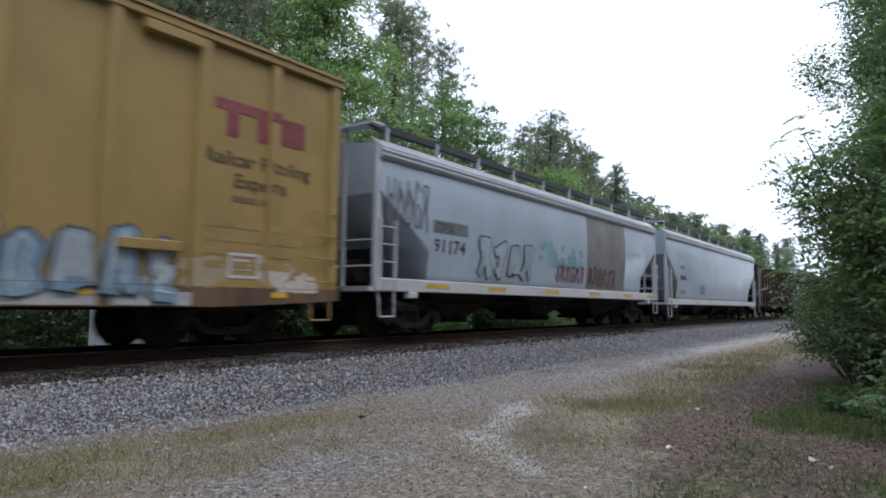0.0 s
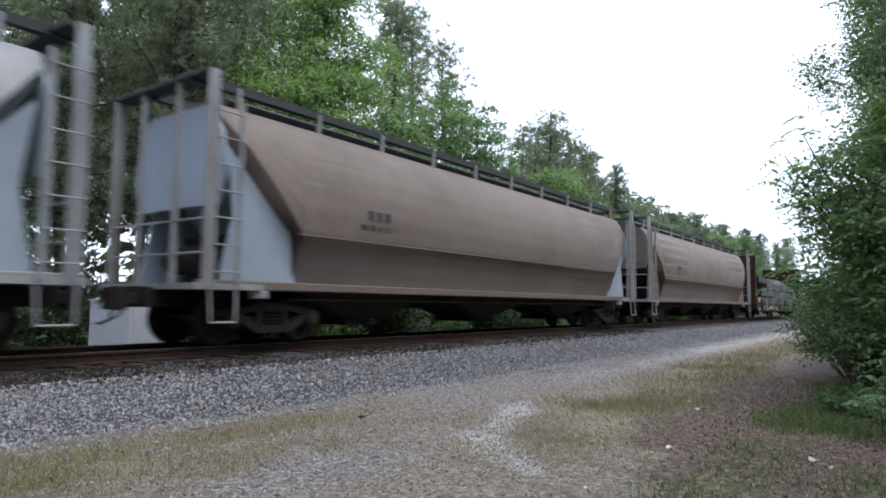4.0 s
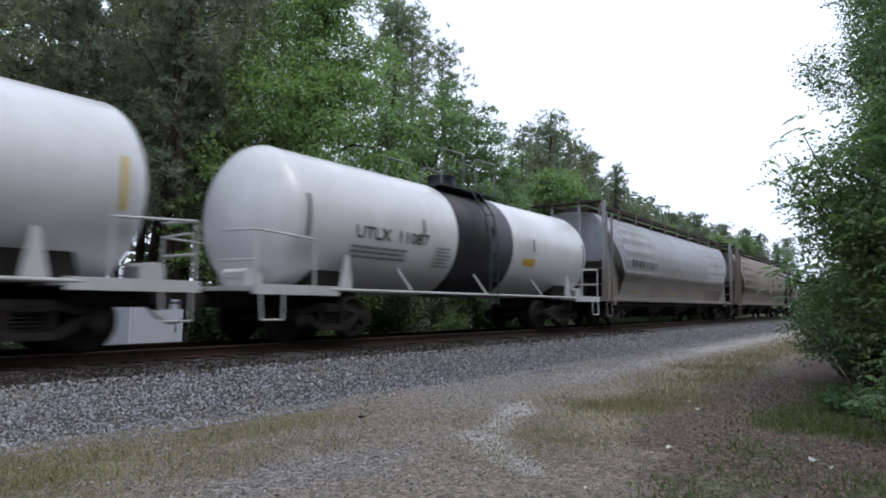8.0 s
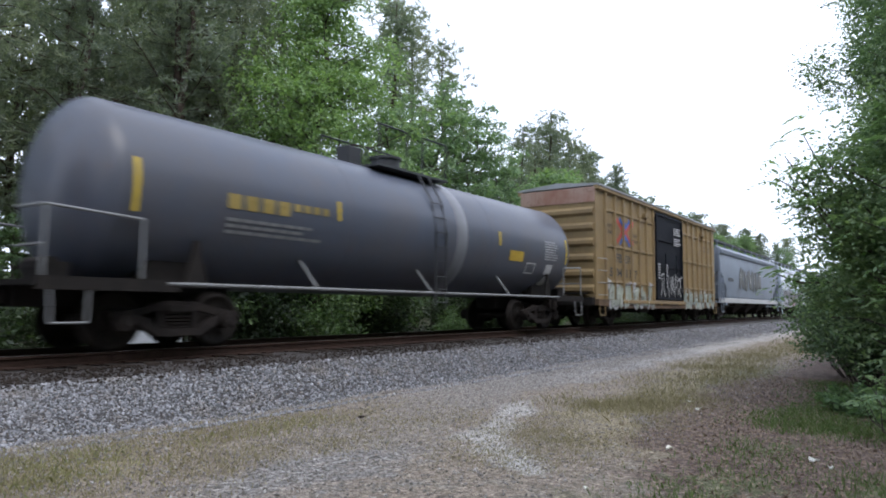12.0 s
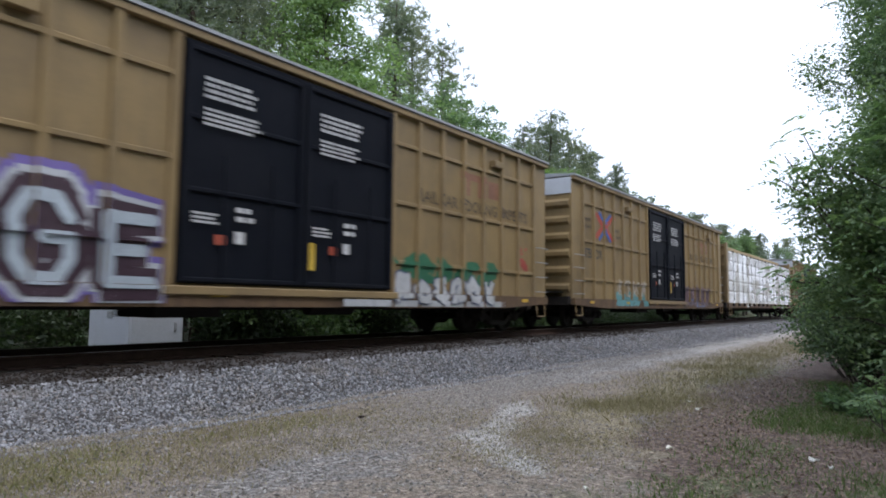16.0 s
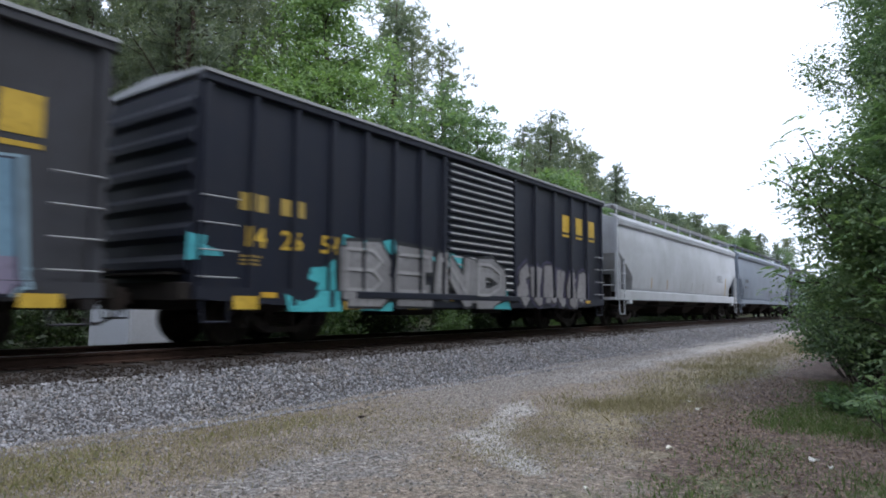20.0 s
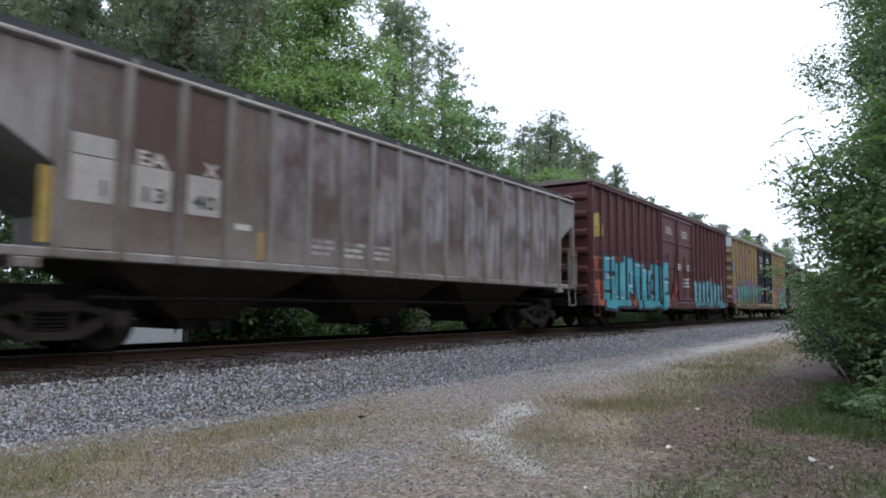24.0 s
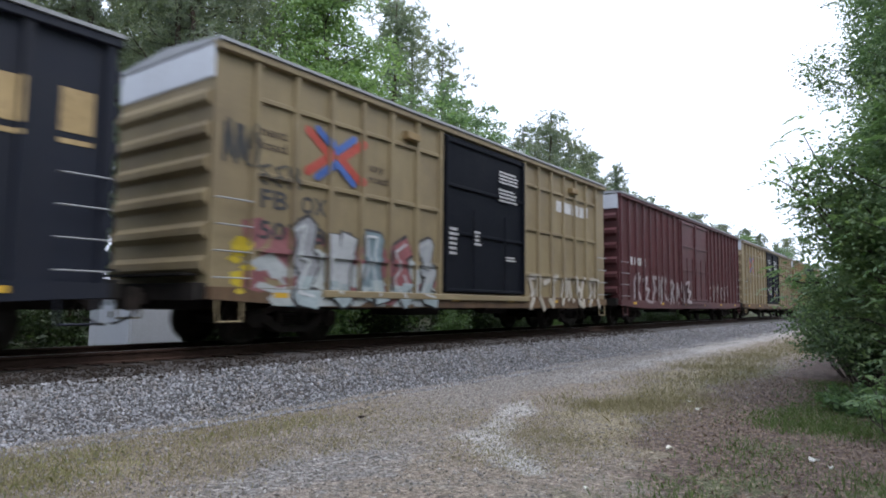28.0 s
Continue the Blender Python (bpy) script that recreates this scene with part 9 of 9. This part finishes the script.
def sprays(centres, radius, per, size, rng, droop=0.25):
    """Flattened clumps of leaves: each clump's leaves lie like shingles over its upper side."""
    n = len(centres)
    d = rng.normal(size=(n, per, 3))
    d[..., 2] = np.abs(d[..., 2]) * 1.1 - 0.35
    d /= np.linalg.norm(d, axis=2, keepdims=True)
    r = np.asarray(radius).reshape(-1, 1, 1) * rng.uniform(0.25, 1.0, (n, per, 1)) ** 0.5
    p = centres[:, None] + d * r * np.array([1, 1, 0.55])
    p[..., 2] -= droop * (r[..., 0] ** 2) * (1 - np.abs(d[..., 2]))
    nrm = d * 0.55 + np.array([0, 0, 0.75]) + rng.normal(size=(n, per, 3)) * 0.42
    nrm = (nrm / np.linalg.norm(nrm, axis=2, keepdims=True)).reshape(-1, 3)
    p = p.reshape(-1, 3)
    a = d.reshape(-1, 3) + rng.normal(size=p.shape) * 0.7 + np.array([0, 0, -0.3])
    a -= (a * nrm).sum(1, keepdims=True) * nrm
    a /= np.linalg.norm(a, axis=1, keepdims=True)
    b = np.cross(nrm, a)
    s = size * rng.uniform(0.6, 1.2, (len(p), 1))
    v = np.stack([p - a * s * 0.7, p + b * s * 0.42, p + a * s * 0.8 - nrm * s * 0.15, p - b * s * 0.42], 1)
    return v.reshape(-1, 3), np.arange(4 * len(p)).reshape(-1, 4)


def broadleaf(seed, h, spread, leaf_mat, clumps=330, per=70, leaf=0.15, low=0.25, label="leafy green broadleaf tree", bark=None, name="broadleaf_tree", clump=0.8, tiers=34, cone=False):
    rng = np.random.default_rng(seed)
    tree = new(name)
    tagged(tree, label, "tree", "trees along the railway")
    s = Shape()
    lean = rng.normal(size=2) * 0.03 * h
    spine = limb(s, (0, 0, -0.2), (lean[0], lean[1], h * 0.9), 0.016 * h, 0.02, rng, 8, 6, 0.10)
    tips = []
    for i in range(tiers):
        f = low + (0.97 - low) * ((i + rng.random()) / tiers) ** (1.35 if cone else 1.0)
        j = f * 6
        base = spine[min(5, int(j))] + (spine[min(6, int(j) + 1)] - spine[min(5, int(j))]) * (j - int(j))
        ang = i * 2.4 + rng.normal() * 0.4
        prof = math.sin(math.pi * min(1.0, (f - low * 0.6) / (1.05 - low * 0.6))) ** 0.7
        if cone:
            prof = (1.0 - f) ** 0.75 * min(1.0, 0.55 + 2.0 * (f - low))
        ln = spread * prof * rng.uniform(0.6, 1.0)
        end = base + np.array([math.cos(ang) * ln, math.sin(ang) * ln, ln * rng.uniform(0.10, 0.5)])
        pts = limb(s, base, end, 0.005 * h * (1.1 - f) + 0.015, 0.008, rng, 5, 3, 0.15)
        for q in pts[1:]:
            tips.append(q)
            for _ in range(2):
                t = q + np.clip(rng.normal(size=3), -1.4, 1.4) * np.array([0.5, 0.5, 0.35]) * max(0.5, ln * 0.3)
                limb(s, q, t, 0.012, 0.005, rng, 4, 1, 0)
                tips.append(t)
    part("trunk", s, bark or BARK2, tree, "grey-brown trunk with bare limbs")
    tips = np.array(tips)
    pick = rng.permutation(len(tips))[:clumps] if clumps <= len(tips) else rng.choice(len(tips), clumps)
    c = tips[pick] + np.clip(rng.normal(size=(clumps, 3)), -1.3, 1.3) * clump * 0.35
    lv, lf = sprays(c, clump * rng.uniform(0.55, 1.15, clumps), per, leaf, rng)
    part("crown", arrays("crown", lv, lf, leaf_mat), leaf_mat, tree)
    return tree


def pine(seed, h, spread=2.4, start=0.45, tufts=420, blades=16, length=0.34, label="tall dark loblolly pine with an open crown", wide=0.032):
    rng = np.random.default_rng(seed)
    tree = new("pine_tree")
    tagged(tree, label, "tree", "trees along the railway")
    s = Shape()
    spine = limb(s, (0, 0, -0.2), (rng.normal() * 0.3, rng.normal() * 0.3, h), 0.013 * h, 0.03, rng, 8, 6, 0.05)
    pts = []
    n = 44
    for i in range(n):
        f = start + (0.99 - start) * (i + rng.random()) / n
        j = f * 6
        base = spine[min(5, int(j))] + (spine[min(6, int(j) + 1)] - spine[min(5, int(j))]) * (j - int(j))
        ang = i * 2.4 + rng.normal() * 0.5
        g = (f - start) / (1 - start)
        ln = spread * (0.25 + 1.0 * (1 - g) ** 0.7 * min(1.0, 0.45 + g * 2.2)) * rng.uniform(0.45, 1.1)
        end = base + np.array([math.cos(ang) * ln, math.sin(ang) * ln, ln * rng.uniform(-0.05, 0.5)])
        lp = limb(s, base, end, 0.035 * (1.15 - g) + 0.012, 0.01, rng, 5, 3, 0.14)
        for q, wgt in zip(lp[1:], (0.55, 0.8, 1.0)):
            for _ in range(3):
                pts.append(q + rng.normal(size=3) * np.array([0.42, 0.42, 0.22]) * wgt)
    for i in range(5):
        z = rng.uniform(0.15, start)
        ang = rng.uniform(0, 6.28)
        limb(s, (0, 0, z * h), (math.cos(ang) * 1.3, math.sin(ang) * 1.3, z * h + 0.1), 0.02, 0.006, rng, 4, 2, 0.2)
    part("trunk", s, BARK, tree, "brown scaly pine trunk")
    pts = np.array(pts)
    c = pts[rng.choice(len(pts), tufts)] + np.clip(rng.normal(size=(tufts, 3)), -1.5, 1.5) * 0.26
    d = rng.normal(size=(tufts, blades, 3))
    d[..., 2] = d[..., 2] * 0.8 + 0.35
    d /= np.linalg.norm(d, axis=2, keepdims=True)
    e = rng.normal(size=(tufts, blades, 3))
    e -= (e * d).sum(2, keepdims=True) * d
    e /= np.linalg.norm(e, axis=2, keepdims=True)
    ln = length * rng.uniform(0.6, 1.2, (tufts, blades, 1))
    o = c[:, None] + d * 0.03
    v = np.stack([o - e * wide, o + e * wide, o + d * ln + e * wide * 0.5, o + d * ln - e * wide * 0.5], 2).reshape(-1, 3)
    part("crown", arrays("crown", v, np.arange(len(v)).reshape(-1, 4), NEEDLE), NEEDLE, tree, "sparse tufts of dark green needles")
    return tree


def scaled(x, y, s, turn=0, sz=None):
    return Matrix.LocRotScale((x, y, ground_z(x, y) - 0.05), Euler((0, 0, turn)), (s, s, sz or s))

def fronds(s_pts, rng, pairs=6, length=0.50, leaf=0.17):
    """Drooping feathered leaves: a row of leaflets on both sides of a stem."""
    vs = []
    for p in s_pts:
        a = rng.uniform(0, 6.28)
        d = np.array([math.cos(a), math.sin(a), rng.uniform(-0.1, 0.45)])
        side = np.array([-math.sin(a), math.cos(a), 0.0])
        ln = length * rng.uniform(0.6, 1.15)
        for k in range(pairs):
            t = (k + 0.6) / pairs
            o = p + d * ln * t - np.array([0, 0, 0.55 * ln * t * t])
            for sg in (-1, 1):
                w = side * sg * 0.85 + d * 0.45 + np.array([0, 0, -rng.uniform(0.15, 0.7)])
                w = w / np.linalg.norm(w)
                q = d - w * float(d @ w)
                q = q / np.linalg.norm(q)
                L = leaf * rng.uniform(0.75, 1.15) * (1.1 - 0.4 * t)
                vs += [o, o + w * L * 0.45 + q * L * 0.17, o + w * L, o + w * L * 0.45 - q * L * 0.17]
    v = np.array(vs)
    return v, np.arange(len(v)).reshape(-1, 4)


def sumac(seed, h, spread, n, low=0.1, label="feather-leaved young tree with drooping leaves", reach=(), leaf=0.16, inner=0.075, fill=10):
    rng = np.random.default_rng(seed)
    tree = new("young_tree")
    tagged(tree, label, "tree", "growth beside the lane")
    s = Shape()
    tips = []
    spine = limb(s, (0, 0, -0.1), (rng.normal() * 0.2, rng.normal() * 0.2, h * 0.95), 0.012 * h, 0.012, rng, 7, 6, 0.08)
    for i in range(46):
        f = low + (0.98 - low) * (i + rng.random()) / 46
        j = f * 6
        base = spine[min(5, int(j))] + (spine[min(6, int(j) + 1)] - spine[min(5, int(j))]) * (j - int(j))
        ang = i * 2.4 + rng.normal() * 0.4
        ln = spread * math.sin(math.pi * min(1.0, 0.22 + f * 0.72)) ** 0.6 * rng.uniform(0.45, 1.1)
        pts = limb(s, base, base + np.array([math.cos(ang) * ln, math.sin(ang) * ln, ln * rng.uniform(0.0, 0.55)]), 0.022, 0.006, rng, 5, 3, 0.15)
        tips += pts[1:] + pts[2:]
    sprigs = []
    for e in reach:
        pts = limb(s, spine[2], e, 0.03, 0.008, rng, 6, 5, 0.12)
        sprigs += [pts[-1]] * 3 + [pts[-2]] * 4 + [pts[-3]] * 4
        tips += pts[2:5] * 3
    part("trunk", s, BARK2, tree, "thin grey-brown stems")
    tips = np.array(tips)
    c = np.concatenate([tips[rng.choice(len(tips), n)]] + ([np.array(sprigs)] if sprigs else []))
    c = c + np.clip(rng.normal(size=c.shape), -1.4, 1.4) * 0.17
    v, f = fronds(c, rng, 6, leaf * 3, leaf)
    part("crown", arrays("crown", v, f, LEAF2), LEAF2, tree)
    c = tips[rng.choice(len(tips), n * fill)] + np.clip(rng.normal(size=(n * fill, 3)), -1.5, 1.5) * 0.26
    v, f = leaves(c, inner, rng)
    part("inner_leaves", arrays("inner_leaves", v, f, INNERM), INNERM, tree, "small inner leaves")
    return tree


def shrub(seed, h, spread, n, leaf, mat, label, name="bush", skirt=0.0):
    """Many stems from one foot, leafed to the ground."""
    rng = np.random.default_rng(seed)
    b = new(name)
    tagged(b, label, "bush", "undergrowth")
    s, tips = Shape(), []
    for i in range(16):
        a, r = rng.uniform(0, 6.28), spread * math.sqrt(rng.random())
        top = np.array([math.cos(a) * r, math.sin(a) * r, h * rng.uniform(0.45, 1.0) * (1.05 - 0.4 * (r / spread) ** 2)])
        pts = limb(s, (math.cos(a) * 0.1, math.sin(a) * 0.1, -0.05), top, 0.022, 0.005, rng, 5, 4, 0.2)
        for q in pts[1:]:
            tips.append(q)
            for _ in range(2):
                tips.append(q + rng.normal(size=3) * 0.28 * min(1.0, h / 2))
    part("stem", s, BARK2, b, "thin brown stems")
    tips = np.array(tips)
    c = tips[rng.choice(len(tips), n)] + rng.normal(size=(n, 3)) * 0.17 * min(1.6, h / 2)
    c[:, 2] = np.abs(c[:, 2])
    if skirt:
        c = c[c[:, 2] > skirt + 0.25 * np.sin(c[:, 0] * 4.0) * np.cos(c[:, 1] * 3.0)]
    v, f = leaves(c, leaf, rng)
    part("foliage", arrays("foliage", v, f, mat), mat, b)
    return b


# tall growth beside the lane
big = sumac(31, 9.5, 2.25, 2400, 0.06, leaf=0.078, inner=0.048, fill=26)
big.matrix_basis = scaled(13.4, -0.72, 1.0, 0.6)
copy_thing(big, scaled(18.5, -0.9, 1.05, 2.4))
copy_thing(big, scaled(15.2, -0.05, 0.66, 4.1, 1.0))
copy_thing(big, scaled(12.2, -0.75, 0.60, 1.3, 0.9))
mid = sumac(32, 4.9, 1.3, 640, 0.15, "young feather-leaved tree leaning over the lane", ((-0.6, 1.68, 3.73), (-0.3, 1.46, 4.07), (-0.2, 1.36, 3.52), (-0.9, 1.75, 3.35), (-0.6, 1.35, 2.55), (-0.7, 1.3, 3.0), (-0.3, 1.15, 3.9), (0.5, 2.05, 2.05), (0.9, 1.75, 1.75)), leaf=0.14, inner=0.046, fill=26)
mid.matrix_basis = scaled(11.2, -0.15, 1.0, 0.0)
copy_thing(mid, scaled(13.6, -0.15, 0.95, 0.3))
dark = shrub(33, 2.3, 1.0, 19000, 0.048, DARKBUSH, "dense dark green roadside bush on bare stems", skirt=0.55)
dark.matrix_basis = scaled(14.0, 0.9, 0.95)
copy_thing(dark, scaled(16.2, 1.2, 1.0, 2.0))
copy_thing(dark, scaled(19.0, 1.1, 1.15, 1.0))
weed = shrub(34, 0.55, 0.55, 1800, 0.075, LEAF, "low bright green weeds by the bushes", "weed")
for i, (x, y, k) in enumerate(((10.8, 0.75, 0.8), (11.8, 1.1, 0.7), (11.3, 0.35, 0.9), (10.1, 0.30, 0.8), (9.2, 0.0, 0.8))):
    if i:
        copy_thing(weed, scaled(x, y, k, i * 1.1))
    else:
        weed.matrix_basis = scaled(x, y, k)
fern = new("sapling")
tagged(fern, "small bright feather-leaved sapling under the bushes", "sapling", "growth beside the lane")
rg = np.random.default_rng(8)
st = Shape()
ends = [limb(st, (0, 0, 0), (rg.normal() * 0.22, rg.normal() * 0.22, rg.uniform(0.5, 1.05)), 0.012, 0.004, rg, 5, 3, 0.15)[-1] for _ in range(9)]
part("stem", st, BARK2, fern)
fv, ff = fronds([e for e in ends for _ in range(3)], rg, 7, 0.34, 0.11)
part("fronds", arrays("fronds", fv, ff, LEAF), LEAF, fern)
fern.matrix_basis = scaled(8.6, 0.22, 0.85)
copy_thing(fern, scaled(9.7, 0.35, 0.8, 2.0))

# the wood behind the track
pines = [pine(11, 19.0, 2.9, 0.30, 1500, 12, 0.22, wide=0.014), pine(12, 18.0, 2.6, 0.24, 1500, 12, 0.22, wide=0.014), pine(13, 20.0, 3.0, 0.34, 1500, 12, 0.22, wide=0.014)]
FAR = [pine(14, 19.0, 2.9, 0.30, 430, 9, 0.55, "distant dark pine on the skyline", 0.05), pine(15, 18.0, 2.6, 0.26, 430, 9, 0.55, "distant dark pine on the skyline", 0.05)]
EDGE = [pine(16, 19.0, 2.6, 0.36, 560, 13, 0.30, "dark pine with tufted boughs against the sky", 0.026), pine(17, 18.0, 2.4, 0.32, 560, 13, 0.30, "dark pine with tufted boughs against the sky", 0.026)]
PINE_H = (19.0, 18.0, 20.0)
oaks = [broadleaf(21, 16.5, 5.7, LEAF, 660, 118, 0.100, 0.10, "bright green broadleaf tree in spring leaf", clump=0.98, tiers=76, cone=True), broadleaf(22, 14.0, 3.4, LEAF2, 230, 60, 0.14, 0.14, "soft grey-green open-crowned tree", clump=0.75),
        broadleaf(23, 10.0, 3.3, LEAF3, 210, 50, 0.18, 0.10, "dark green leafy tree at the wood's edge", clump=0.8)]
oaks.append(broadleaf(24, 9.0, 2.7, LEAF, 230, 84, 0.15, 0.12, "small round bright green tree", clump=0.85))
OAK_H = (16.5, 14.0, 10.0, 9.0)
rr = random.Random(77)


def plant(kind, heights, i, x, y, h, turn, first):
    m = scaled(x, y, h / heights[i], turn)
    if i in first:
        copy_thing(kind[i], m)
    else:
        kind[i].matrix_basis = m
        first.add(i)


done_p, done_o, done_f, done_e = set(), set(), set(), set()
# single pines along the skyline
for i, (x, y, h) in enumerate(((28.0, 24, 19.6), (30.6, 24.5, 19.2), (33.2, 24.5, 17.8), (26.2, 23, 17.0), (36.2, 25, 14.6), (45.0, 25, 14.6), (47.2, 25.5, 14.6), (49.3, 25, 16.6), (50.3, 26.5, 16.4), (51.6, 26, 15.8), (55.2, 26, 15.6), (53.4, 25.5, 16.2), (56.6, 25, 16.0), (60.3, 26, 16.8), (64, 25, 15.8), (68, 26, 15.4), (72, 25.5, 15.0),
                               (76, 26, 14.6), (81, 25.5, 14.6), (86, 26, 14.8), (92, 26, 15.0), (98.5, 25.5, 16.2), (104, 26, 15.8), (112, 26, 16.2), (121, 26, 16.4), (130, 26, 17.2), (140, 26, 17.6), (152, 27, 18.5), (166, 26, 19.4), (182, 26, 20.5))):
    if x < 59:
        plant(EDGE, PINE_H, i % 2, x, y, h, rr.uniform(0, 6.28), done_e)
    else:
        plant(FAR, PINE_H, i % 2, x, y, h, rr.uniform(0, 6.28), done_f)
# and in the depth of the wood
for i, (x, y, h) in enumerate(((13.4, 20.6, 18.0), (11.6, 19.6, 17.0), (15.6, 22.4, 18.5), (17.0, 21.2, 19.0))):
    plant(pines, PINE_H, i % 3, x, y, h, rr.uniform(0, 6.28), done_p)
for y, n, x0, dx, h0, h1 in ((20.0, 6, 0.0, 3.0, 14, 18), (24.0, 7, -1, 3.5, 15, 19), (28.5, 7, 1, 4.0, 14, 18), (31.0, 9, 40, 8.5, 11, 13)):
    for i in range(n):
        plant(*((pines, PINE_H, rr.randrange(3)) if y < 27 else (FAR, PINE_H, rr.randrange(2))), x0 + dx * i + rr.uniform(-1, 1), y + rr.uniform(-1.2, 1.2), rr.uniform(h0, h1), rr.uniform(0, 6.28), done_p if y < 27 else done_f)
for i, x, y, h in ((0, 15.7, 16.9, 16.5), (0, 19.4, 16.9, 8.4), (2, 12.6, 17.2, 6.4), (1, 26.6, 20.0, 13.8), (1, 29.8, 20, 13.6), (1, 23.8, 20.4, 12.4), (1, 32.8, 20.6, 12.0), (3, 39.0, 20.0, 11.2), (2, 38.6, 19, 9.0), (2, 43, 19.5, 9.6), (1, 48, 20, 10.5),
                   (2, 53, 19, 10.0), (2, 59, 20, 10.6), (1, 66, 20, 11), (2, 73, 20, 11), (2, 80, 21, 11.2), (0, 90, 22, 12.0), (1, 99, 22, 12.5), (2, 109, 23, 12.5), (0, 118, 24, 15.0), (2, 130, 24, 14), (2, 145, 24, 15), (1, 165, 24, 17), (2, 7.6, 20.8, 6.8), (2, 3.5, 18.4, 6.6),
                   (2, 24.5, 16.8, 6.2), (2, 29.5, 17.0, 6.5)):
    plant(oaks, OAK_H, i, x, y, h, rr.uniform(0, 6.28), done_o)
for i, (x, y, h) in enumerate(((14.2, 25.5, 19.0), (16.6, 26.5, 19.0), (10.5, 29.0, 19.0), (12.6, 30.5, 20.0), (15.2, 29.5, 19.5), (17.6, 30.5, 18.5), (8.0, 30.0, 19.0))):
    plant(FAR, PINE_H, i % 2, x, y, h, rr.uniform(0, 6.28), done_f)
bare = new("dead_tree")
tagged(bare, "bare grey dead branches at the wood's edge", "tree", "trees along the railway")
bs, rb = Shape(), np.random.default_rng(5)
for e in ((0.9, 0.0, 3.9), (1.6, 0.2, 5.0), (0.2, 0.1, 5.4), (2.2, 0.2, 4.3)):
    bp = limb(bs, (0, 0, 1.2), e, 0.045, 0.012, rb, 6, 5, 0.16)
    for q in bp[2:]:
        limb(bs, q, q + rb.normal(size=3) * np.array([0.6, 0.3, 0.4]), 0.014, 0.004, rb, 5, 3, 0.2)
limb(bs, (-0.3, 0, -0.1), (0, 0, 1.2), 0.07, 0.045, rb, 7, 2, 0.1)
part("branches", bs, rusty("bleached_dead_wood", (0.22, 0.20, 0.18), (0.34, 0.31, 0.28), 0.9, 6.0), bare)
bare.location = (3.1, 15.4, 0.0)
# most brush copies wear the leaf colour with shade painted in
brush = shrub(41, 2.6, 1.7, 5600, 0.085, BRUSHM, "green brush behind the track, leaf colour darkened for the wood's shade")
brush2 = shrub(42, 2.2, 1.5, 4600, 0.09, LEAF3, "grey-green brush behind the track")
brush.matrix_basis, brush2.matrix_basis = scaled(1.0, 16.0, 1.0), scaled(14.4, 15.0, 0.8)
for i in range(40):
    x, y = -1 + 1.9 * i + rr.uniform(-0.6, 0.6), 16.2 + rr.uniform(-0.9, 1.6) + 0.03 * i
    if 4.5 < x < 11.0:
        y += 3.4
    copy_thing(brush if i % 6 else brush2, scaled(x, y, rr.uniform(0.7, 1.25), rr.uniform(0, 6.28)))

# the far wood, closing the view between the stems
rg = np.random.default_rng(51)
n = 62000
u = rg.random(n) ** 1.25
x = -12 + 230 * u
top = 13.5 - 4.5 * np.clip((x - 22) / 8, 0, 1) + 9.5 * np.clip((x - 48) / 16, 0, 1) + 2.0 * np.array([noise.noise((a * 0.16, 1.0, 2.0)) for a in x])
c = np.stack([x, 33 + rg.uniform(-1.5, 3.5, n) + 0.02 * x, top * rg.random(n) ** 0.8], 1)
c = c[(c[:, 0] > 24) | (rg.random(n) < 0.55)]
wv, wf = leaves(c, 0.50, rg)
tagged(new("far_wood", arrays("far_wood", wv, wf, NEEDLE)), "dark mass of the wood farther back", "wood", "", "stuff")

# unseen leaf wall added on the camera's side, to shade lane and train
n = 24000
x = rg.uniform(-45, 95, n)
top = 13.0 + 2.5 * np.array([noise.noise((a * 0.2, 4.0, 7.0)) for a in x])
c = np.stack([x, -4.5 - rg.uniform(0, 4, n), top * rg.random(n) ** 0.8], 1)
wv, wf = leaves(c, 0.60, rg)
tagged(new("near_wood", arrays("near_wood", wv, wf, LEAF3)), "unseen wall of dark green leaves, added to shade the lane and the train", "wood", "", "stuff")

# ---- what moves: the train rolls by at an even speed, its wheels turn ----
def motions():
    for car, passing in CARS:
        walk(car, [(t, pose(SPEED * (passing - t) + X0, YT, ZR)) for t in (0.0, 7.0, 14.0, 21.0, 28.0)])
    for side, wheels in WHEELSETS.items():
        first = wheels[0]
        walk(first, [(i / FPS, pose(side * 0.89, 0, 0.457, 0, -85.0 * (i % 72), 0)) for i in range(28 * FPS + 1)])
        for w in wheels[1:]:
            w.rotation_mode = "QUATERNION"
            keys = w.animation_data_create()
            keys.action = first.animation_data.action
            keys.action_slot = first.animation_data.action_slot


motions()
